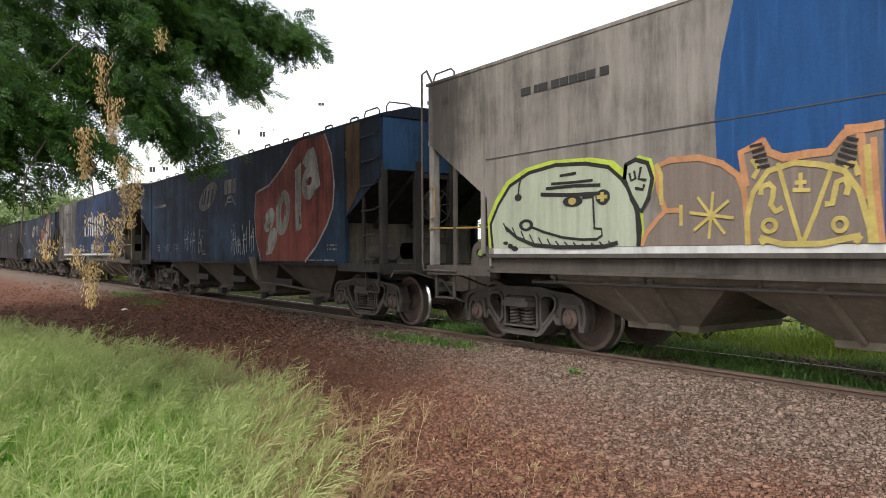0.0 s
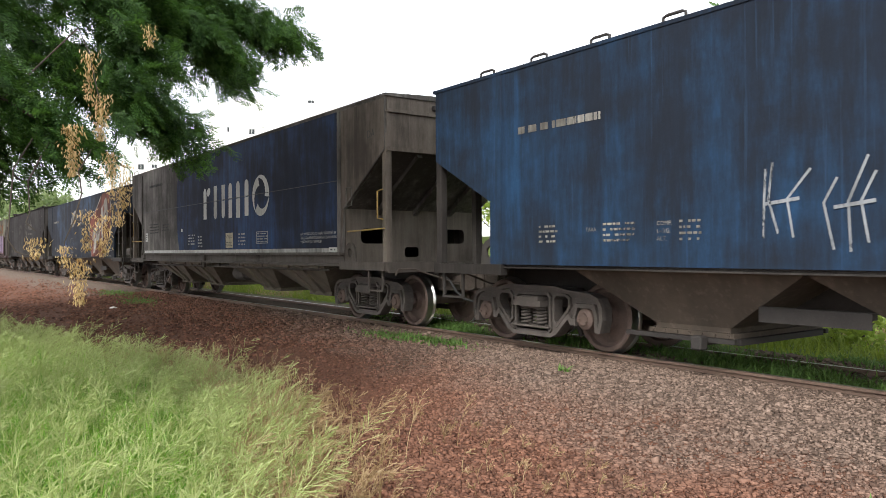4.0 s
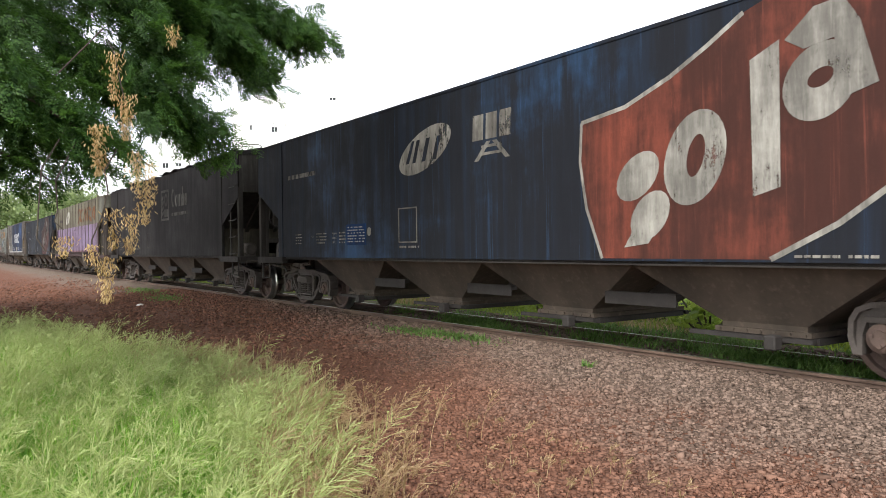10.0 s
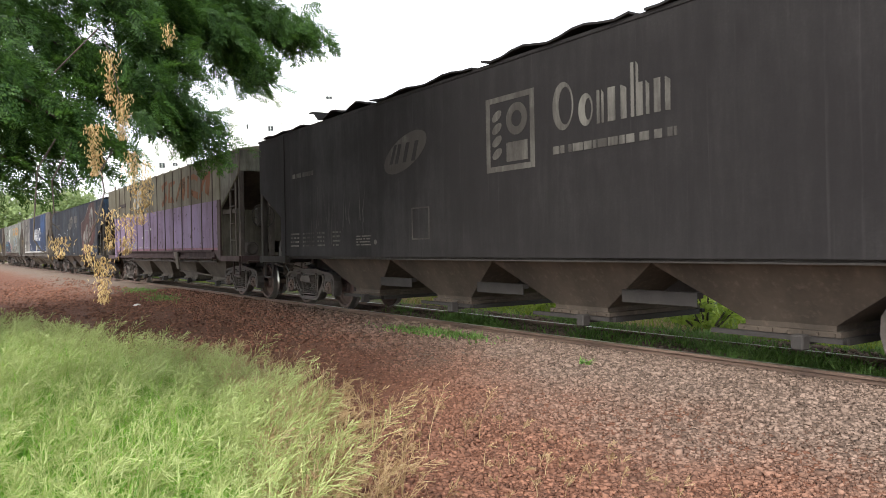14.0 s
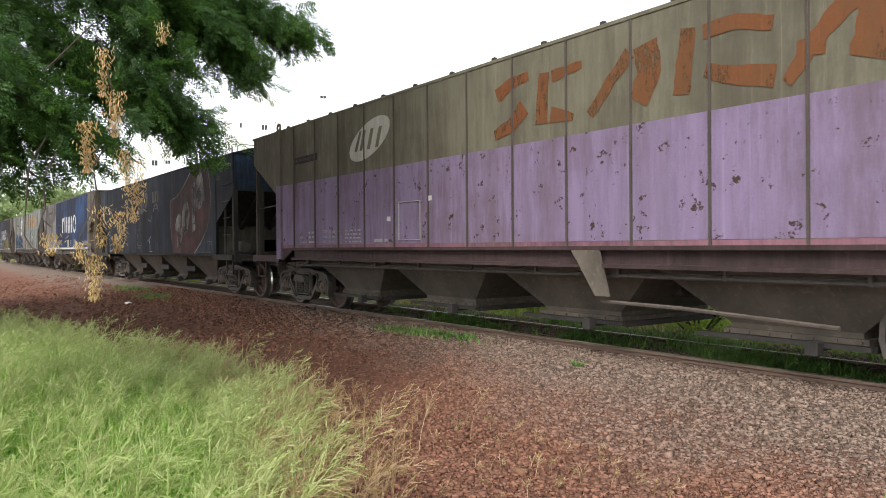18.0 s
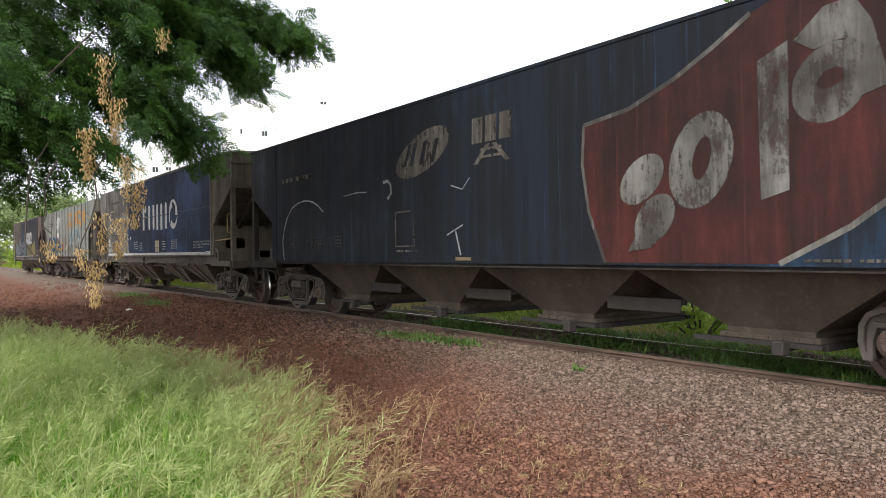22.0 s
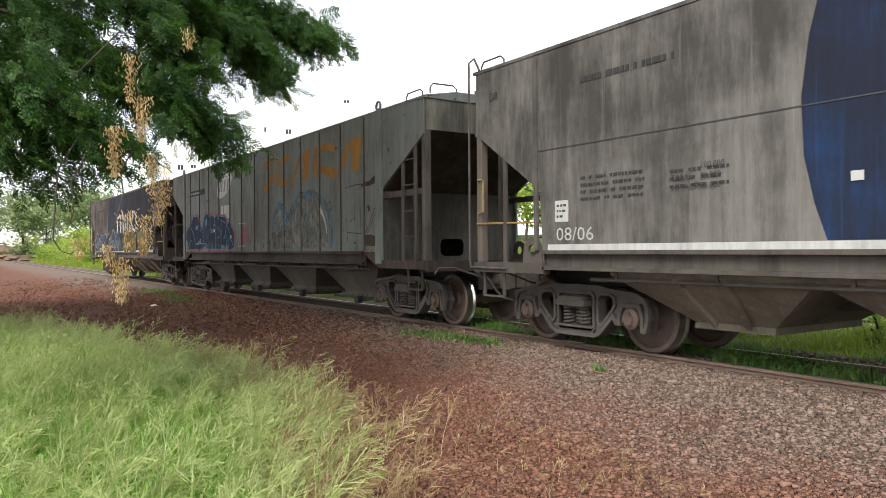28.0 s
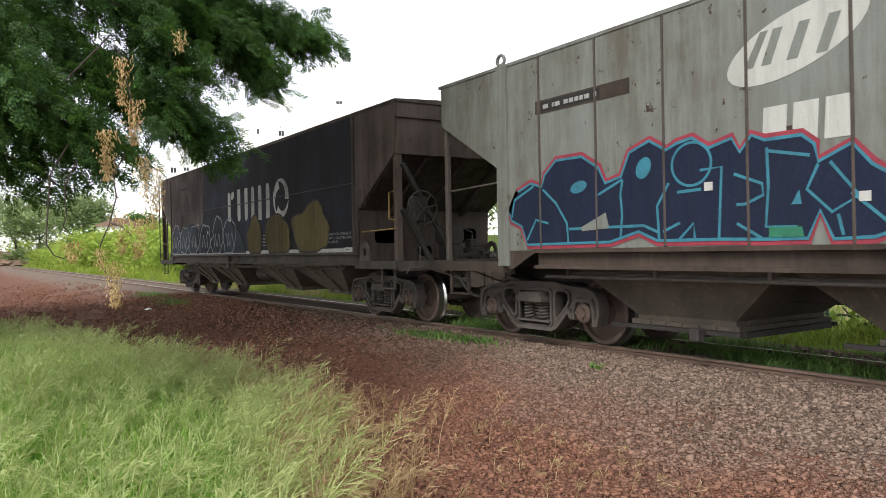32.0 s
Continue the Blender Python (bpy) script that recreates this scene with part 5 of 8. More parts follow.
# unseen crown added high over the track's side to shade the left part
rng = np.random.default_rng(77)
c = np.stack([rng.uniform(-25, -7.0, 3000), rng.uniform(-10.5, 0.5, 3000), rng.uniform(5.0, 15.0, 3000)], 1)
# kept above the view's upper edge
floor_z = 2.4 + 0.40 * np.hypot(c[:, 0], c[:, 1] + 7.437)
c = c[(c[:, 2] > floor_z) & (c[:, 2] < floor_z + 2.6)]
# more added leaves left of the view, blocking low skylight
side = np.stack([rng.uniform(-22, -9.5, 600), rng.uniform(-15, -8.7, 600), rng.uniform(2.8, 10.5, 600)], 1)
c = np.concatenate([c, side])
p = np.repeat(c, 22, 0) + rng.normal(0, 0.42, (len(c) * 22, 3))
d = rng.normal(0, 1, p.shape)
d /= np.linalg.norm(d, axis=1, keepdims=True)
s = np.cross(d, rng.normal(0, 1, p.shape))
s /= np.linalg.norm(s, axis=1, keepdims=True)
quad = np.stack([p, p + d * 0.2 + s * 0.11, p + d * 0.4, p + d * 0.2 - s * 0.11], 1)
bulk("unseen_shade_crown", quad.reshape(-1, 3), np.arange(4 * len(p)).reshape(-1, 4), LEAF, tree_near)
# limbs that reach up into the added crown, also out of view
for x, y in ((-11, -4.5), (-13, -10.5), (-19, -11.5)):
    bm = bmesh.new()
    tube(bm, [(-5.5, -8.3, 2.7), (-7.0, -8.6, 5.4), (x * 0.7, y - 1.5, 7.0), (x, y, 8.0 - 0.02 * x)], 0.09, 7, r2=0.03)
    part("limb", bm, BARK, tree_near)

# ---- behind the track: bank, trees, shade net, parked cars, buildings ----
for i, (x, y, h, r, mat, kind) in enumerate([
    (-20.5, 23, 9.2, 3.2, FAR_LEAF, 0), (-16.0, 26, 10.8, 3.6, FAR_LEAF, 0), (-11.5, 24, 9.8, 3.3, FAR_LEAF, 0), (-8.0, 27, 11.2, 3.6, FAR_LEAF, 0),
    (-25.5, 27, 8.6, 3.2, FAR_LEAF, 0), (-31, 30, 9.5, 3.6, FAR_LEAF, 0), (-4.0, 25, 8.5, 3.0, FAR_LEAF, 0), (-38, 27, 7.5, 3.0, FAR_LEAF, 0),
]):
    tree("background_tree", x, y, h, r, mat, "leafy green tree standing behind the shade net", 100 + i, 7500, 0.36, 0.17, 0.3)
for i, (x, y, h, r) in enumerate([(-24, 14.5, 4.6, 2.0), (-28.5, 16, 5.2, 2.3), (-20.6, 14, 4.0, 1.7), (-34, 18, 5.6, 2.6), (-39, 15, 4.6, 2.2)]):
    tree("small_tree", x, y, h, r, PALE_LEAF if i % 2 else BUSH_LEAF, "yellow-green shrubby tree on the bank", 130 + i, 3000, 0.26, 0.09, 0.16)
tree("small_tree", -11.7, 11, 3.1, 1.25, FAR_LEAF, "slim young tree with layered leaves on the lawn", 120, 1800, 0.2, 0.06, 0.36)
tree("small_tree", -8.6, 12, 3.4, 1.3, FAR_LEAF, "slim young tree with layered leaves on the lawn", 121, 1800, 0.2, 0.06, 0.36)
for i, (x, y, h, r) in enumerate([(-128, 10, 10, 5), (-140, 2, 11, 6), (-121, 19, 5.0, 3.2), (-150, -8, 12, 6.5), (-160, 8, 13, 7), (-135, -14, 11, 6), (-108, 22, 4.6, 3)]):
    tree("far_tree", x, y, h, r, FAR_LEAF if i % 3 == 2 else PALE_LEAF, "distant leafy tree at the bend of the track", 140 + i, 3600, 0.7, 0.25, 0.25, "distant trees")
for i in range(26):
    x = -36 - i * 3.4 + 1.5 * math.sin(i * 2.3)
    tree("bush", x, 5.0 + 2.2 * abs(math.sin(i * 1.7)), 3.0 + 0.8 * math.sin(i * 3.1), 2.5, BUSH_LEAF, "bright green scrub bush on the bank", 170 + i, 2600, 0.34, 0, 0.1, "bushes on the bank")
tree("bush", -88, 5.2, 4.3, 1.9, FAR_LEAF, "dark green rounded bush among the pale scrub", 255, 2600, 0.3, 0, 0.1, "bushes on the bank")
for i in range(15):
    x = -52 - i * 4.6 + 1.5 * math.sin(i * 1.3)
    tree("bush", x, 10.5 + 2.5 * abs(math.sin(i * 2.1)), 3.2 + 0.7 * math.sin(i * 2.7), 2.9, BUSH_LEAF, "tall bright green scrub bush on the bank", 230 + i, 2400, 0.4, 0, 0.1, "bushes on the bank")
for i in range(7):
    x = -15 + i * 1.9
    tree("bush", x, 3.1 + 0.6 * math.sin(i * 2.9), 0.75, 0.6, BUSH_LEAF, "low yellow-green bush beside the far rail", 210 + i, 420, 0.16, 0, 0.1, "low bushes by the track")

# an eroded earth bank at the bend
bm = bmesh.new()
bmesh.ops.create_icosphere(bm, subdivisions=5, radius=1.0)
for v in bm.verts:
    rough = 1 + 0.16 * noise.noise(v.co * 2.2) + 0.10 * noise.noise(v.co * 6.0) + 0.05 * noise.noise(v.co * 15.0)
    v.co = Vector((v.co.x * 13, v.co.y * 7, max(-0.05, v.co.z) * 2.5)) * rough
smooth(tagged(part("earth_bank", bm, plain("bare_brown_earth", (0.25, 0.165, 0.115), 0.95, 0.0, 0.5, 0.9, bump=0.6), None, "", pose(-146, 0.5, -0.3)), "bare brown eroded earth bank at the bend", "earth bank", kind="structure"), 30)
for i, (x, y, h, r) in enumerate([(-133, -3.5, 1.5, 1.6), (-136, 2.5, 2.6, 2.2), (-141, -6, 3.4, 2.6), (-148, -3, 4.6, 3.0), (-150, 3, 4.4, 3.2), (-139, 7.5, 3.6, 2.6), (-156, -12, 4.5, 3.4), (-162, -20, 5.0, 3.6), (-131, 9, 3.2, 2.4)]):
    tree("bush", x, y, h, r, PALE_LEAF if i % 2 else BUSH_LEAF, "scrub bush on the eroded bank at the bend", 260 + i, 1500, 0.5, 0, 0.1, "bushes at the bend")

# shade net on posts
NET_GREEN = plain("green_shade_net", (0.012, 0.075, 0.05), 0.8, 0.0, 0.4, 1.2, (1, 1, 2.0))
POST_DARK = plain("dark_green_post_paint", (0.02, 0.035, 0.03), 0.6)
net = tagged(new("shade_net_fence"), "dark green shade net stretched between slim posts", "fence")
net.location = (-12, 17, ground_height(-12, 17))
for i in range(9):
    x = -8 + i * 2.0
    bm = bmesh.new()
    tube(bm, [(x, 0, -0.3), (x, 0, 2.75)], 0.035, 8)
    part("post", bm, POST_DARK, net)
    if i < 8:
        bm = bmesh.new()
        cols = []
        for k in range(9):
            u = k / 8
            sag = 0.06 * math.sin(math.pi * u)
            cols.append([bm.verts.new((x + 2.0 * u, 0.05 + 0.05 * math.sin(9 * u + i) + 0.02 * j, 0.62 + 0.04 * math.sin(7 * u + i * 2) + j * 0.52 - sag)) for j in range(5)])
        for a, b in zip(cols, cols[1:]):
            for j in range(4):
                bm.faces.new((a[j], b[j], b[j + 1], a[j + 1])).smooth = True
        bm.normal_update()
        bmesh.ops.solidify(bm, geom=bm.faces[:], thickness=0.012)
        part("net_panel", bm, NET_GREEN, net)
for z in (1.55, 2.7):
    bm = bmesh.new()
    tube(bm, [(-8, -0.04, z), (8, -0.04, z)], 0.022, 6)
    part("wire_rail", bm, POST_DARK, net)

railing = tagged(new("pipe_railing"), "low dark pipe railing along the grass behind the track", "railing")
railing.location = (0, 5.0, 0)
for i in range(16):
    x = -1.0 - i * 2.0
    bm = bmesh.new()
    tube(bm, [(x, 0, -0.35), (x, 0, 0.32)], 0.03, 7)
    part("post", bm, POST_DARK, railing)
for z in (0.02, 0.28):
    bm = bmesh.new()
    tube(bm, [(-32, 0, z), (-0.5, 0, z)], 0.022, 7)
    part("rail_pipe", bm, POST_DARK, railing)

TEAL = plain("turquoise_pipe_paint", (0.05, 0.42, 0.38), 0.5)
for x in (-13.2, -9.6):
    bm = bmesh.new()
    lathe(bm, [(-0.3, 0.05), (1.3, 0.05), (1.32, 0.07), (1.4, 0.07), (1.42, 0.02)], 12, "z")
    tagged(smooth(part("turquoise_post", bm, TEAL, None, "", pose(x, 15.2, ground_height(x, 15.2)))), "slim turquoise painted steel post on the lawn", "post", "turquoise posts")

CAR_WHITE = plain("white_car_paint", (0.78, 0.78, 0.77), 0.3, 0.0, 0.08, 3.0, bump=0.0)
CAR_DARK = plain("dark_car_paint", (0.05, 0.055, 0.06), 0.3, 0.0, 0.1, 3.0, bump=0.0)
CAR_GLASS = plain("tinted_car_glass", (0.02, 0.025, 0.03), 0.08, 0.0, 0.1, 3.0, bump=0.0)


def car(x, y, turn, paint, label):
    top = tagged(new("parked_car"), label, "car", "parked cars")
    top.matrix_basis = pose(x, y, ground_height(x, y) + 0.02, 0, 0, turn)
    bm = bmesh.new()
    prism(bm, [(-2.05, 0.3), (-2.1, 0.55), (-2.0, 0.85), (-1.2, 0.95), (1.1, 0.98), (2.0, 0.9), (2.1, 0.6), (2.05, 0.3)], -0.85, 0.85)
    bmesh.ops.bevel(bm, geom=bm.edges[:], offset=0.05, segments=2, affect="EDGES")
    part("body", bm, paint, top)
    bm = bmesh.new()
    hexa(bm, [(-1.3, -0.78, 0.93), (1.5, -0.78, 0.95), (1.5, 0.78, 0.95), (-1.3, 0.78, 0.93), (-0.55, -0.62, 1.42), (1.0, -0.62, 1.42), (1.0, 0.62, 1.42), (-0.55, 0.62, 1.42)])
    cabin = part("cabin", bm, CAR_GLASS, top)
    bm = bmesh.new()
    box(bm, -0.6, 1.05, -0.64, 0.64, 1.41, 1.47, 0.02)
    part("roof", bm, paint, top)
    for a in (-1.3, 1.3):
        for s in (-0.8, 0.8):
            bm = bmesh.new()
            lathe(bm, [(s - 0.1, 0.18), (s - 0.1, 0.29), (s - 0.07, 0.31), (s + 0.07, 0.31), (s + 0.1, 0.29), (s + 0.1, 0.18)], 16)
            for v in bm.verts:
                v.co += Vector((a, 0, 0.31))
            w = part("wheel", bm, RUBBER, top)
    return top


for i, (x, y, turn, paint, label) in enumerate([(-15.5, 33, 15, CAR_WHITE, "white car parked behind the lawn"), (-20.5, 34, 8, CAR_DARK, "dark car parked behind the lawn"), (-25.5, 34, 10, CAR_WHITE, "white car parked behind the lawn"), (-10.5, 33, 12, CAR_WHITE, "white car parked behind the lawn")]):
    car(x, y, turn, paint, label)

WHITEWASH = plain("white_wall_paint", (0.88, 0.88, 0.87), 0.85, 0.0, 0.04, 0.6)
ROOF_TILE = plain("brown_roof_tile", (0.22, 0.14, 0.10), 0.85, 0.0, 0.3, 2.0)
DARK_GLASS = plain("dark_window_glass", (0.03, 0.035, 0.04), 0.2, 0.0, 0.2)


def house(name, x, y, turn, w, d, h, label, windows):
    top = tagged(new(name), label, "building")
    top.matrix_basis = pose(x, y, ground_height(x, y) - 0.2, 0, 0, turn)
    bm = bmesh.new()
    box(bm, -w / 2, w / 2, -d / 2, d / 2, 0, h)
    part("wall", bm, WHITEWASH, top)
    bm = bmesh.new()
    prism(bm, [(-w / 2 - 0.4, h), (0, h + 1.1), (w / 2 + 0.4, h), (w / 2 + 0.4, h - 0.12), (-w / 2 - 0.4, h - 0.12)], -d / 2 - 0.4, d / 2 + 0.4)
    part("roof", bm, ROOF_TILE, top)
    for i in range(windows):
        bm = bmesh.new()
        c = -w / 2 + (i + 0.5) * w / windows
        box(bm, c - 0.55, c + 0.55, -d / 2 - 0.03, -d / 2 + 0.1, h * 0.35, h * 0.75)
        part("window", bm, DARK_GLASS, top)
    return top


house("low_building", -24, 42, 4, 26, 6, 3.0, "low white building with small dark windows", 9)
house("hillside_house", -118, 14.8, 62, 6, 5, 4.4, "white house with a flat brown roof among bushes", 3)


def tower(x, y, turn, w, d, h, windows, label):
    """A tall pale block; only some of its windows stand out against the glare."""
    top = tagged(new("apartment_tower"), label, "apartment building", "apartment towers")
    top.matrix_basis = pose(x, y, 0, 0, 0, turn)
    bm = bmesh.new()
    box(bm, -w / 2, w / 2, -d / 2, d / 2, 0, h)
    box(bm, -w * 0.2, w * 0.2, -d * 0.2, d * 0.2, h, h + 2.5)
    part("wall", bm, WHITEWASH, top)
    for a, z, ww, hh in windows:
        win = part("window", bmesh_box(a - ww / 2, a + ww / 2, -d / 2 - 0.06, -d / 2 + 0.2, z - hh / 2, z + hh / 2), DARK_GLASS, top)
        if ww > 1.1:
            part("mullion", bmesh_box(a - 0.05, a + 0.05, -d / 2 - 0.1, -d / 2 - 0.05, z - hh / 2, z + hh / 2), WHITEWASH, win)
    return top


def bmesh_box(*a):
    bm = bmesh.new()
    box(bm, *a)
    return bm


tower(-179.8, 80.2, 64.0, 14, 14, 48, [(0.00, 39.07, 1.48, 0.67)], "tall white apartment block with few dark windows showing")
tower(-204.9, 72.6, 68.7, 20, 14, 42, [(1.20, 34.19, 1.44, 1.36), (-5.05, 34.60, 0.48, 1.44), (1.12, 35.96, 0.32, 0.32), (4.17, 35.48, 0.32, 0.32)], "tall white apartment block with few dark windows showing")
tower(-232.4, 52.4, 75.6, 13, 14, 32, [(-1.70, 25.81, 1.53, 1.53), (1.87, 26.15, 1.36, 1.02)], "tall white apartment block with few dark windows showing")


# ---- paint schemes and markings ----
SIDE = -HALF - 0.02  # the near side's outer face
COATS = {}


def coat(wagon, lift):
    """How far out the next coat of paint lies: later coats over earlier ones, none in one plane."""
    COATS[wagon] = COATS.get(wagon, 0) + 1
    return SIDE - 0.002 * lift - 0.00012 * COATS[wagon]


def mark(wagon, name, outline, material, label="", lift=1):
    """Paint on the near side: a thin patch with the given outline in x and z."""
    bm = bmesh.new()
    prism(bm, outline, SIDE + 0.001, coat(wagon, lift))
    bmesh.ops.recalc_face_normals(bm, faces=bm.faces[:])
    return part(name, bm, material, wagon, label)


def oval(cx, cz, rx, rz, slant=0.0, n=28, wobble=0.0, seed=0):
    out = []
    for i in range(n):
        a = 2 * math.pi * i / n
        k = 1 + wobble * noise.noise((math.cos(a) * 1.7 + seed * 3.1, math.sin(a) * 1.7, seed))
        x, z = rx * math.cos(a) * k, rz * math.sin(a) * k
        out.append((cx + x + slant * z, cz + z + slant * 0.25 * x))
    return out


def ring(wagon, name, outer, inner, material, label="", lift=1):
    bm = bmesh.new()
    face = coat(wagon, lift)
    rows = [[bm.verts.new((x, y, z)) for x, z in pts] for pts, y in ((outer, face), (inner, face), (inner, SIDE + 0.001), (outer, SIDE + 0.001))]
    n = len(outer)
    for a, b in zip(rows, rows[1:] + rows[:1]):
        for i in range(n):
            bm.faces.new((a[i], a[(i + 1) % n], b[(i + 1) % n], b[i]))
    bmesh.ops.recalc_face_normals(bm, faces=bm.faces[:])
    return part(name, bm, material, wagon, label)


def stroke(wagon, name, pts, width, material, label="", lift=1):
    """A painted line of even width along pts, as one ribbon."""
    left, right = [], []
    for i, (x, z) in enumerate(pts):
        a, b = pts[max(0, i - 1)], pts[min(len(pts) - 1, i + 1)]
        d = Vector((b[0] - a[0], b[1] - a[1]))
        d = d.normalized() if d.length > 1e-6 else Vector((1, 0))
        left.append((x - d.y * width / 2, z + d.x * width / 2))
        right.append((x + d.y * width / 2, z - d.x * width / 2))
    bm = bmesh.new()
    y0 = coat(wagon, lift)
    va, vb = [bm.verts.new((x, y0, z)) for x, z in left], [bm.verts.new((x, y0, z)) for x, z in right]
    for i in range(len(pts) - 1):
        bm.faces.new((va[i], vb[i], vb[i + 1], va[i + 1]))
    return part(name, bm, material, wagon, label)


def loop(pts):
    return list(pts) + [pts[0], pts[1]]


def bars(wagon, x0, x1, z0, z1, rows, material, seed=1, name="stencil_line", lift=1):
    """Lines of small stencilling that cannot be read, as short plain bars."""
    r = random.Random(seed)
    h = (z1 - z0) / (rows * 2 - 1)
    for i in range(rows):
        z = z0 + i * 2 * h
        x = x0
        bm, face = bmesh.new(), coat(wagon, lift)
        while x < x1 - 0.02:
            w = min(x1 - x, r.uniform(0.03, 0.11) * max(0.6, h * 14))
            prism(bm, [(x, z), (x + w, z), (x + w, z + h * 0.82), (x, z + h * 0.82)], SIDE + 0.001, face)
            x += w + (0.02 if r.random() < 0.7 else 0.07)
        ob = part(name, bm, material, wagon)
        ob["kind"] = "stuff"


def lettering(wagon, words, x, z, size, material, name="stencilled_text", width=0.0):
    cu = bpy.data.curves.new(name, "FONT")
    cu.body, cu.size, cu.resolution_u = words, size, 2
    ob = bpy.data.objects.new(name, cu)
    scene.collection.objects.link(ob)
    bpy.context.view_layer.update()
    me = bpy.data.meshes.new_from_object(ob.evaluated_get(bpy.context.evaluated_depsgraph_get()))
    bpy.data.objects.remove(ob)
    wide = max((v.co.x for v in me.vertices), default=1.0)
    k, face = width / wide if width else 1.0, coat(wagon, 3)
    for v in me.vertices:
        v.co = (x + v.co.x * k, face, z + v.co.y)
    ob = part(name, me, material, wagon, "stencilled words")
    ob["kind"] = "stuff"
    return ob


def slab(x0, z0, x1, z1, w, cut=0.0):
    """A slanted bar from (x0, z0) up to (x1, z1), w wide."""
    return [(x0 - w / 2, z0), (x0 + w / 2, z0), (x1 + w / 2, z1), (x1 - w / 2, z1 - cut)]


def oval_badge(wagon, cx, cz, rx, rz, light, dark):
    """A pale oval badge with slanted dark bars."""
    badge = mark(wagon, "oval_badge", oval(cx, cz, rx, rz, 0.55), light, "pale worn oval badge")
    for k, (dx, w) in enumerate(((-0.40, 0.09), (-0.22, 0.09), (0.06, 0.10), (0.36, 0.10))):
        s = 0.5 * rz
        x = cx + dx * rx / 0.72
        mark(wagon, "badge_bar", [(x - w / 2 - s * 0.4, cz - s), (x + w / 2 - s * 0.4, cz - s), (x + w / 2 + s * 0.4, cz + s), (x - w / 2 + s * 0.4, cz + s)] if k else
             [(x - w / 2 - s * 0.5, cz - s), (x + w / 2 - s * 0.5, cz - s), (x + w / 2 + s * 0.5, cz + s), (x - w / 2 + s * 0.6, cz + s)], dark, "", 2)


def block_mark(wagon, x0, x1, z0, z1, paint, emblem=True):
    """Three pale blocks over a small gable emblem."""
    w = (x1 - x0) / 3
    zm = z0 + (z1 - z0) * 0.45 if emblem else z0
    for i in range(3):
        x = x0 + i * w
        mark(wagon, "block_mark", [(x + 0.02, zm), (x + w - 0.04, zm), (x + w - 0.02, z1), (x + 0.04, z1)], paint)
    if emblem:
        c = (x0 + x1) / 2
        mark(wagon, "emblem_bar", slab(x0 + 0.1, z0, c - 0.06, zm - 0.03, 0.09), paint)
        mark(wagon, "emblem_bar", slab(x1 - 0.1, z0, c + 0.06, zm - 0.03, 0.09), paint)
        for z in (0.25, 0.6):
            q = z0 + (zm - z0) * z
            mark(wagon, "emblem_bar", [(x0 + 0.22, q), (x1 - 0.22, q), (x1 - 0.22, q + 0.035), (x0 + 0.22, q + 0.035)], paint, "", 2)


def round_bar(x0, x1, z0, z1, top=True):
    """An upright bar with one rounded end."""
    c, r = (x0 + x1) / 2, (x1 - x0) / 2
    arc = [(c + r * math.cos(a), r * math.sin(a)) for a in np.linspace(0, math.pi, 7)]
    if top:
        return [(x0, z0), (x1, z0)] + [(x, z1 - r + z) for x, z in arc]
    return [(x1, z1), (x0, z1)] + [(x, z0 + r - z) for x, z in arc[::-1]]


def crescent(cx, cz, r, a0, a1, thin, thick):
    """A blade of a ring: clockwise from a0 to a1, growing from thin to thick."""
    ts = np.linspace(0, 1, 13)
    at = [a0 + (a1 - a0) * t for t in ts]
    out = [(cx + r * math.cos(a), cz + r * 0.96 * math.sin(a)) for a in at]
    inn = [(cx + (r - thin - (thick - thin) * t ** 0.8) * math.cos(a), cz + (r - thin - (thick - thin) * t ** 0.8) * 0.96 * math.sin(a)) for a, t in zip(at, ts)]
    return out + inn[::-1]


def ring_logo(wagon, paint, hole):
    """A row of pale upright bars that ends in a ring of three blades, as on the blue wagons."""
    for x0, x1, z0, z1, top in ((-0.77, -0.55, 2.02, 2.76, True), (-0.03, 0.19, 2.0, 2.78, False), (0.50, 0.71, 2.0, 2.77, False), (0.95, 1.16, 1.99, 2.78, True), (1.42, 1.64, 1.98, 2.78, True), (1.92, 2.14, 2.0, 2.78, True)):
        mark(wagon, "logo_bar", round_bar(x0, x1, z0, z1, top), paint)
    mark(wagon, "logo_dab", oval(-0.40, 2.66, 0.12, 0.10, 0.2, 14), paint)
    for a in (115, -10, -130):
        mark(wagon, "logo_blade", crescent(2.80, 2.39, 0.44, radians(a), radians(a - 122), 0.02, 0.22), paint)
    for x in (-0.66, 0.08, 0.6, 1.05, 1.53, 2.03):
        stroke(wagon, "worn_line", [(x - 0.11, 2.405), (x + 0.11, 2.41)], 0.012, hole, "", 2)


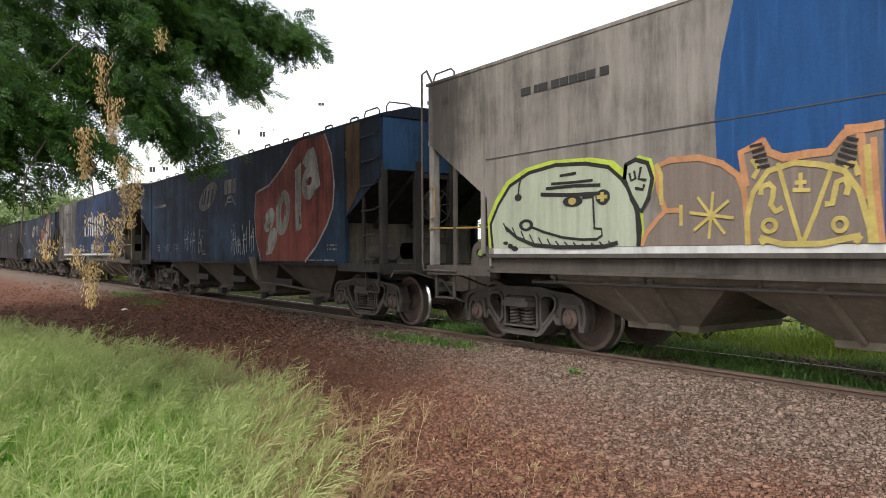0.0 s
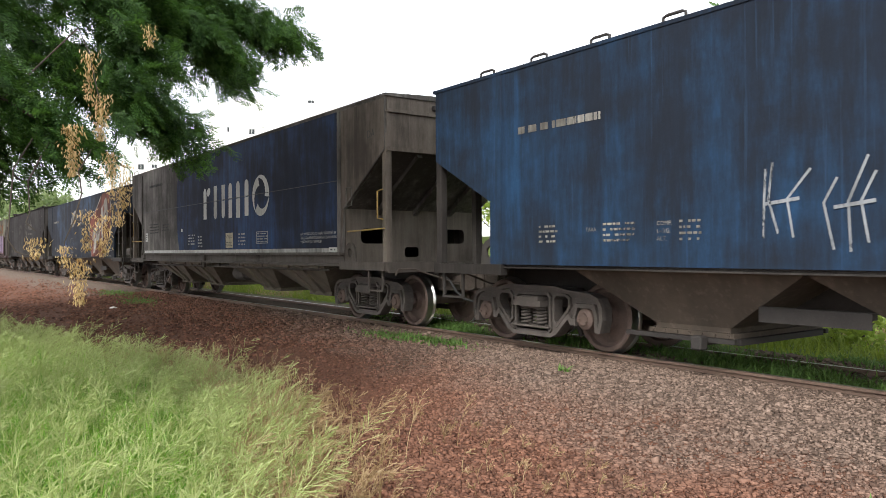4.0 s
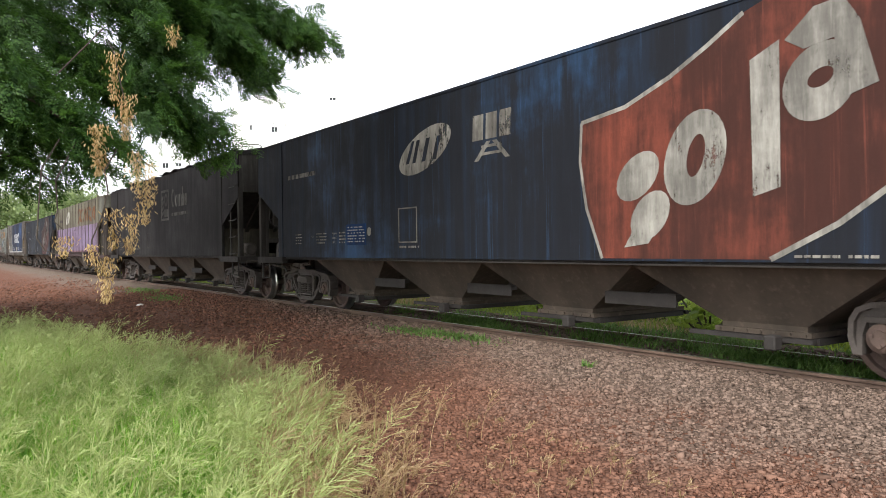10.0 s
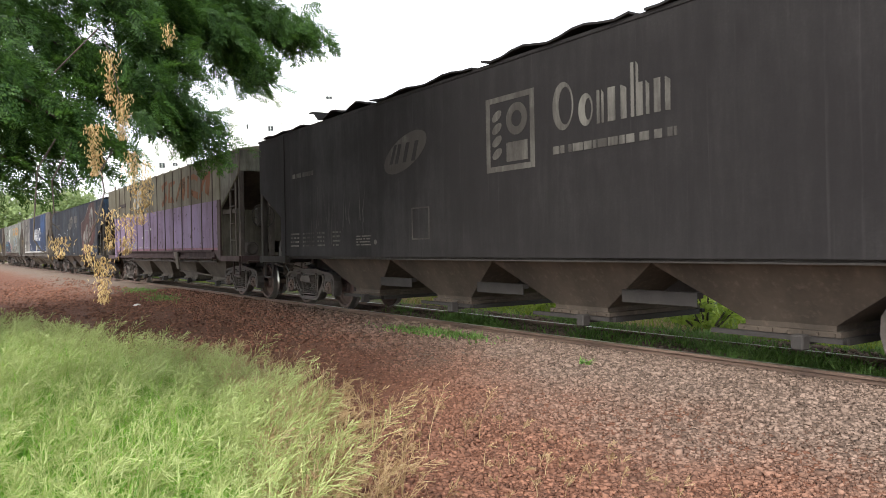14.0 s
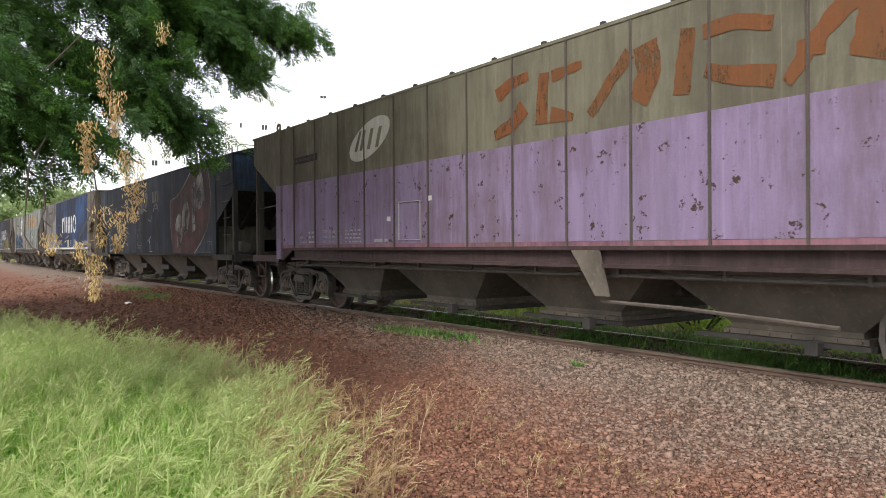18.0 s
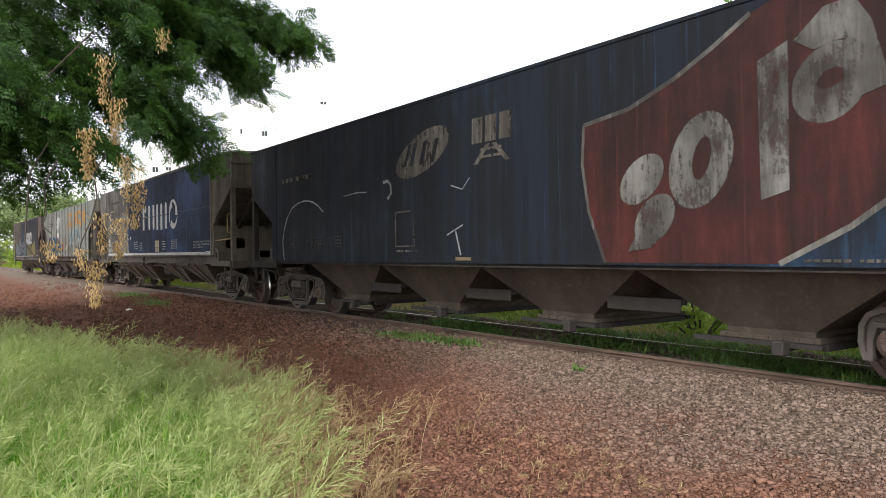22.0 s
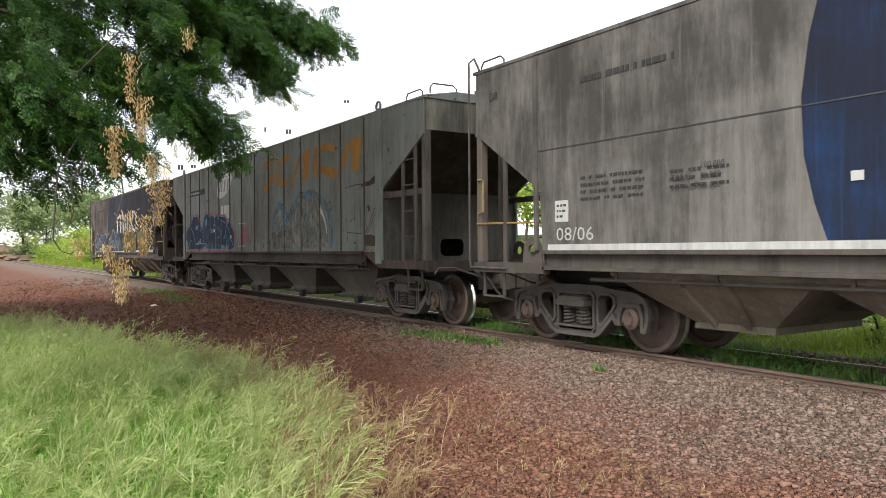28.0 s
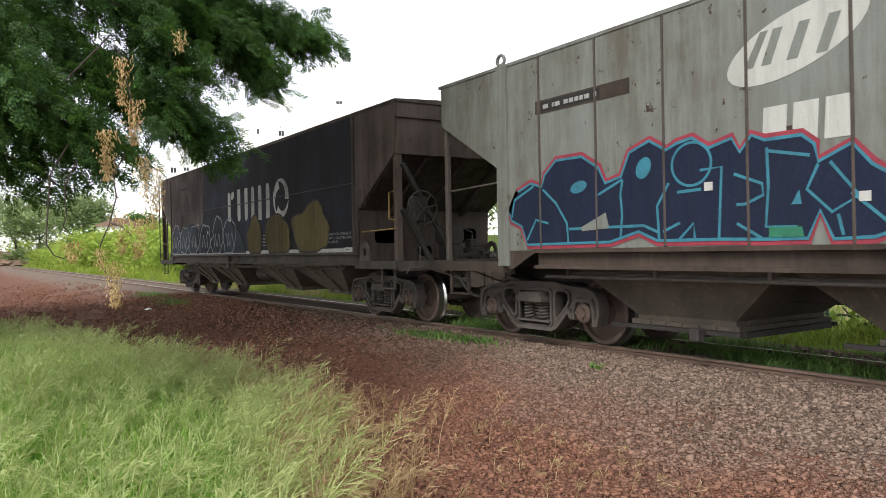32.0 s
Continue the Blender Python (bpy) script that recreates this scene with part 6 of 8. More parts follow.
def shield(wagon, red, edge, pale, seed, large=False):
    """A red curved shield with a cream border and four pale rounded shapes that climb across it."""
    pts = [(2.41, 2.59), (3.05, 2.67), (3.62, 2.87), (4.06, 3.08), (4.44, 3.29), (4.75, 3.38), (5.78, 3.38), (5.97, 2.96), (6.08, 2.47), (5.97, 1.97), (5.70, 1.67), (5.28, 1.38), (4.68, 1.085), (2.70, 1.085), (2.47, 1.64), (2.38, 2.16)]
    if large:
        pts = [(2.37, 2.54), (3.12, 2.65), (3.73, 2.91), (4.13, 3.13), (4.39, 3.30), (4.60, 3.38), (5.70, 3.38), (5.96, 2.99), (6.07, 2.45), (6.01, 2.04), (5.78, 1.74), (5.33, 1.36), (4.86, 1.085), (2.66, 1.085), (2.39, 1.54), (2.32, 2.02)]
    mark(wagon, "shield", pts, red, "worn red shield panel")
    stroke(wagon, "shield_border", pts[:5], 0.045, edge, "", 2)
    stroke(wagon, "shield_border", pts[6:13], 0.05, edge, "", 2)
    stroke(wagon, "shield_border", [pts[13], pts[14], pts[15], pts[0]], 0.04, edge, "", 2)
    d = -0.08 if large else 0.0
    mark(wagon, "pale_blob", oval(3.20 + d, 1.93, 0.27, 0.25, 0.35, 20), pale, "", 2)
    mark(wagon, "pale_blob", oval(3.36 + d, 1.52, 0.24, 0.25, 0.3, 20), pale, "", 3)
    mark(wagon, "pale_wedge", [(3.02 + d, 1.20), (3.34 + d, 1.24), (3.50 + d, 1.45), (3.22 + d, 1.50)], pale, "", 4)
    ring(wagon, "pale_ring", oval(3.90 + d, 2.05, 0.35, 0.45, 0.16), oval(3.92 + d, 2.07, 0.10, 0.20, 0.2), pale, "", 2)
    mark(wagon, "pale_bar", [(4.52 + d, 1.64), (4.78 + d, 1.71), (4.78 + d, 2.97), (4.50 + d, 2.85)], pale, "", 2)
    ring(wagon, "pale_ring", oval(5.13 + d, 2.55, 0.32, 0.32, 0.12), oval(5.14 + d, 2.58, 0.11, 0.08, 0.3), pale, "", 2)
    mark(wagon, "pale_bar", [(5.24 + d, 2.36), (5.60 + d, 2.46), (5.46 + d, 2.98), (5.33 + d, 3.19), (5.09 + d, 3.17), (4.83 + d, 2.95), (5.0 + d, 2.84), (5.26 + d, 2.88)], pale, "", 3)


def brush(wagon, pts, w0, w1, paint, label=""):
    """One stroke of a broad brush along pts, its width going from w0 to w1, with ragged edges."""
    n = len(pts) - 1
    fine = [(pts[i][0] + (pts[i + 1][0] - pts[i][0]) * k / 4, pts[i][1] + (pts[i + 1][1] - pts[i][1]) * k / 4) for i in range(n) for k in range(4)] + [pts[-1]]
    left, right = [], []
    for i, (x, z) in enumerate(fine):
        a, b = fine[max(0, i - 1)], fine[min(len(fine) - 1, i + 1)]
        d = Vector((b[0] - a[0], b[1] - a[1])).normalized()
        w = (w0 + (w1 - w0) * i / (len(fine) - 1)) / 2
        k, q = w * (1 + 0.3 * noise.noise((x * 9, z * 9, 1))), w * (1 + 0.3 * noise.noise((x * 9, z * 9, 5)))
        left.append((x - d.y * k, z + d.x * k))
        right.append((x + d.y * q, z - d.x * q))
    bm, face = bmesh.new(), coat(wagon, 1)
    va, vb = [bm.verts.new((x, face, z)) for x, z in left], [bm.verts.new((x, face, z)) for x, z in right]
    for i in range(len(fine) - 1):
        bm.faces.new((va[i], vb[i], vb[i + 1], va[i + 1]))
    return part("brush_stroke", bm, paint, wagon, label)


def slant_blocks(wagon, x0, paint):
    """Broad orange brush strokes that climb along the side."""
    for pts, w0, w1 in (
        ([(0.70, 3.26), (0.36, 3.22), (0.10, 3.10)], 0.10, 0.20), ([(0.62, 2.90), (0.40, 2.72), (0.05, 2.62)], 0.24, 0.14),
        ([(0.98, 3.24), (0.94, 2.9), (0.92, 2.65)], 0.17, 0.22), ([(1.10, 3.17), (1.58, 3.22)], 0.14, 0.09), ([(1.08, 2.74), (1.45, 2.66)], 0.2, 0.08),
        ([(1.70, 2.64), (2.0, 2.95), (2.26, 3.20)], 0.12, 0.17), ([(2.46, 3.25), (2.52, 2.95), (2.36, 2.68)], 0.34, 0.24),
        ([(2.98, 3.28), (2.93, 2.95), (2.90, 2.66)], 0.17, 0.2), ([(3.14, 3.2), (3.5, 3.22), (3.84, 3.12)], 0.15, 0.13), ([(3.16, 2.84), (3.45, 2.74), (3.86, 2.66)], 0.14, 0.2),
        ([(3.96, 2.58), (4.2, 2.88), (4.50, 3.16)], 0.12, 0.2), ([(4.72, 3.24), (4.72, 2.95), (4.62, 2.66)], 0.40, 0.3), ([(4.05, 2.86), (4.3, 2.84)], 0.12, 0.16),
    ):
        brush(wagon, [(x0 + x, z) for x, z in pts], w0, w1, paint, "faded orange brush stroke")


def squiggle(x, z, w, h, seed, n=22):
    r = random.Random(seed)
    a, b, c = r.uniform(0, 6), r.uniform(1.5, 3.2), r.uniform(2.0, 4.5)
    return [(x + w * i / n + 0.06 * w * math.sin(c * 2.1 * i / n + a), z + h * (0.5 + 0.5 * math.sin(b * 6.283 * i / n + a))) for i in range(n + 1)]


# ---- the train, from the leading wagon back ----
BLUE = (0.016, 0.066, 0.195)
GREY = (0.24, 0.226, 0.206)
WHITE = (0.66, 0.66, 0.63)
DECAL_WHITE = wagon_paint("worn_white_paint", WHITE, 1.3, 0.22, 0.0)
STENCIL_WHITE = wagon_paint("white_stencil_paint", (0.46, 0.46, 0.45), 2.2, 0.3, 0.0)
STENCIL_DARK = plain("dark_stencil_paint", (0.03, 0.03, 0.03), 0.8)
SOOTY_FRAME = wagon_paint("sooty_frame_paint", (0.075, 0.068, 0.063), 8.0, 0.5, 0.08)
SEAM = plain("dark_weld_seam", (0.05, 0.05, 0.055), 0.8)
SOOT = (0.02, 0.018, 0.0175)


def grey_blue_wagon(label, seed, grey, blue, white, grime_grey, grime_blue, end_grey):
    pg = wagon_paint("weathered_grey_paint", grey, seed, grime_grey, 0.05)
    pb = wagon_paint("deep_blue_paint", blue, seed + 0.7, grime_blue, 0.02)
    pw = wagon_paint("dirty_white_paint", white, seed + 1.1, grime_grey * 0.6, 0.0)
    pe = wagon_paint("dusty_grey_end_paint", end_grey, seed + 3.1, 0.36, 0.04)
    ps = wagon_paint("grimy_slope_paint", tuple(c * 0.95 for c in grey), seed + 2.1, 0.5, 0.04)
    w = hopper_wagon("plated", label, pg, pe, wagon_paint("dirty_sill_paint", (0.125, 0.108, 0.095), seed, 0.36), False, pe, pe, ps)
    (xa, za), (xb, zb) = KINDS["plated"]["slope"]
    mark(w, "end_field", [(6.27, 1.29), (xa + 0.01, za + 0.03), (END - 0.03, zb + 0.02), (END - 0.03, 3.58), (6.27, 3.58)], pe, "dusty grey end of the side")
    x1 = 6.12
    edge = [(-2.75, 1.29), (-2.86, 1.6), (-2.95, 2.0), (-2.97, 2.5), (-2.90, 3.0), (-2.74, 3.59)]
    mark(w, "blue_panel", [(x1, 1.29), (x1, 3.59)] + edge[::-1], pb, "deep blue painted middle of the side")
    mark(w, "white_stripe", [(-6.2, 1.215), (x1, 1.215), (x1, 1.285), (-6.2, 1.285)], pw, "dirty white stripe")
    bm = bmesh.new()
    box(bm, 6.20, 6.26, SIDE - 0.025, SIDE + 0.005, 1.22, 3.58)
    part("side_stake", bm, pg, w)
    bm = bmesh.new()
    box(bm, -6.43, -6.37, SIDE - 0.025, SIDE + 0.005, 1.22, 3.55)
    part("side_stake", bm, pg, w)
    for z in (2.42,):
        bm = bmesh.new()
        box(bm, -6.35, 6.2, SIDE - 0.0065, SIDE + 0.002, z, z + 0.012)
        part("weld_seam", bm, SEAM, w)
    return w, pg, pb, pw


def blue_ring_wagon(label, seed, grime_grey, grime_blue, blue=BLUE, grey=GREY, faded=0.2, end_grey=(0.20, 0.17, 0.143)):
    w, pg, pb, pw = grey_blue_wagon(label, seed, grey, blue, WHITE, grime_grey, grime_blue, end_grey)
    ring_logo(w, wagon_paint("worn_white_paint", (0.68, 0.68, 0.66), seed * 2, faded, 0.0), pb)
    for i, words in enumerate(("OU ATRAVÉS DO CAR PULLER", "REALIZADA ATRAVÉS DO ENGATE FERROVIÁRIO", "A MOVIMENTAÇÃO DO VAGÃO SÓ PODERÁ SER")):
        lettering(w, words, 4.70, 1.385 + i * 0.072, 0.068, STENCIL_WHITE, width=(0.86, 1.42, 1.40)[i])
    mark(w, "notice_plate", [(0.76, 1.32), (1.21, 1.32), (1.21, 1.66), (0.76, 1.66)], wagon_paint("yellowed_plate", (0.5, 0.46, 0.34), seed, 0.2, 0.0), "yellowed notice plate")
    bars(w, 0.80, 1.17, 1.36, 1.46, 3, STENCIL_DARK, seed=3, lift=2)
    lettering(w, "ATENÇÃO", 0.80, 1.545, 0.085, STENCIL_DARK, width=0.37)
    bars(w, -1.19, -0.89, 1.36, 1.63, 4, STENCIL_WHITE, seed=5)
    bars(w, 1.56, 1.95, 1.38, 1.64, 4, STENCIL_WHITE, seed=6)
    ring(w, "table_border", [(2.56, 1.40), (3.16, 1.40), (3.16, 1.65), (2.56, 1.65)], [(2.58, 1.415), (3.14, 1.415), (3.14, 1.635), (2.58, 1.635)], STENCIL_WHITE)
    bars(w, 2.60, 3.12, 1.43, 1.62, 4, STENCIL_WHITE, seed=7)
    bars(w, -1.95, -1.45, 1.42, 1.68, 4, STENCIL_WHITE, seed=8)
    mark(w, "plate_holder", [(5.84, 1.225), (6.12, 1.225), (6.12, 1.30), (5.84, 1.30)], DECAL_WHITE, "", 4)
    bars(w, 5.9, 6.06, 1.25, 1.275, 1, STENCIL_DARK, seed=2, lift=6)
    bars(w, -4.36, -3.68, 1.83, 2.02, 3, STENCIL_DARK, seed=10)
    bars(w, -5.63, -4.68, 1.78, 2.06, 4, STENCIL_DARK, seed=11)
    bars(w, -5.62, -4.30, 3.12, 3.20, 1, STENCIL_DARK, seed=12, name="number_bar")
    mark(w, "small_plate", [(-6.06, 1.55), (-5.84, 1.55), (-5.84, 1.80), (-6.06, 1.80)], DECAL_WHITE, "white card plate")
    bars(w, -6.03, -5.87, 1.60, 1.76, 3, STENCIL_DARK, seed=13, lift=2)
    lettering(w, "DA", 7.15, 3.02, 0.17, STENCIL_DARK)
    lettering(w, "DB", -7.35, 3.2, 0.15, STENCIL_DARK)
    mark(w, "small_sticker", [(-2.55, 1.76), (-2.45, 1.76), (-2.45, 1.84), (-2.55, 1.84)], DECAL_WHITE, "", 2)
    return w


def shield_wagon(label, seed, blue, grime, red, pale, faded, clips=False, brake=True):
    p = wagon_paint("worn_blue_paint", blue, seed, grime, 0.07, (0.0135, 0.0130, 0.0140))
    pe = wagon_paint("end_blue_paint", tuple(c * 1.35 + 0.01 for c in blue), seed + 2, grime * 0.85, 0.1)
    rusty = wagon_paint("scuffed_end_paint", (0.27, 0.235, 0.18), seed + 3, 0.55, 0.22)
    w = hopper_wagon("smooth", label, p, pe, SOOTY_FRAME, clips, rusty, SOOTY_FRAME, SOOTY_FRAME, brake)
    shield(w, wagon_paint("worn_red_paint", red, seed + 0.4, grime * 0.75, 0.02), wagon_paint("cream_border_paint", pale, seed + 1, faded, 0.0), wagon_paint("pale_shape_paint", pale, seed + 0.9, faded, 0.0, (0.03, 0.026, 0.024), 0.0, 0.9 - 0.35 * faded), seed, clips)
    light = wagon_paint("pale_badge_paint", (0.5, 0.48, 0.43), seed + 5, faded * 1.25, 0.04, (0.03, 0.026, 0.024), 0.0, 0.95 - 0.4 * faded)
    oval_badge(w, -0.85, 2.66, 0.68, 0.33, light, p)
    block_mark(w, 0.34, 1.20, 2.36, 2.97, light)
    bars(w, 6.35, 6.85, 2.86, 2.99, 1, light, seed=4, name="name_bar")
    bars(w, -5.95, -4.65, 2.62, 2.72, 1, light, seed=5, name="number_bar")
    for i, (a, b) in enumerate(((-5.6, -5.3), (-4.62, -4.2), (-3.66, -3.42))):
        bars(w, a, b, 1.32, 1.52, 4, light, seed=i + 6)
    ring(w, "panel_frame", [(-1.60, 1.30), (-1.06, 1.30), (-1.06, 1.84), (-1.60, 1.84)], [(-1.58, 1.32), (-1.08, 1.32), (-1.08, 1.82), (-1.58, 1.82)], light)
    bars(w, -1.58, -1.0, 1.22, 1.26, 1, light, seed=12)
    bars(w, 5.78, 6.14, 1.29, 1.40, 2, light, seed=14)
    bars(w, 4.9, 6.1, 1.10, 1.13, 1, light, seed=15)
    for i, words in enumerate(("ALT.", "LARG.", "COMP.")):
        lettering(w, words, -3.92, 1.32 + 0.075 * i, 0.06, light)
    lettering(w, "TARA", -4.86, 1.43, 0.06, light)
    return w, p, light




# leading wagon: grey and blue, with spray-painted figures
wagon_0, g0, b0, w0 = grey_blue_wagon("weathered grey and blue hopper wagon with a pale round graffiti head", 1.0, (0.335, 0.305, 0.275), (0.023, 0.09, 0.25), (0.72, 0.72, 0.71), 0.40, 0.22, (0.46, 0.43, 0.39))
SPRAY_PALE = wagon_paint("pale_green_spray", (0.50, 0.55, 0.42), 1.5, 0.12, 0.0)
SPRAY_LIME = plain("lime_spray", (0.40, 0.50, 0.05), 0.8)
SPRAY_BLACK = plain("black_spray", (0.012, 0.012, 0.012), 0.8)
SPRAY_ORANGE = plain("orange_spray", (0.42, 0.20, 0.09), 0.8)
SPRAY_RED = plain("red_spray", (0.45, 0.06, 0.05), 0.8)
SPRAY_YELLOW = plain("yellow_spray", (0.42, 0.33, 0.095), 0.8)
SPRAY_MAUVE = wagon_paint("mauve_spray", (0.25, 0.20, 0.17), 1.9, 0.25, 0.0)
blob = [(-6.21, 1.29), (-6.25, 1.59), (-6.09, 1.83), (-5.87, 2.05), (-5.52, 2.18), (-5.06, 2.23), (-4.59, 2.20), (-4.26, 2.13), (-4.08, 1.99), (-3.95, 1.83), (-3.88, 1.63), (-3.86, 1.29)]
ear = [(-4.04, 1.98), (-4.02, 2.13), (-3.89, 2.17), (-3.74, 2.12), (-3.68, 1.96), (-3.73, 1.77), (-3.82, 1.64), (-3.92, 1.73)]
mark(wagon_0, "graffiti_halo", [(x + (0.07 if x > -5 else -0.07), z + (0.06 if z > 1.4 else 0)) for x, z in blob], SPRAY_LIME, "lime spray halo", 2)
mark(wagon_0, "graffiti_halo", [(x + 0.04 * (1 if x > -4.05 else 0), z + 0.04) for x, z in ear], SPRAY_LIME, "", 2)
mark(wagon_0, "graffiti_blob", blob, SPRAY_PALE, "pale green spray-painted head", 3)
stroke(wagon_0, "graffiti_outline", blob, 0.045, SPRAY_BLACK, "", 4)
mark(wagon_0, "graffiti_blob", ear, SPRAY_PALE, "", 4)
stroke(wagon_0, "graffiti_outline", loop(ear), 0.05, SPRAY_BLACK, "", 5)
stroke(wagon_0, "graffiti_line", [(-4.99, 2.10), (-4.73, 2.11)], 0.03, SPRAY_BLACK, "", 6)
stroke(wagon_0, "graffiti_line", [(-5.13, 2.02), (-4.79, 2.01), (-4.48, 2.01)], 0.03, SPRAY_BLACK, "", 6)
stroke(wagon_0, "graffiti_line", [(-5.22, 1.97), (-4.76, 1.97), (-4.37, 1.95)], 0.035, SPRAY_BLACK, "", 6)
stroke(wagon_0, "graffiti_line", [(-5.31, 1.91), (-4.82, 1.87), (-4.39, 1.86)], 0.045, SPRAY_BLACK, "", 6)
stroke(wagon_0, "graffiti_line", [(-4.64, 1.83), (-4.48, 1.83), (-4.47, 1.66), (-4.46, 1.49), (-4.36, 1.48), (-4.35, 1.41), (-4.43, 1.37), (-4.65, 1.37), (-4.95, 1.40), (-5.26, 1.47), (-5.49, 1.54)], 0.03, SPRAY_BLACK, "", 6)
stroke(wagon_0, "graffiti_line", [(-5.95, 1.54), (-5.73, 1.41), (-5.43, 1.32), (-5.01, 1.29), (-4.59, 1.29), (-4.32, 1.29), (-4.13, 1.33)], 0.045, SPRAY_BLACK, "", 6)
stroke(wagon_0, "graffiti_line", [(-5.64, 2.16), (-5.69, 2.04), (-5.71, 1.90)], 0.025, SPRAY_BLACK, "", 6)
stroke(wagon_0, "graffiti_line", [(-3.97, 2.04), (-3.95, 1.96), (-3.89, 1.98), (-3.91, 2.06)], 0.03, SPRAY_BLACK, "", 6)
stroke(wagon_0, "graffiti_line", [(-3.82, 2.09), (-3.85, 1.97), (-3.75, 1.95)], 0.03, SPRAY_BLACK, "", 6)
stroke(wagon_0, "graffiti_line", [(-3.90, 1.88), (-3.80, 1.86), (-3.78, 1.91)], 0.03, SPRAY_BLACK, "", 6)
stroke(wagon_0, "graffiti_line", [(-3.95, 1.79), (-3.88, 1.69), (-3.84, 1.47), (-3.86, 1.29)], 0.06, SPRAY_BLACK, "", 6)
stroke(wagon_0, "stitch", [(-5.99, 1.60), (-5.91, 1.48)], 0.022, SPRAY_BLACK, "", 6)
stroke(wagon_0, "stitch", [(-5.82, 1.54), (-5.75, 1.43)], 0.022, SPRAY_BLACK, "", 6)
stroke(wagon_0, "stitch", [(-5.66, 1.49), (-5.59, 1.38)], 0.022, SPRAY_BLACK, "", 6)
stroke(wagon_0, "stitch", [(-5.51, 1.45), (-5.43, 1.34)], 0.022, SPRAY_BLACK, "", 6)
stroke(wagon_0, "stitch", [(-5.35, 1.41), (-5.28, 1.31)], 0.022, SPRAY_BLACK, "", 6)
stroke(wagon_0, "stitch", [(-5.20, 1.39), (-5.13, 1.29)], 0.022, SPRAY_BLACK, "", 6)
stroke(wagon_0, "stitch", [(-5.06, 1.36), (-4.99, 1.29)], 0.022, SPRAY_BLACK, "", 6)
stroke(wagon_0, "stitch", [(-4.92, 1.35), (-4.85, 1.29)], 0.022, SPRAY_BLACK, "", 6)
stroke(wagon_0, "stitch", [(-4.78, 1.34), (-4.72, 1.29)], 0.022, SPRAY_BLACK, "", 6)
stroke(wagon_0, "stitch", [(-4.65, 1.32), (-4.58, 1.29)], 0.022, SPRAY_BLACK, "", 6)
stroke(wagon_0, "stitch", [(-4.51, 1.33), (-4.45, 1.29)], 0.022, SPRAY_BLACK, "", 6)
stroke(wagon_0, "stitch", [(-4.39, 1.34), (-4.33, 1.29)], 0.022, SPRAY_BLACK, "", 6)
stroke(wagon_0, "stitch", [(-4.26, 1.35), (-4.21, 1.29)], 0.022, SPRAY_BLACK, "", 6)
mark(wagon_0, "graffiti_eye", oval(-4.79, 1.80, 0.150, 0.060), SPRAY_BLACK, "", 6)
mark(wagon_0, "graffiti_eye", oval(-4.34, 1.82, 0.100, 0.080), SPRAY_BLACK, "", 6)
mark(wagon_0, "eye_spot", oval(-4.79, 1.80, 0.060, 0.040), SPRAY_YELLOW, "", 7)
stroke(wagon_0, "eye_spot", [(-4.42, 1.82), (-4.27, 1.82)], 0.04, SPRAY_YELLOW, "", 7)
stroke(wagon_0, "eye_spot", [(-4.34, 1.87), (-4.34, 1.77)], 0.05, SPRAY_YELLOW, "", 8)
ring(wagon_0, "graffiti_ring", oval(-5.57, 1.56, 0.120, 0.070), oval(-5.57, 1.56, 0.072, 0.042), SPRAY_BLACK, "", 6)
mark(wagon_0, "graffiti_dot", oval(-5.71, 1.90, 0.060, 0.040), SPRAY_BLACK, "", 6)
mark(wagon_0, "graffiti_dot", oval(-5.95, 1.35, 0.040, 0.020), SPRAY_BLACK, "", 6)
mark(wagon_0, "graffiti_dot", oval(-5.86, 1.31, 0.040, 0.030), SPRAY_BLACK, "", 6)
mark(wagon_0, "graffiti_dot", oval(-5.78, 1.28, 0.050, 0.030), SPRAY_BLACK, "", 6)
fill = [(-3.81, 1.29), (-3.76, 1.42), (-3.59, 1.58), (-3.55, 1.63), (-3.61, 1.84), (-3.63, 2.07), (-3.47, 2.13), (-3.13, 2.11), (-2.89, 2.03), (-2.73, 1.91), (-2.66, 1.81), (-2.69, 2.10), (-2.47, 2.18), (-2.43, 2.08), (-2.30, 2.02), (-2.10, 2.03), (-1.91, 2.03), (-1.79, 2.16), (-1.50, 2.17), (-1.50, 1.29)]
mark(wagon_0, "graffiti_fill", fill, SPRAY_MAUVE, "dull mauve spray fill", 1)
stroke(wagon_0, "graffiti_line", [(-3.82, 1.29), (-3.76, 1.42), (-3.59, 1.58), (-3.52, 1.63), (-3.34, 1.63)], 0.05, SPRAY_ORANGE, "", 4)
stroke(wagon_0, "graffiti_line", [(-3.34, 1.68), (-3.34, 1.48)], 0.04, SPRAY_YELLOW, "", 4)
stroke(wagon_0, "graffiti_line", [(-3.53, 1.64), (-3.60, 1.84), (-3.63, 2.07), (-3.46, 2.12), (-3.13, 2.11), (-2.89, 2.03), (-2.73, 1.91), (-2.67, 1.77), (-2.65, 1.57), (-2.63, 1.29)], 0.06, SPRAY_ORANGE, "", 4)
stroke(wagon_0, "graffiti_line", [(-3.57, 1.69), (-3.57, 1.99), (-3.63, 2.10)], 0.05, SPRAY_YELLOW, "", 4)
stroke(wagon_0, "graffiti_line", [(-2.65, 1.80), (-2.70, 2.11), (-2.47, 2.18), (-2.43, 2.08), (-2.30, 2.02), (-2.10, 2.03), (-1.91, 2.03), (-1.79, 2.16), (-1.67, 2.16), (-1.64, 1.88), (-1.62, 1.63)], 0.07, SPRAY_ORANGE, "", 4)
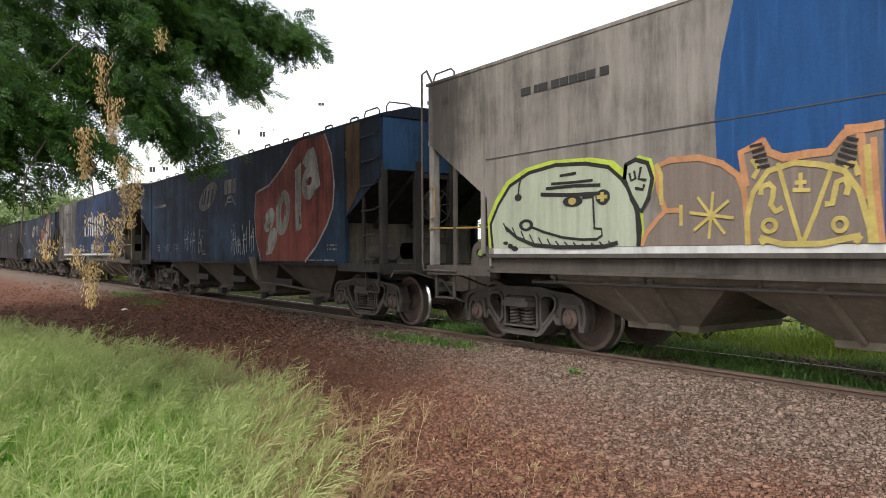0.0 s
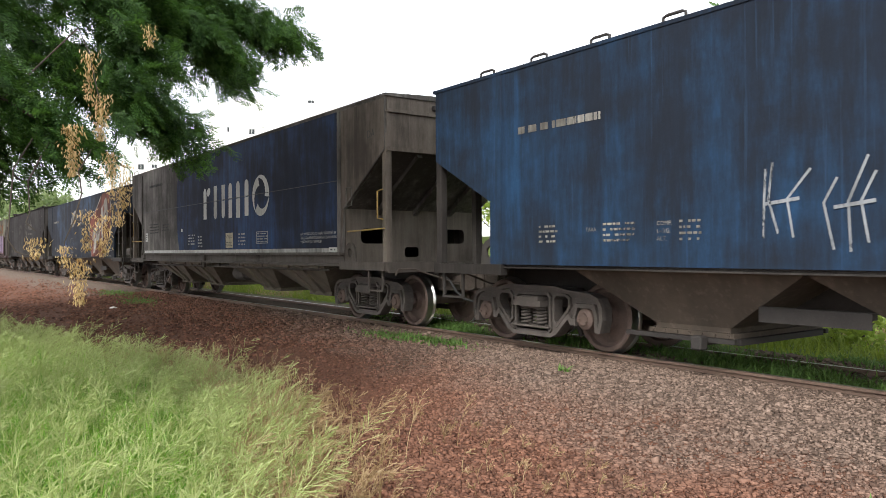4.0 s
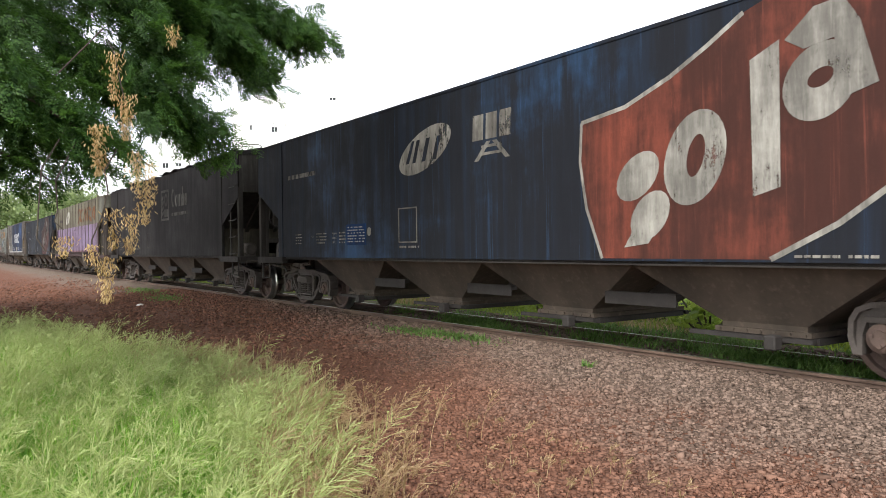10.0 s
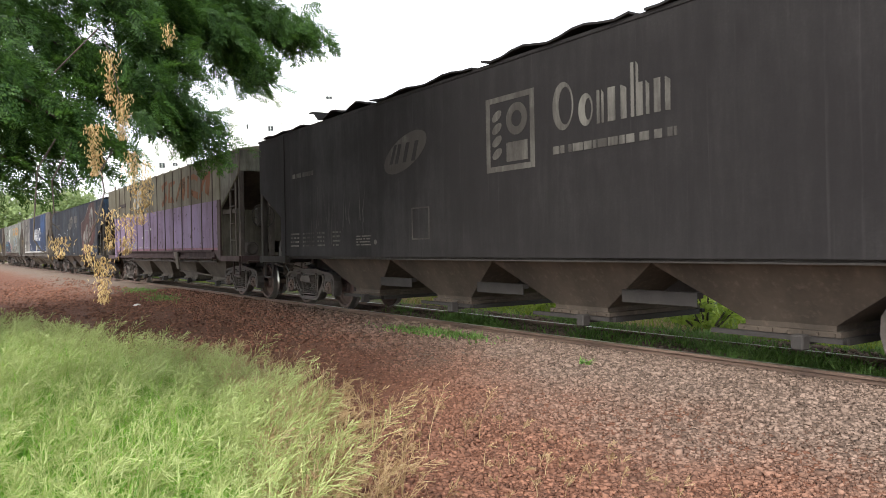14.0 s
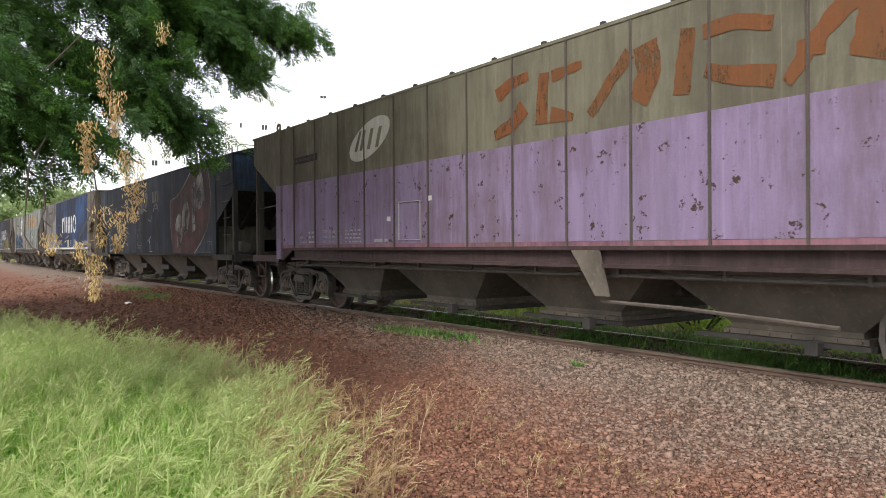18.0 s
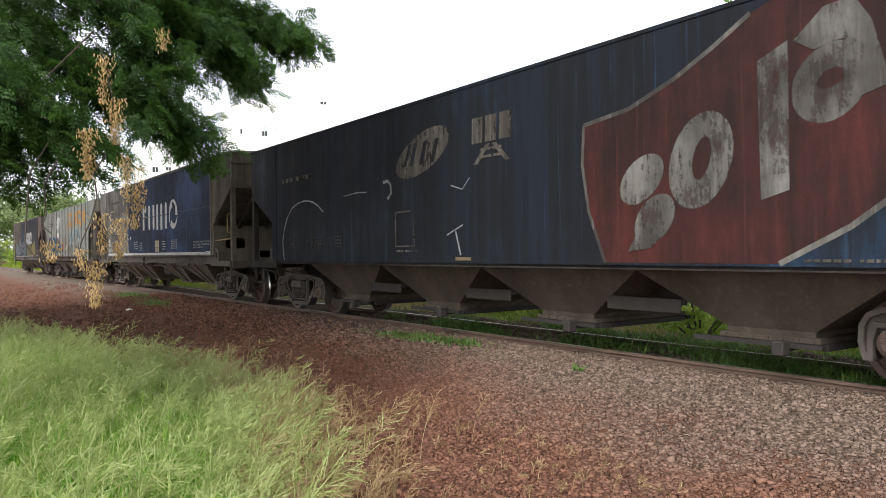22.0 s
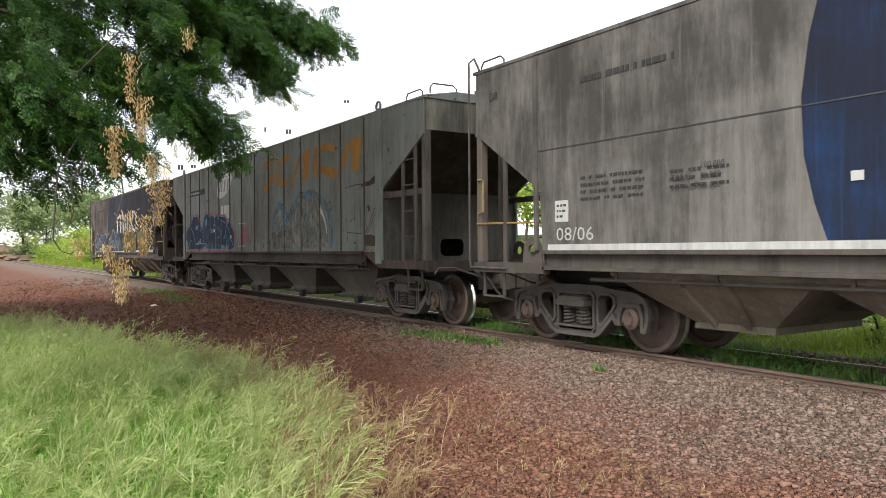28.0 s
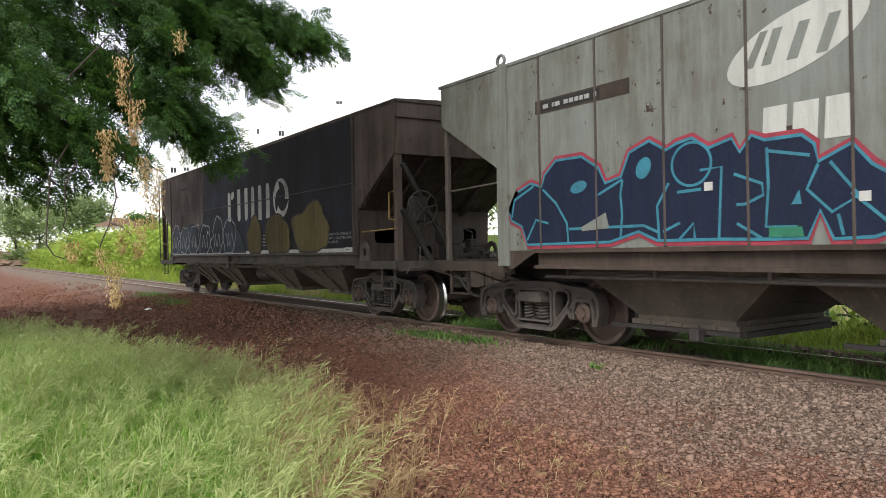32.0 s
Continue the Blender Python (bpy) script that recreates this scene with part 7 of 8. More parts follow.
stroke(wagon_0, "graffiti_line", [(-2.67, 1.84), (-2.72, 2.10), (-2.48, 2.21)], 0.03, SPRAY_RED, "", 3)
stroke(wagon_0, "graffiti_line", [(-1.66, 2.12), (-1.63, 1.88), (-1.61, 1.64)], 0.04, SPRAY_RED, "", 3)
stroke(wagon_0, "graffiti_line", [(-2.64, 1.29), (-2.64, 1.54), (-2.58, 1.75), (-2.44, 1.92), (-2.20, 1.97), (-1.98, 1.93), (-1.79, 1.86), (-1.68, 1.70), (-1.60, 1.40), (-1.59, 1.29)], 0.05, SPRAY_YELLOW, "", 4)
stroke(wagon_0, "graffiti_line", [(-2.35, 1.98), (-2.25, 1.62), (-2.15, 1.29)], 0.04, SPRAY_YELLOW, "", 4)
stroke(wagon_0, "graffiti_line", [(-1.88, 1.93), (-2.03, 1.54), (-2.14, 1.29)], 0.04, SPRAY_YELLOW, "", 4)
stroke(wagon_0, "graffiti_line", [(-2.51, 1.72), (-2.50, 1.79), (-2.43, 1.81), (-2.39, 1.77), (-2.40, 1.69), (-2.42, 1.63), (-2.37, 1.57), (-2.31, 1.60)], 0.05, SPRAY_YELLOW, "", 4)
stroke(wagon_0, "graffiti_line", [(-1.95, 1.61), (-1.89, 1.61), (-1.87, 1.70), (-1.85, 1.78), (-1.79, 1.80), (-1.76, 1.74), (-1.78, 1.67)], 0.05, SPRAY_YELLOW, "", 4)
stroke(wagon_0, "graffiti_line", [(-2.22, 1.74), (-2.07, 1.73)], 0.035, SPRAY_YELLOW, "", 4)
stroke(wagon_0, "graffiti_line", [(-2.15, 1.88), (-2.15, 1.74)], 0.035, SPRAY_YELLOW, "", 4)
stroke(wagon_0, "graffiti_line", [(-2.20, 1.80), (-2.10, 1.80)], 0.035, SPRAY_YELLOW, "", 4)
stroke(wagon_0, "graffiti_line", [(-2.52, 1.35), (-2.31, 1.29), (-1.98, 1.29), (-1.67, 1.35)], 0.05, SPRAY_YELLOW, "", 4)
stroke(wagon_0, "graffiti_line", [(-2.52, 1.35), (-2.48, 1.29)], 0.05, SPRAY_YELLOW, "", 4)
stroke(wagon_0, "graffiti_line", [(-1.67, 1.35), (-1.71, 1.29)], 0.05, SPRAY_YELLOW, "", 4)
stroke(wagon_0, "graffiti_line", [(-1.61, 2.05), (-1.59, 1.70), (-1.55, 1.29)], 0.07, SPRAY_YELLOW, "", 4)
stroke(wagon_0, "graffiti_line", [(-1.57, 2.10), (-1.55, 1.69), (-1.51, 1.29)], 0.05, SPRAY_ORANGE, "", 4)
stroke(wagon_0, "graffiti_line", [(-1.79, 2.19), (-1.62, 2.18), (-1.49, 2.19)], 0.07, SPRAY_ORANGE, "", 4)
stroke(wagon_0, "graffiti_line", [(-2.59, 2.04), (-2.53, 1.95), (-2.58, 1.87)], 0.05, SPRAY_YELLOW, "", 4)
stroke(wagon_0, "graffiti_line", [(-1.79, 1.89), (-1.72, 1.93), (-1.68, 1.82)], 0.05, SPRAY_YELLOW, "", 4)
stroke(wagon_0, "horn_stripe", [(-2.61, 2.15), (-2.49, 2.16)], 0.025, SPRAY_BLACK, "", 5)
stroke(wagon_0, "horn_stripe", [(-1.77, 2.12), (-1.68, 2.09)], 0.025, SPRAY_BLACK, "", 5)
stroke(wagon_0, "horn_stripe", [(-2.59, 2.10), (-2.47, 2.12)], 0.025, SPRAY_BLACK, "", 5)
stroke(wagon_0, "horn_stripe", [(-1.80, 2.08), (-1.69, 2.04)], 0.025, SPRAY_BLACK, "", 5)
stroke(wagon_0, "horn_stripe", [(-2.58, 2.05), (-2.45, 2.07)], 0.025, SPRAY_BLACK, "", 5)
stroke(wagon_0, "horn_stripe", [(-1.82, 2.04), (-1.69, 1.99)], 0.025, SPRAY_BLACK, "", 5)
stroke(wagon_0, "horn_stripe", [(-2.56, 2.01), (-2.44, 2.02)], 0.025, SPRAY_BLACK, "", 5)
stroke(wagon_0, "horn_stripe", [(-1.84, 2.00), (-1.70, 1.94)], 0.025, SPRAY_BLACK, "", 5)
stroke(wagon_0, "horn_stripe", [(-2.54, 1.96), (-2.42, 1.97)], 0.025, SPRAY_BLACK, "", 5)
stroke(wagon_0, "horn_stripe", [(-1.86, 1.95), (-1.71, 1.89)], 0.025, SPRAY_BLACK, "", 5)
ring(wagon_0, "graffiti_ring", oval(-2.43, 1.45, 0.080, 0.070), oval(-2.43, 1.45, 0.040, 0.035), SPRAY_YELLOW, "", 5)
ring(wagon_0, "graffiti_ring", oval(-1.83, 1.44, 0.070, 0.070), oval(-1.83, 1.44, 0.035, 0.035), SPRAY_YELLOW, "", 5)
stroke(wagon_0, "star_line", [(-3.24, 1.60), (-2.77, 1.53)], 0.03, SPRAY_YELLOW, "", 5)
stroke(wagon_0, "star_line", [(-3.15, 1.74), (-2.86, 1.39)], 0.03, SPRAY_YELLOW, "", 5)
stroke(wagon_0, "star_line", [(-2.98, 1.78), (-3.03, 1.35)], 0.03, SPRAY_YELLOW, "", 5)
stroke(wagon_0, "star_line", [(-2.82, 1.69), (-3.19, 1.43)], 0.03, SPRAY_YELLOW, "", 5)
bars(wagon_0, -5.65, -4.25, 3.12, 3.23, 1, STENCIL_DARK, seed=2, name="number_bar")
lettering(wagon_0, "EA", -7.3, 3.28, 0.13, STENCIL_DARK)

wagon_1, p1, light1 = shield_wagon("blue hopper wagon with a worn red shield and white scribbles", 2.0, (0.024, 0.073, 0.16), 0.64, (0.33, 0.08, 0.06), (0.50, 0.49, 0.45), 0.45, True)
SCRIBBLE = wagon_paint("thin_white_spray", (0.42, 0.45, 0.48), 4.1, 0.4, 0.0, (0.05, 0.05, 0.05), 0.0, 0.7)
for i, (x, w, z, h) in enumerate(((-2.8, 0.4, 1.3, 0.7), (-2.2, 0.4, 1.2, 0.8), (-1.6, 0.35, 1.2, 0.7), (0.85, 0.35, 1.18, 0.8), (1.25, 0.3, 1.2, 0.5), (1.6, 0.35, 1.2, 0.75), (2.05, 0.3, 1.25, 0.75))):
    r = random.Random(i + 3)
    for k in range(3):
        a = x + w * k / 3
        stroke(wagon_1, "scribble", [(a, z + r.uniform(0, 0.1)), (a + r.uniform(-0.1, 0.1), z + h * 0.5), (a + r.uniform(-0.05, 0.15), z + h * r.uniform(0.7, 1.0))], 0.022 if i < 3 else 0.036, SCRIBBLE, "", 2)
    stroke(wagon_1, "scribble", [(x, z + h * 0.45), (x + w * 0.8, z + h * 0.5)], 0.03, SCRIBBLE, "", 2)
mark(wagon_1, "rust_streak", [(6.55, 1.9), (6.75, 2.05), (6.98, 2.3), (7.0, 3.4), (6.5, 3.4), (6.55, 2.6)], wagon_paint("orange_brown_stain", (0.17, 0.10, 0.05), 7.2, 0.4, 0.1), "orange-brown streak of spilled cargo")

wagon_2 = blue_ring_wagon("blue and grey hopper wagon with a white ring logo", 3.3, 0.60, 0.62, BLUE, (0.26, 0.243, 0.222))
wagon_3, p3, light3 = shield_wagon("sooty blue hopper wagon with a faded red shield", 5.1, (0.04, 0.105, 0.225), 0.82, (0.34, 0.09, 0.058), (0.60, 0.58, 0.52), 0.40)
TABLE_BLUE = wagon_paint("table_blue_paint", (0.015, 0.055, 0.17), 6.0, 0.2, 0.0)
mark(wagon_3, "data_table", [(-3.37, 1.28), (-2.66, 1.28), (-2.66, 1.64), (-3.37, 1.64)], TABLE_BLUE, "blue data table", 2)
bars(wagon_3, -3.32, -2.95, 1.33, 1.60, 6, STENCIL_WHITE, seed=3, lift=3)
bars(wagon_3, -2.90, -2.70, 1.33, 1.60, 6, STENCIL_WHITE, seed=5, lift=3)
mark(wagon_3, "paint_dot", oval(-2.55, 1.5, 0.06, 0.07), light3, "", 2)

black4 = wagon_paint("sooty_black_paint", (0.034, 0.031, 0.031), 8.3, 0.55, 0.05, (0.015, 0.0135, 0.014))
end4 = wagon_paint("sooty_grey_end_paint", (0.14, 0.13, 0.12), 8.9, 0.5, 0.08)
wagon_4 = hopper_wagon("tall", "soot-black hopper wagon with a pale square emblem", black4, end4, SOOTY_FRAME, False, wagon_paint("scuffed_end_paint", (0.26, 0.23, 0.175), 8.1, 0.55, 0.2), SOOTY_FRAME, SOOTY_FRAME)
pale4 = wagon_paint("faded_cream_paint", (0.20, 0.19, 0.17), 8.8, 0.55, 0.0)
oval_badge(wagon_4, -1.6, 2.65, 0.60, 0.29, pale4, black4)
ring(wagon_4, "square_emblem", [(0.44, 2.15), (1.38, 2.15), (1.38, 3.10), (0.44, 3.10)], [(0.52, 2.22), (1.30, 2.22), (1.30, 3.03), (0.52, 3.03)], pale4, "pale square emblem")
for k in range(4):
    mark(wagon_4, "emblem_leaf", oval(0.66, 2.38 + 0.16 * k, 0.09, 0.07, 0.5, 12), pale4)
ring(wagon_4, "emblem_ring", oval(1.05, 2.78, 0.2, 0.2), oval(1.05, 2.78, 0.1, 0.1), pale4)
mark(wagon_4, "emblem_block", [(0.85, 2.26), (1.25, 2.26), (1.25, 2.5), (0.85, 2.5)], pale4)
for k, (x, w, h) in enumerate(((1.7, 0.34, 0.55), (2.12, 0.22, 0.36), (2.40, 0.1, 0.36), (2.56, 0.26, 0.36), (2.88, 0.1, 0.56), (2.98, 0.14, 0.34), (3.18, 0.2, 0.34))):
    if k in (0, 1):
        ring(wagon_4, "pale_ring", oval(x + w / 2, 2.52 + h / 2, w / 2, h / 2), oval(x + w / 2 + 0.04, 2.52 + h / 2, w / 2 - 0.06, h / 2 - 0.06), pale4)
    else:
        mark(wagon_4, "pale_bar", [(x, 2.52), (x + w * 0.4, 2.52), (x + w * 0.4, 2.52 + h), (x, 2.52 + h)], pale4)
        mark(wagon_4, "pale_bar", [(x + w * 0.7, 2.52), (x + w, 2.52), (x + w, 2.48 + h), (x + w * 0.7, 2.52 + h)], pale4)
bars(wagon_4, 1.7, 3.45, 2.26, 2.37, 1, pale4, seed=9, name="name_bar")
bars(wagon_4, -5.88, -4.89, 2.60, 2.70, 1, pale4, seed=2, name="number_bar")
for i, (a, b) in enumerate(((-6.0, -5.6), (-5.4, -4.9), (-4.75, -4.45), (-4.1, -3.8))):
    bars(wagon_4, a, b, 1.25, 1.52, 4, pale4, seed=i + 16)
bars(wagon_4, -3.2, -2.68, 1.25, 1.42, 4, pale4, seed=22)
mark(wagon_4, "paint_dot", oval(-2.55, 1.3, 0.04, 0.04), pale4)
ring(wagon_4, "panel_frame", [(-1.42, 1.32), (-0.94, 1.32), (-0.94, 1.80), (-1.42, 1.80)], [(-1.40, 1.34), (-0.96, 1.34), (-0.96, 1.78), (-1.40, 1.78)], pale4)
black_scuff = wagon_paint("grey_scuff", (0.085, 0.078, 0.075), 8.7, 0.5, 0.0)
rub = random.Random(5)
for i in range(26):
    x, z = rub.uniform(-5.0, -2.9), rub.uniform(1.2, 1.7)
    brush(wagon_4, [(x, z), (x + rub.uniform(-0.04, 0.04), z + 0.2), (x + rub.uniform(-0.08, 0.08), z + rub.uniform(0.3, 0.75))], rub.uniform(0.01, 0.045), 0.008, black_scuff, "")
# loose, buckled roof sheets
for i, (x0, x1, lift) in enumerate(((-7.3, -5.2, 0.03), (-4.95, -2.7, 0.10), (-2.6, 0.2, 0.05), (0.4, 2.9, 0.07), (3.1, 5.4, 0.04), (5.6, 7.4, 0.06))):
    bm = bmesh.new()
    n = 12
    top = [(x0 + (x1 - x0) * k / n, 3.57 + lift * (0.6 + 0.5 * math.sin(k * 1.3 + i)) + (0.10 if i == 1 and k < 2 else 0)) for k in range(n + 1)]
    prism(bm, top + [(x, z - 0.025) for x, z in top[::-1]], -HALF - 0.06, -0.75)
    bmesh.ops.recalc_face_normals(bm, faces=bm.faces[:])
    part("roof_sheet", bm, black4, wagon_4, "buckled dark roof sheet")

olive = wagon_paint("faded_olive_paint", (0.205, 0.192, 0.137), 9.4, 0.42, 0.17, (0.06, 0.052, 0.04))
purple = wagon_paint("faded_purple_paint", (0.27, 0.205, 0.33), 9.9, 0.32, 0.12, (0.09, 0.062, 0.06), 0.22)
end5 = wagon_paint("pale_olive_end_paint", (0.225, 0.222, 0.182), 9.1, 0.42, 0.3)
brown5 = wagon_paint("brown_sill_paint", (0.085, 0.055, 0.055), 9.2, 0.35, 0.1)
wagon_5 = hopper_wagon("ribbed", "ribbed hopper wagon painted olive above and purple below", olive, end5, brown5, False, wagon_paint("scuffed_pale_paint", (0.17, 0.155, 0.125), 9.3, 0.45, 0.16), wagon_paint("rusty_post_paint", (0.13, 0.11, 0.10), 9.5, 0.4, 0.2), wagon_paint("brown_slope_paint", (0.10, 0.075, 0.065), 9.6, 0.5, 0.1), True, (-0.62, 0.35, 0.75), True)


def ribbed_band(w, z0, z1, paint, lo, hi, name, label):
    """A painted band that also covers the ribs: one field between every two of them."""
    xs = [lo] + [-5.53 + i * 0.936 for i in range(13) if lo < -5.53 + i * 0.936 < hi] + [hi]
    for a, b in zip(xs, xs[1:]):
        mark(w, name, [(a + 0.008, z0), (b - 0.008, z0), (b - 0.008, z1), (a + 0.008, z1)], paint, label)
        if b < hi:
            bm = bmesh.new()
            box(bm, b - 0.0125, b + 0.0125, -HALF - 0.044, -HALF - 0.015, z0, z1)
            part("seam_rib", bm, SEAM_RUST, w)


ribbed_band(wagon_5, 1.27, 2.46, purple, -6.12, 6.12, "purple_field", "chipped purple field")
ribbed_band(wagon_5, 1.20, 1.265, wagon_paint("pink_stripe_paint", (0.30, 0.15, 0.19), 9.6, 0.3, 0.1), -6.12, 6.12, "pink_stripe", "dull pink stripe")
for s in (1,):
    mark(wagon_5, "end_field", [(s * 6.14, 1.22), (s * 6.27, 1.3), (s * 6.29, 2.24), (s * 7.64, 3.03), (s * 7.64, 3.53), (s * 6.14, 3.53)], end5, "pale rust-spotted end of the side", 1)
for e in (-1, 1):
    bm = bmesh.new()
    box(bm, e * 6.245 - 0.108, e * 6.245 + 0.108, -HALF - 0.058, -HALF - 0.02, 0.99, 2.46)
    part("post_paint", bm, purple if e < 0 else brown5, wagon_5, "worn paint on the lower half of the post")
orange5 = wagon_paint("rusty_orange_paint", (0.20, 0.075, 0.03), 9.7, 0.36, 0.0, (0.10, 0.06, 0.03), 0.0, 0.75)
slant_blocks(wagon_5, 0.62, orange5)
white5 = wagon_paint("dirty_white_badge_paint", (0.55, 0.54, 0.48), 9.8, 0.16, 0.06)
oval_badge(wagon_5, -2.57, 2.97, 0.64, 0.32, white5, olive)
mark(wagon_5, "number_plate_patch", [(-5.45, 2.82), (-4.50, 2.82), (-4.50, 2.95), (-5.45, 2.95)], brown5, "brown painted number patch", 3)
bars(wagon_5, -5.4, -4.55, 2.86, 2.91, 1, STENCIL_DARK, seed=2, name="number_bar", lift=5)
for i, (a, b) in enumerate(((-4.86, -4.6), (-4.0, -3.78), (-3.4, -2.85), (-2.4, -2.0))):
    bars(wagon_5, a, b, 1.30, 1.52 if i < 3 else 1.36, 3 if i < 2 else 4 if i == 2 else 1, STENCIL_WHITE, seed=i + 30, lift=3)
for i, words in enumerate(("LOTAÇÃO", "TARA")):
    lettering(wagon_5, words, -5.27, 1.30 + 0.09 * i, 0.07, STENCIL_WHITE)
for i, words in enumerate(("ALT.", "LARG.", "COMP.")):
    lettering(wagon_5, words, -4.27, 1.30 + 0.09 * i, 0.07, STENCIL_WHITE)
ring(wagon_5, "panel_frame", [(-1.66, 1.32), (-1.06, 1.32), (-1.06, 1.90), (-1.66, 1.90)], [(-1.65, 1.33), (-1.07, 1.33), (-1.07, 1.89), (-1.65, 1.89)], STENCIL_WHITE, "", 4)
for x, z in ((-0.85, 1.88), (-2.0, 1.62)):
    mark(wagon_5, "small_sticker", [(x, z), (x + 0.09, z), (x + 0.09, z + 0.07), (x, z + 0.07)], DECAL_WHITE, "", 3)

wagon_6, p6, light6 = shield_wagon("soot-blackened blue hopper wagon with a dim red shield", 11.3, (0.036, 0.092, 0.185), 0.88, (0.125, 0.035, 0.031), (0.33, 0.32, 0.30), 0.62, False, False)
stroke(wagon_6, "white_arc", [(-5.87, 1.09), (-5.93, 1.28), (-5.94, 1.47), (-5.86, 1.70), (-5.73, 1.90), (-5.48, 2.10), (-5.20, 2.18), (-4.93, 2.21), (-4.70, 2.20), (-4.50, 2.16), (-4.28, 2.08), (-4.09, 1.96)], 0.03, SCRIBBLE, "thin white sprayed arc", 2)
stroke(wagon_6, "white_arc", [(-3.29, 2.19), (-2.80, 2.22), (-2.44, 2.20)], 0.02, SCRIBBLE, "", 2)
stroke(wagon_6, "white_arc", [(-1.95, 2.32), (-1.80, 2.33), (-1.72, 2.27), (-1.70, 2.14), (-1.81, 2.05)], 0.05, SCRIBBLE, "", 2)
stroke(wagon_6, "white_arc", [(-0.22, 1.45), (-0.02, 1.52), (0.16, 1.58)], 0.02, SCRIBBLE, "", 2)
stroke(wagon_6, "white_arc", [(-0.01, 1.50), (0.04, 1.35), (0.10, 1.17)], 0.032, SCRIBBLE, "", 2)
stroke(wagon_6, "white_arc", [(-0.11, 2.13), (0.15, 2.06), (0.32, 2.20)], 0.016, SCRIBBLE, "", 2)
mark(wagon_6, "tan_smear", [(-0.02, 1.10), (0.32, 1.10), (0.32, 1.14), (-0.02, 1.145)], wagon_paint("tan_smear", (0.30, 0.24, 0.15), 4.4, 0.4, 0.0), "tan smear of paint", 2)

wagon_7 = blue_ring_wagon("blue and grey hopper wagon with white ring logo and chalked date", 13.1, 0.48, 0.62)
for i, words in enumerate(("LOTAÇÃO", "TARA")):
    lettering(wagon_7, words, -4.34, 1.80 + 0.10 * i, 0.085, STENCIL_DARK)
for i, words in enumerate(("79.000", "22.000", "100.000")):
    lettering(wagon_7, words, -3.99, 1.80 + 0.10 * i, 0.085, STENCIL_DARK)
lettering(wagon_7, "08/06", -6.04, 1.33, 0.22, DECAL_WHITE, "chalked_date", 0.62)

green8 = wagon_paint("faded_green_paint", (0.245, 0.265, 0.243), 15.2, 0.36, 0.2, (0.075, 0.06, 0.045), 0.12)
end8 = wagon_paint("dusty_green_end_paint", (0.29, 0.275, 0.225), 15.7, 0.45, 0.14)
brown8 = wagon_paint("brown_sill_paint", (0.10, 0.075, 0.062), 15.3, 0.4, 0.12)
wagon_8 = hopper_wagon("ribbed", "ribbed pale green hopper wagon with dark and blue graffiti", green8, end8, brown8, False, wagon_paint("scuffed_pale_paint", (0.20, 0.185, 0.16), 15.1, 0.5, 0.16), wagon_paint("rusty_post_paint", (0.14, 0.12, 0.105), 15.5, 0.4, 0.2), wagon_paint("brown_slope_paint", (0.11, 0.08, 0.065), 15.6, 0.45, 0.1), False, (0.1,))
orange8 = wagon_paint("faded_orange_paint", (0.42, 0.20, 0.035), 15.9, 0.22, 0.0, (0.16, 0.12, 0.06), 0.0, 0.85)
slant_blocks(wagon_8, 0.68, orange8)
white8 = wagon_paint("chalky_white_paint", (0.60, 0.61, 0.57), 15.5, 0.12, 0.05)
oval_badge(wagon_8, -2.28, 2.94, 0.62, 0.30, white8, green8)
block_mark(wagon_8, -2.60, -1.76, 2.08, 2.42, white8, False)
mark(wagon_8, "number_plate_patch", [(-5.60, 2.84), (-4.10, 2.84), (-4.10, 3.0), (-5.60, 3.0)], brown8, "brown painted number patch", 2)
mark(wagon_8, "number_plate_patch", [(-5.5, 2.86), (-4.52, 2.86), (-4.52, 2.98), (-5.5, 2.98)], SPRAY_BLACK, "black number patch", 3)
bars(wagon_8, -5.45, -4.57, 2.89, 2.95, 1, STENCIL_WHITE, seed=2, name="number_bar", lift=5)
NAVY = wagon_paint("navy_spray", (0.018, 0.026, 0.055), 15.0, 0.1, 0.0)
CYAN = plain("cyan_spray", (0.03, 0.175, 0.245), 0.75)
CRIMSON = plain("crimson_spray", (0.26, 0.03, 0.05), 0.75)
top = [(-6.12, 1.68), (-5.95, 1.93), (-5.70, 2.02), (-5.50, 1.96), (-5.44, 2.10), (-5.24, 2.25), (-4.82, 2.25), (-4.56, 2.10), (-4.46, 1.92), (-4.23, 1.97), (-4.11, 2.21), (-3.84, 2.30), (-3.63, 2.18), (-3.50, 2.23), (-3.32, 2.26),
       (-3.13, 2.14), (-2.88, 2.20), (-2.80, 2.06), (-2.68, 2.20), (-2.55, 2.14), (-2.21, 2.14), (-2.10, 2.05), (-2.07, 1.90), (-1.79, 2.02), (-1.64, 1.84), (-1.46, 1.72)]
foot = [(-1.42, 1.34), (-1.62, 1.27), (-1.95, 1.26), (-2.06, 1.50), (-2.17, 1.27), (-2.58, 1.27), (-3.0, 1.28), (-3.75, 1.28), (-4.0, 1.38), (-4.4, 1.28), (-5.78, 1.27), (-5.88, 1.50), (-6.08, 1.58)]
mass = top + foot
stroke(wagon_8, "graffiti_outline", loop(mass), 0.11, CRIMSON, "crimson spray outline", 2)
mark(wagon_8, "graffiti_shape", mass, NAVY, "navy spray-painted shapes with cyan edges", 4)
stroke(wagon_8, "graffiti_edge", loop(mass), 0.03, CYAN, "", 5)
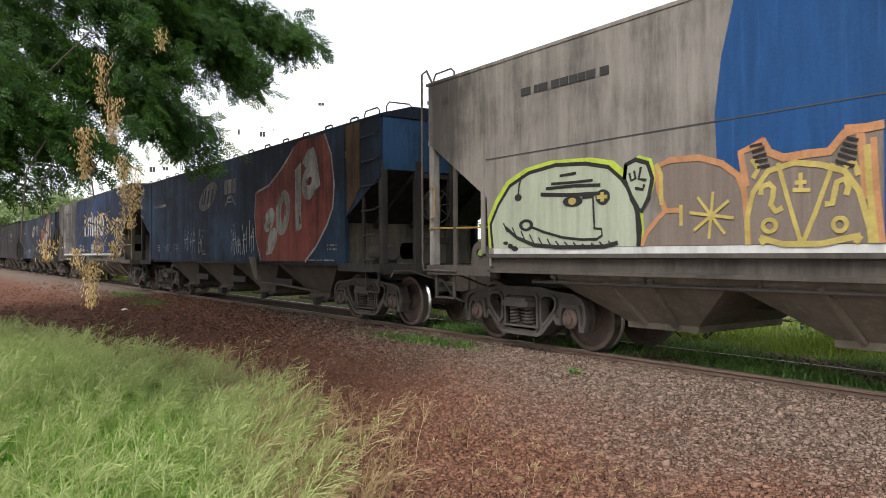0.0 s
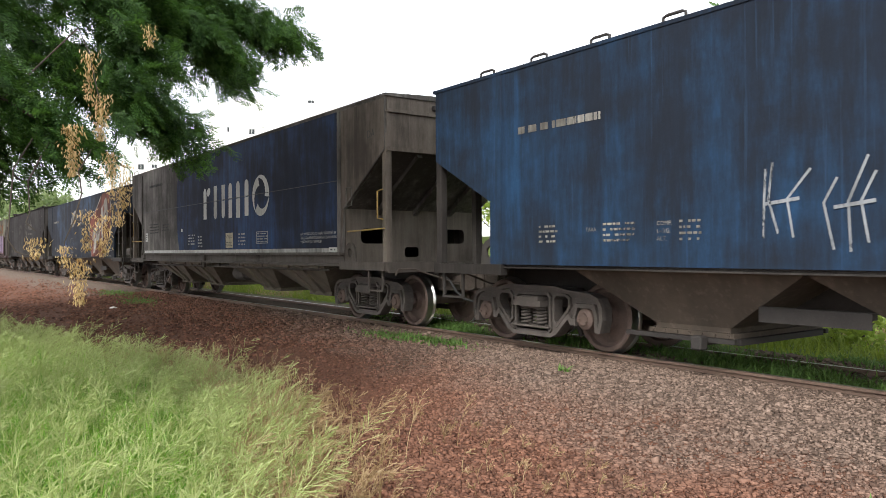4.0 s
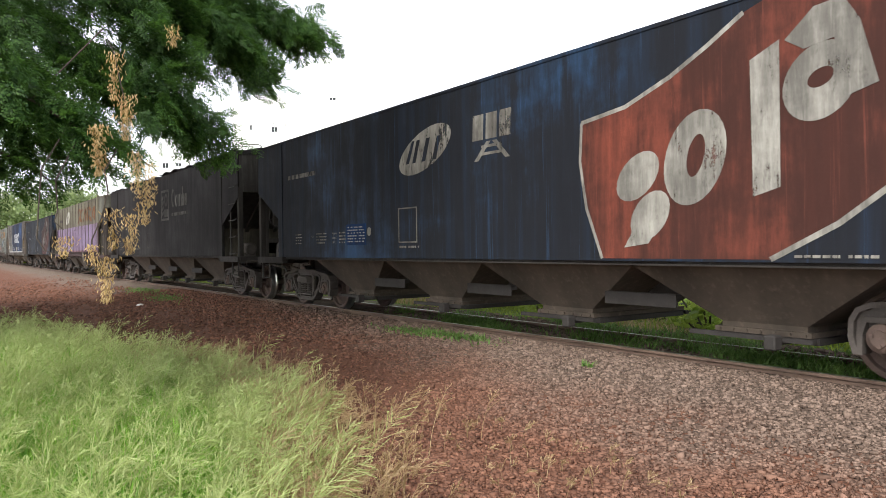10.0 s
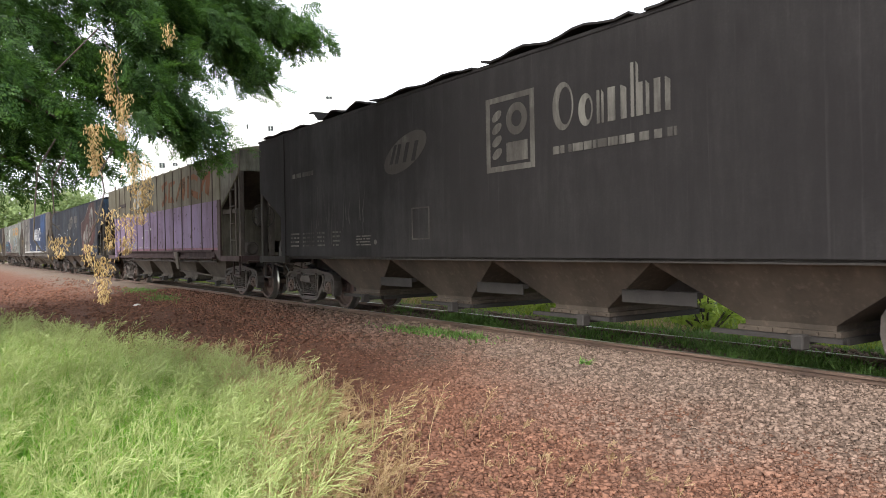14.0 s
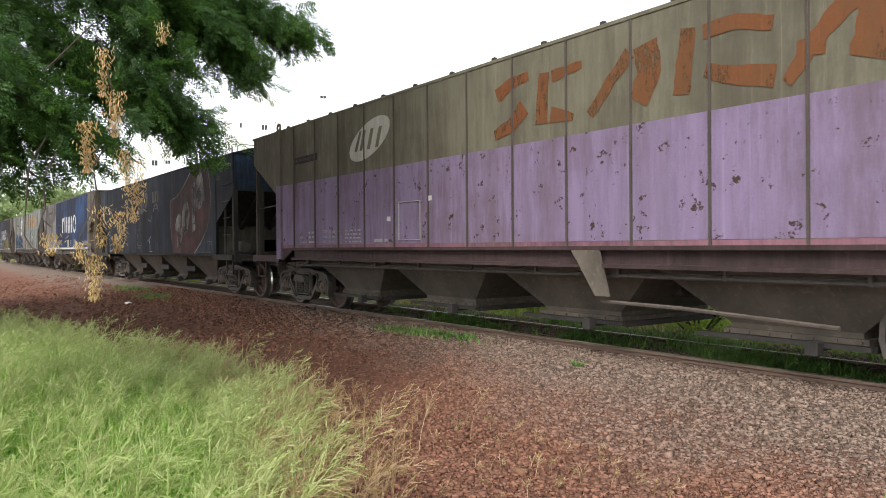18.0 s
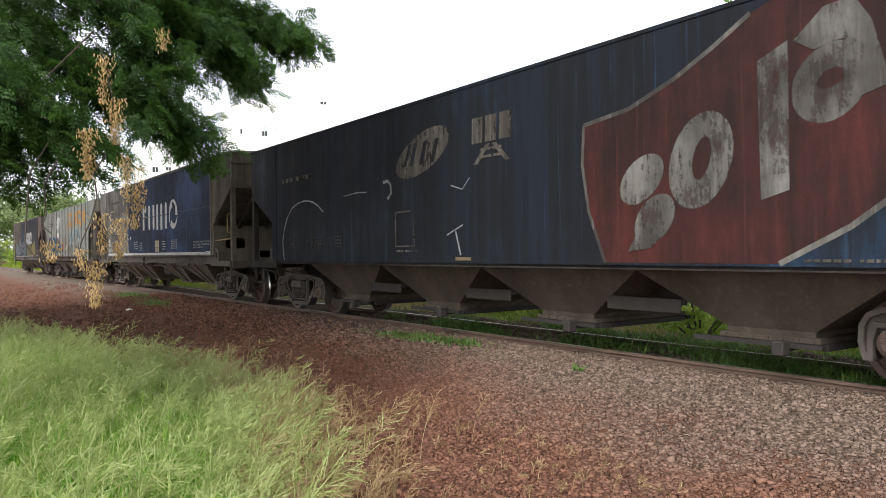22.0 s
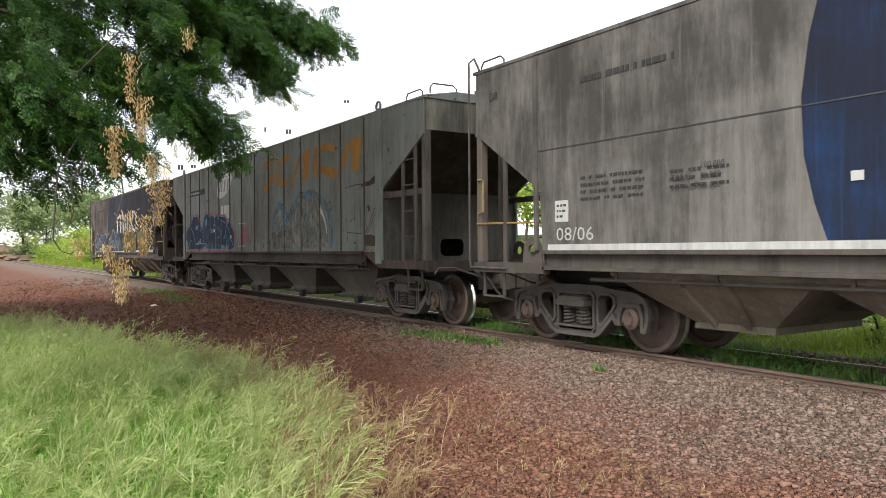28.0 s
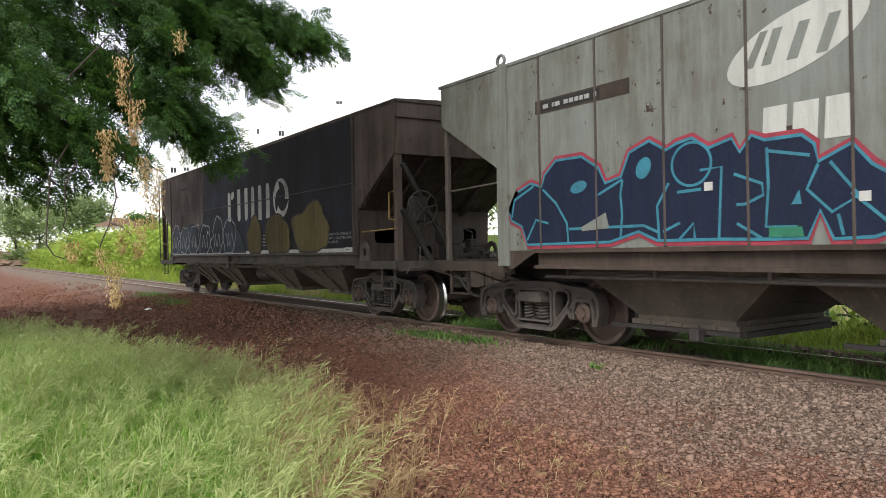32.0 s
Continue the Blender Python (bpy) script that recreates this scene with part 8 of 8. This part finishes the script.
for pts in ([(-5.65, 1.98), (-6.02, 1.83), (-6.07, 1.62)], [(-5.48, 1.93), (-5.25, 1.75), (-5.07, 1.51), (-5.05, 1.28)], [(-5.39, 1.52), (-5.61, 1.57), (-5.78, 1.33)], [(-4.57, 1.80), (-4.21, 1.94)],
            [(-5.04, 1.44), (-4.28, 1.44), (-3.93, 1.44), (-3.75, 1.37)], [(-4.21, 1.93), (-4.24, 1.78), (-4.22, 1.57), (-4.25, 1.30)], [(-3.60, 1.85), (-3.75, 1.63), (-3.73, 1.28)], [(-3.50, 1.75), (-3.22, 1.76)]):
    stroke(wagon_8, "graffiti_edge", pts, 0.03, CYAN, "", 5)
for pts in ([(-3.23, 1.94), (-2.99, 1.95), (-3.03, 1.29)], [(-2.86, 1.87), (-2.58, 1.76), (-2.57, 1.66), (-2.75, 1.59), (-2.84, 1.59)], [(-2.84, 1.42), (-2.59, 1.28)], [(-2.53, 2.07), (-2.52, 1.73), (-2.55, 1.38), (-2.26, 1.37)],
            [(-2.52, 2.04), (-2.14, 1.96)], [(-2.07, 1.88), (-2.17, 1.68), (-1.96, 1.48), (-1.74, 1.60), (-1.97, 1.89)], [(-1.91, 1.46), (-1.87, 1.29)], [(-1.80, 1.63), (-1.5, 1.36)], [(-3.48, 1.29), (-3.31, 1.44), (-3.30, 1.30)], [(-3.68, 1.37), (-3.47, 1.45)]):
    stroke(wagon_8, "graffiti_edge", pts, 0.028, CYAN, "", 5)
mark(wagon_8, "graffiti_fill", oval(-4.87, 1.91, 0.13, 0.07, 0.3, 12), CYAN, "", 5)
mark(wagon_8, "graffiti_fill", oval(-3.92, 2.03, 0.10, 0.11, 0.2, 14), CYAN, "", 5)
ring(wagon_8, "graffiti_edge", oval(-3.33, 2.01, 0.24, 0.22), oval(-3.33, 2.01, 0.215, 0.195), CYAN, "", 5)
mark(wagon_8, "graffiti_fill", [(-2.31, 1.56), (-2.22, 1.56), (-2.24, 1.68)], CYAN, "", 5)
mark(wagon_8, "bare_patch", [(-4.84, 1.45), (-4.46, 1.60), (-4.41, 1.43), (-4.82, 1.41)], green8, "", 6)
mark(wagon_8, "green_label", [(-2.52, 1.285), (-2.20, 1.285), (-2.22, 1.37), (-2.52, 1.375)], plain("green_label", (0.02, 0.16, 0.09), 0.7), "small green label", 6)
for x, z in ((-3.18, 1.74), (-1.74, 1.55)):
    mark(wagon_8, "small_sticker", [(x, z), (x + 0.09, z), (x + 0.09, z + 0.08), (x, z + 0.08)], DECAL_WHITE, "", 7)
for i in range(3):
    stroke(wagon_8, "graffiti_scrawl", squiggle(-0.95 + 0.06 * i, 1.45 + 0.1 * i, 0.5, 0.2, i + 2), 0.03, CRIMSON, "", 2)
ring(wagon_8, "panel_frame", [(-1.15, 1.34), (-0.62, 1.34), (-0.62, 1.92), (-1.15, 1.92)], [(-1.13, 1.36), (-0.64, 1.36), (-0.64, 1.90), (-1.13, 1.90)], STENCIL_WHITE, "", 1)
PALE_BLUE = wagon_paint("thin_pale_blue_spray", (0.15, 0.25, 0.33), 16.0, 0.22, 0.0, (0.2, 0.2, 0.17), 0.0, 0.55)
HAZE_WHITE = wagon_paint("thin_white_spray", (0.31, 0.31, 0.28), 16.4, 0.42, 0.0, (0.2, 0.2, 0.17), 0.0, 0.45)
mark(wagon_8, "pale_graffiti_patch", [(1.35, 1.29), (1.36, 1.75), (1.55, 2.05), (1.85, 2.12), (2.05, 1.85), (2.3, 1.95), (2.6, 2.18), (3.0, 2.30), (3.5, 2.27), (3.9, 2.10), (4.15, 1.80), (4.2, 1.29)], HAZE_WHITE, "thin whitish sprayed fill", 1)
BROWN_WASH = wagon_paint("brown_dust_wash", (0.20, 0.16, 0.115), 16.8, 0.3, 0.05, (0.06, 0.05, 0.04), 0.0, 0.25)
for i, (cx, cz, rx, rz) in enumerate(((3.1, 1.55, 0.9, 0.26), (1.8, 1.48, 0.7, 0.2))):
    mark(wagon_8, "dust_stain", oval(cx, cz, rx, rz, 0.1, 30, 0.6, i + 4), BROWN_WASH, "brown dusty stain", 1)
for pts, w0, w1 in (([(1.22, 1.50), (1.32, 1.95), (1.70, 2.22), (2.0, 2.10), (2.12, 1.85)], 0.12, 0.22), ([(2.05, 1.75), (2.35, 2.05), (2.82, 2.36), (3.5, 2.36), (4.05, 2.16), (4.31, 1.85), (4.36, 1.30)], 0.14, 0.16),
                    ([(1.45, 1.55), (1.75, 1.80), (2.0, 1.92)], 0.07, 0.1), ([(3.05, 2.0), (3.2, 1.75)], 0.16, 0.1), ([(3.3, 1.55), (3.45, 1.35)], 0.05, 0.07)):
    brush(wagon_8, pts, w0, w1, PALE_BLUE, "faint blue sprayed arc")
for pts, w0, w1 in (([(3.80, 2.06), (3.95, 1.95), (4.08, 1.78), (4.16, 1.55)], 0.10, 0.04),):
    brush(wagon_8, pts, w0, w1, white8, "white sprayed highlight")
for pts in ([(4.82, 2.0), (4.82, 1.60), (4.95, 1.58), (5.02, 1.82), (5.05, 1.38)], [(5.15, 1.75), (5.3, 1.80), (5.22, 1.9), (5.35, 2.05), (5.33, 1.75)], [(5.55, 1.98), (5.58, 1.5)], [(5.05, 1.55), (5.6, 1.52)]):
    stroke(wagon_8, "graffiti_scrawl", pts, 0.016, STENCIL_DARK, "", 2)
RUST_PATCH = wagon_paint("rust_patch", (0.085, 0.055, 0.04), 1.0, 0.4, 0.3, (0.03, 0.022, 0.018), 0.0, 0.85)
mark(wagon_8, "rust_patch", [(5.68, 1.31), (6.10, 1.30), (6.12, 1.46), (5.95, 1.50), (5.72, 1.49)], RUST_PATCH, "rusty patch", 1)
for pts, w0, w1 in (([(4.94, 2.36), (5.4, 2.39), (5.87, 2.38)], 0.012, 0.02), ([(5.6, 2.36), (5.95, 2.38), (6.12, 2.44)], 0.05, 0.14), ([(5.85, 2.0), (5.9, 1.9)], 0.1, 0.06), ([(5.75, 1.52), (6.1, 1.95)], 0.015, 0.015), ([(5.82, 1.52), (6.12, 1.86)], 0.015, 0.015)):
    brush(wagon_8, pts, w0, w1, RUST_PATCH, "rusty streak")

wagon_9 = blue_ring_wagon("dark blue last wagon with a ring logo under olive graffiti", 18.4, 0.45, 0.66, (0.014, 0.03, 0.07), (0.17, 0.14, 0.122), 0.3, (0.135, 0.105, 0.09))
OLIVE = wagon_paint("olive_spray", (0.16, 0.13, 0.045), 18.0, 0.35, 0.0)
for i, (cx, cz, rx, rz) in enumerate(((1.2, 1.58, 0.52, 0.46), (2.55, 1.58, 0.75, 0.44), (4.35, 1.68, 0.90, 0.50))):
    o = [(x, max(1.23, z)) for x, z in oval(cx, cz, rx, rz, 0.0, 26, 0.3, i)]
    mark(wagon_9, "olive_graffiti", o, OLIVE, "olive spray-painted blob", 4)
    stroke(wagon_9, "graffiti_edge", loop(o), 0.03, SPRAY_BLACK, "", 5)
PAINTED_OVER = wagon_paint("dull_blue_spray", (0.05, 0.065, 0.085), 18.9, 0.4, 0.0)
mark(wagon_9, "graffiti_fill", [(-6.25, 1.24), (-6.2, 1.9), (-5.7, 2.1), (-5.2, 1.85), (-4.7, 2.05), (-4.0, 2.12), (-3.4, 1.9), (-2.9, 2.14), (-2.0, 2.2), (-1.2, 2.2), (-0.6, 2.0), (0.2, 1.7), (0.55, 1.24)], PAINTED_OVER, "dull blue sprayed fill", 1)
WISP = wagon_paint("chalky_spray", (0.42, 0.46, 0.50), 18.2, 0.3, 0.0)
for i in range(6):
    cx = -5.9 + i * 1.05
    o = [(x, max(1.24, z)) for x, z in oval(cx, 1.62, 0.5, 0.46, 0.2, 22, 0.5, i + 3)]
    stroke(wagon_9, "graffiti_edge", loop(o), 0.035, WISP, "thin chalky spray line", 3)
    stroke(wagon_9, "graffiti_edge", squiggle(cx - 0.3, 1.4, 0.6, 0.35, i + 9), 0.028, WISP, "", 3)

# braces and a brake wheel on the last wagon's leading end
for (ya, za), (yb, zb) in (((-1.31, 2.62), (-0.32, 1.06)), ((-1.32, 1.88), (-0.80, 1.06))):
    bm = bmesh.new()
    beam(bm, (END + 0.02, ya, za), (END + 0.02, yb, zb), 0.07, 0.07)
    part("brace", bm, SOOTY_FRAME, wagon_9)
hb = part("hand_brake", shared("hand_brake", hand_brake_mesh, STEEL_DARK), STEEL_DARK, wagon_9, "spoked hand brake wheel on its gear box", pose(END + 0.08, -0.98, 1.90))
part("chain", shared("chain", chain_mesh, STEEL_DIRT), STEEL_DIRT, hb)
part("brake_gear", shared("brake_gear", brake_gear_mesh, STEEL_DARK), STEEL_DARK, wagon_9, "sooty brake cylinder with valves and levers", pose(7.05, 0.2, 1.02, 0, 0, 180))

TRAIN = [wagon_0, wagon_1, wagon_2, wagon_3, wagon_4, wagon_5, wagon_6, wagon_7, wagon_8, wagon_9]


# ---- motion ----
def motions():
    for k, wagon in enumerate(TRAIN):
        walk(wagon, [(t, pose(train_place(t) - LENGTH * k, 0, 0)) for t in range(33)])
    turns = [i * 0.14 for i in range(229)] + [32.0]
    spin = [(t, math.degrees((train_place(t) - train_place(0)) / RADIUS) % 360) for t in turns]
    for w in WHEELSETS:
        at = w.matrix_basis.translation.copy()
        walk(w, [(t, pose(*at, 0, a, 0)) for t, a in spin])


motions()
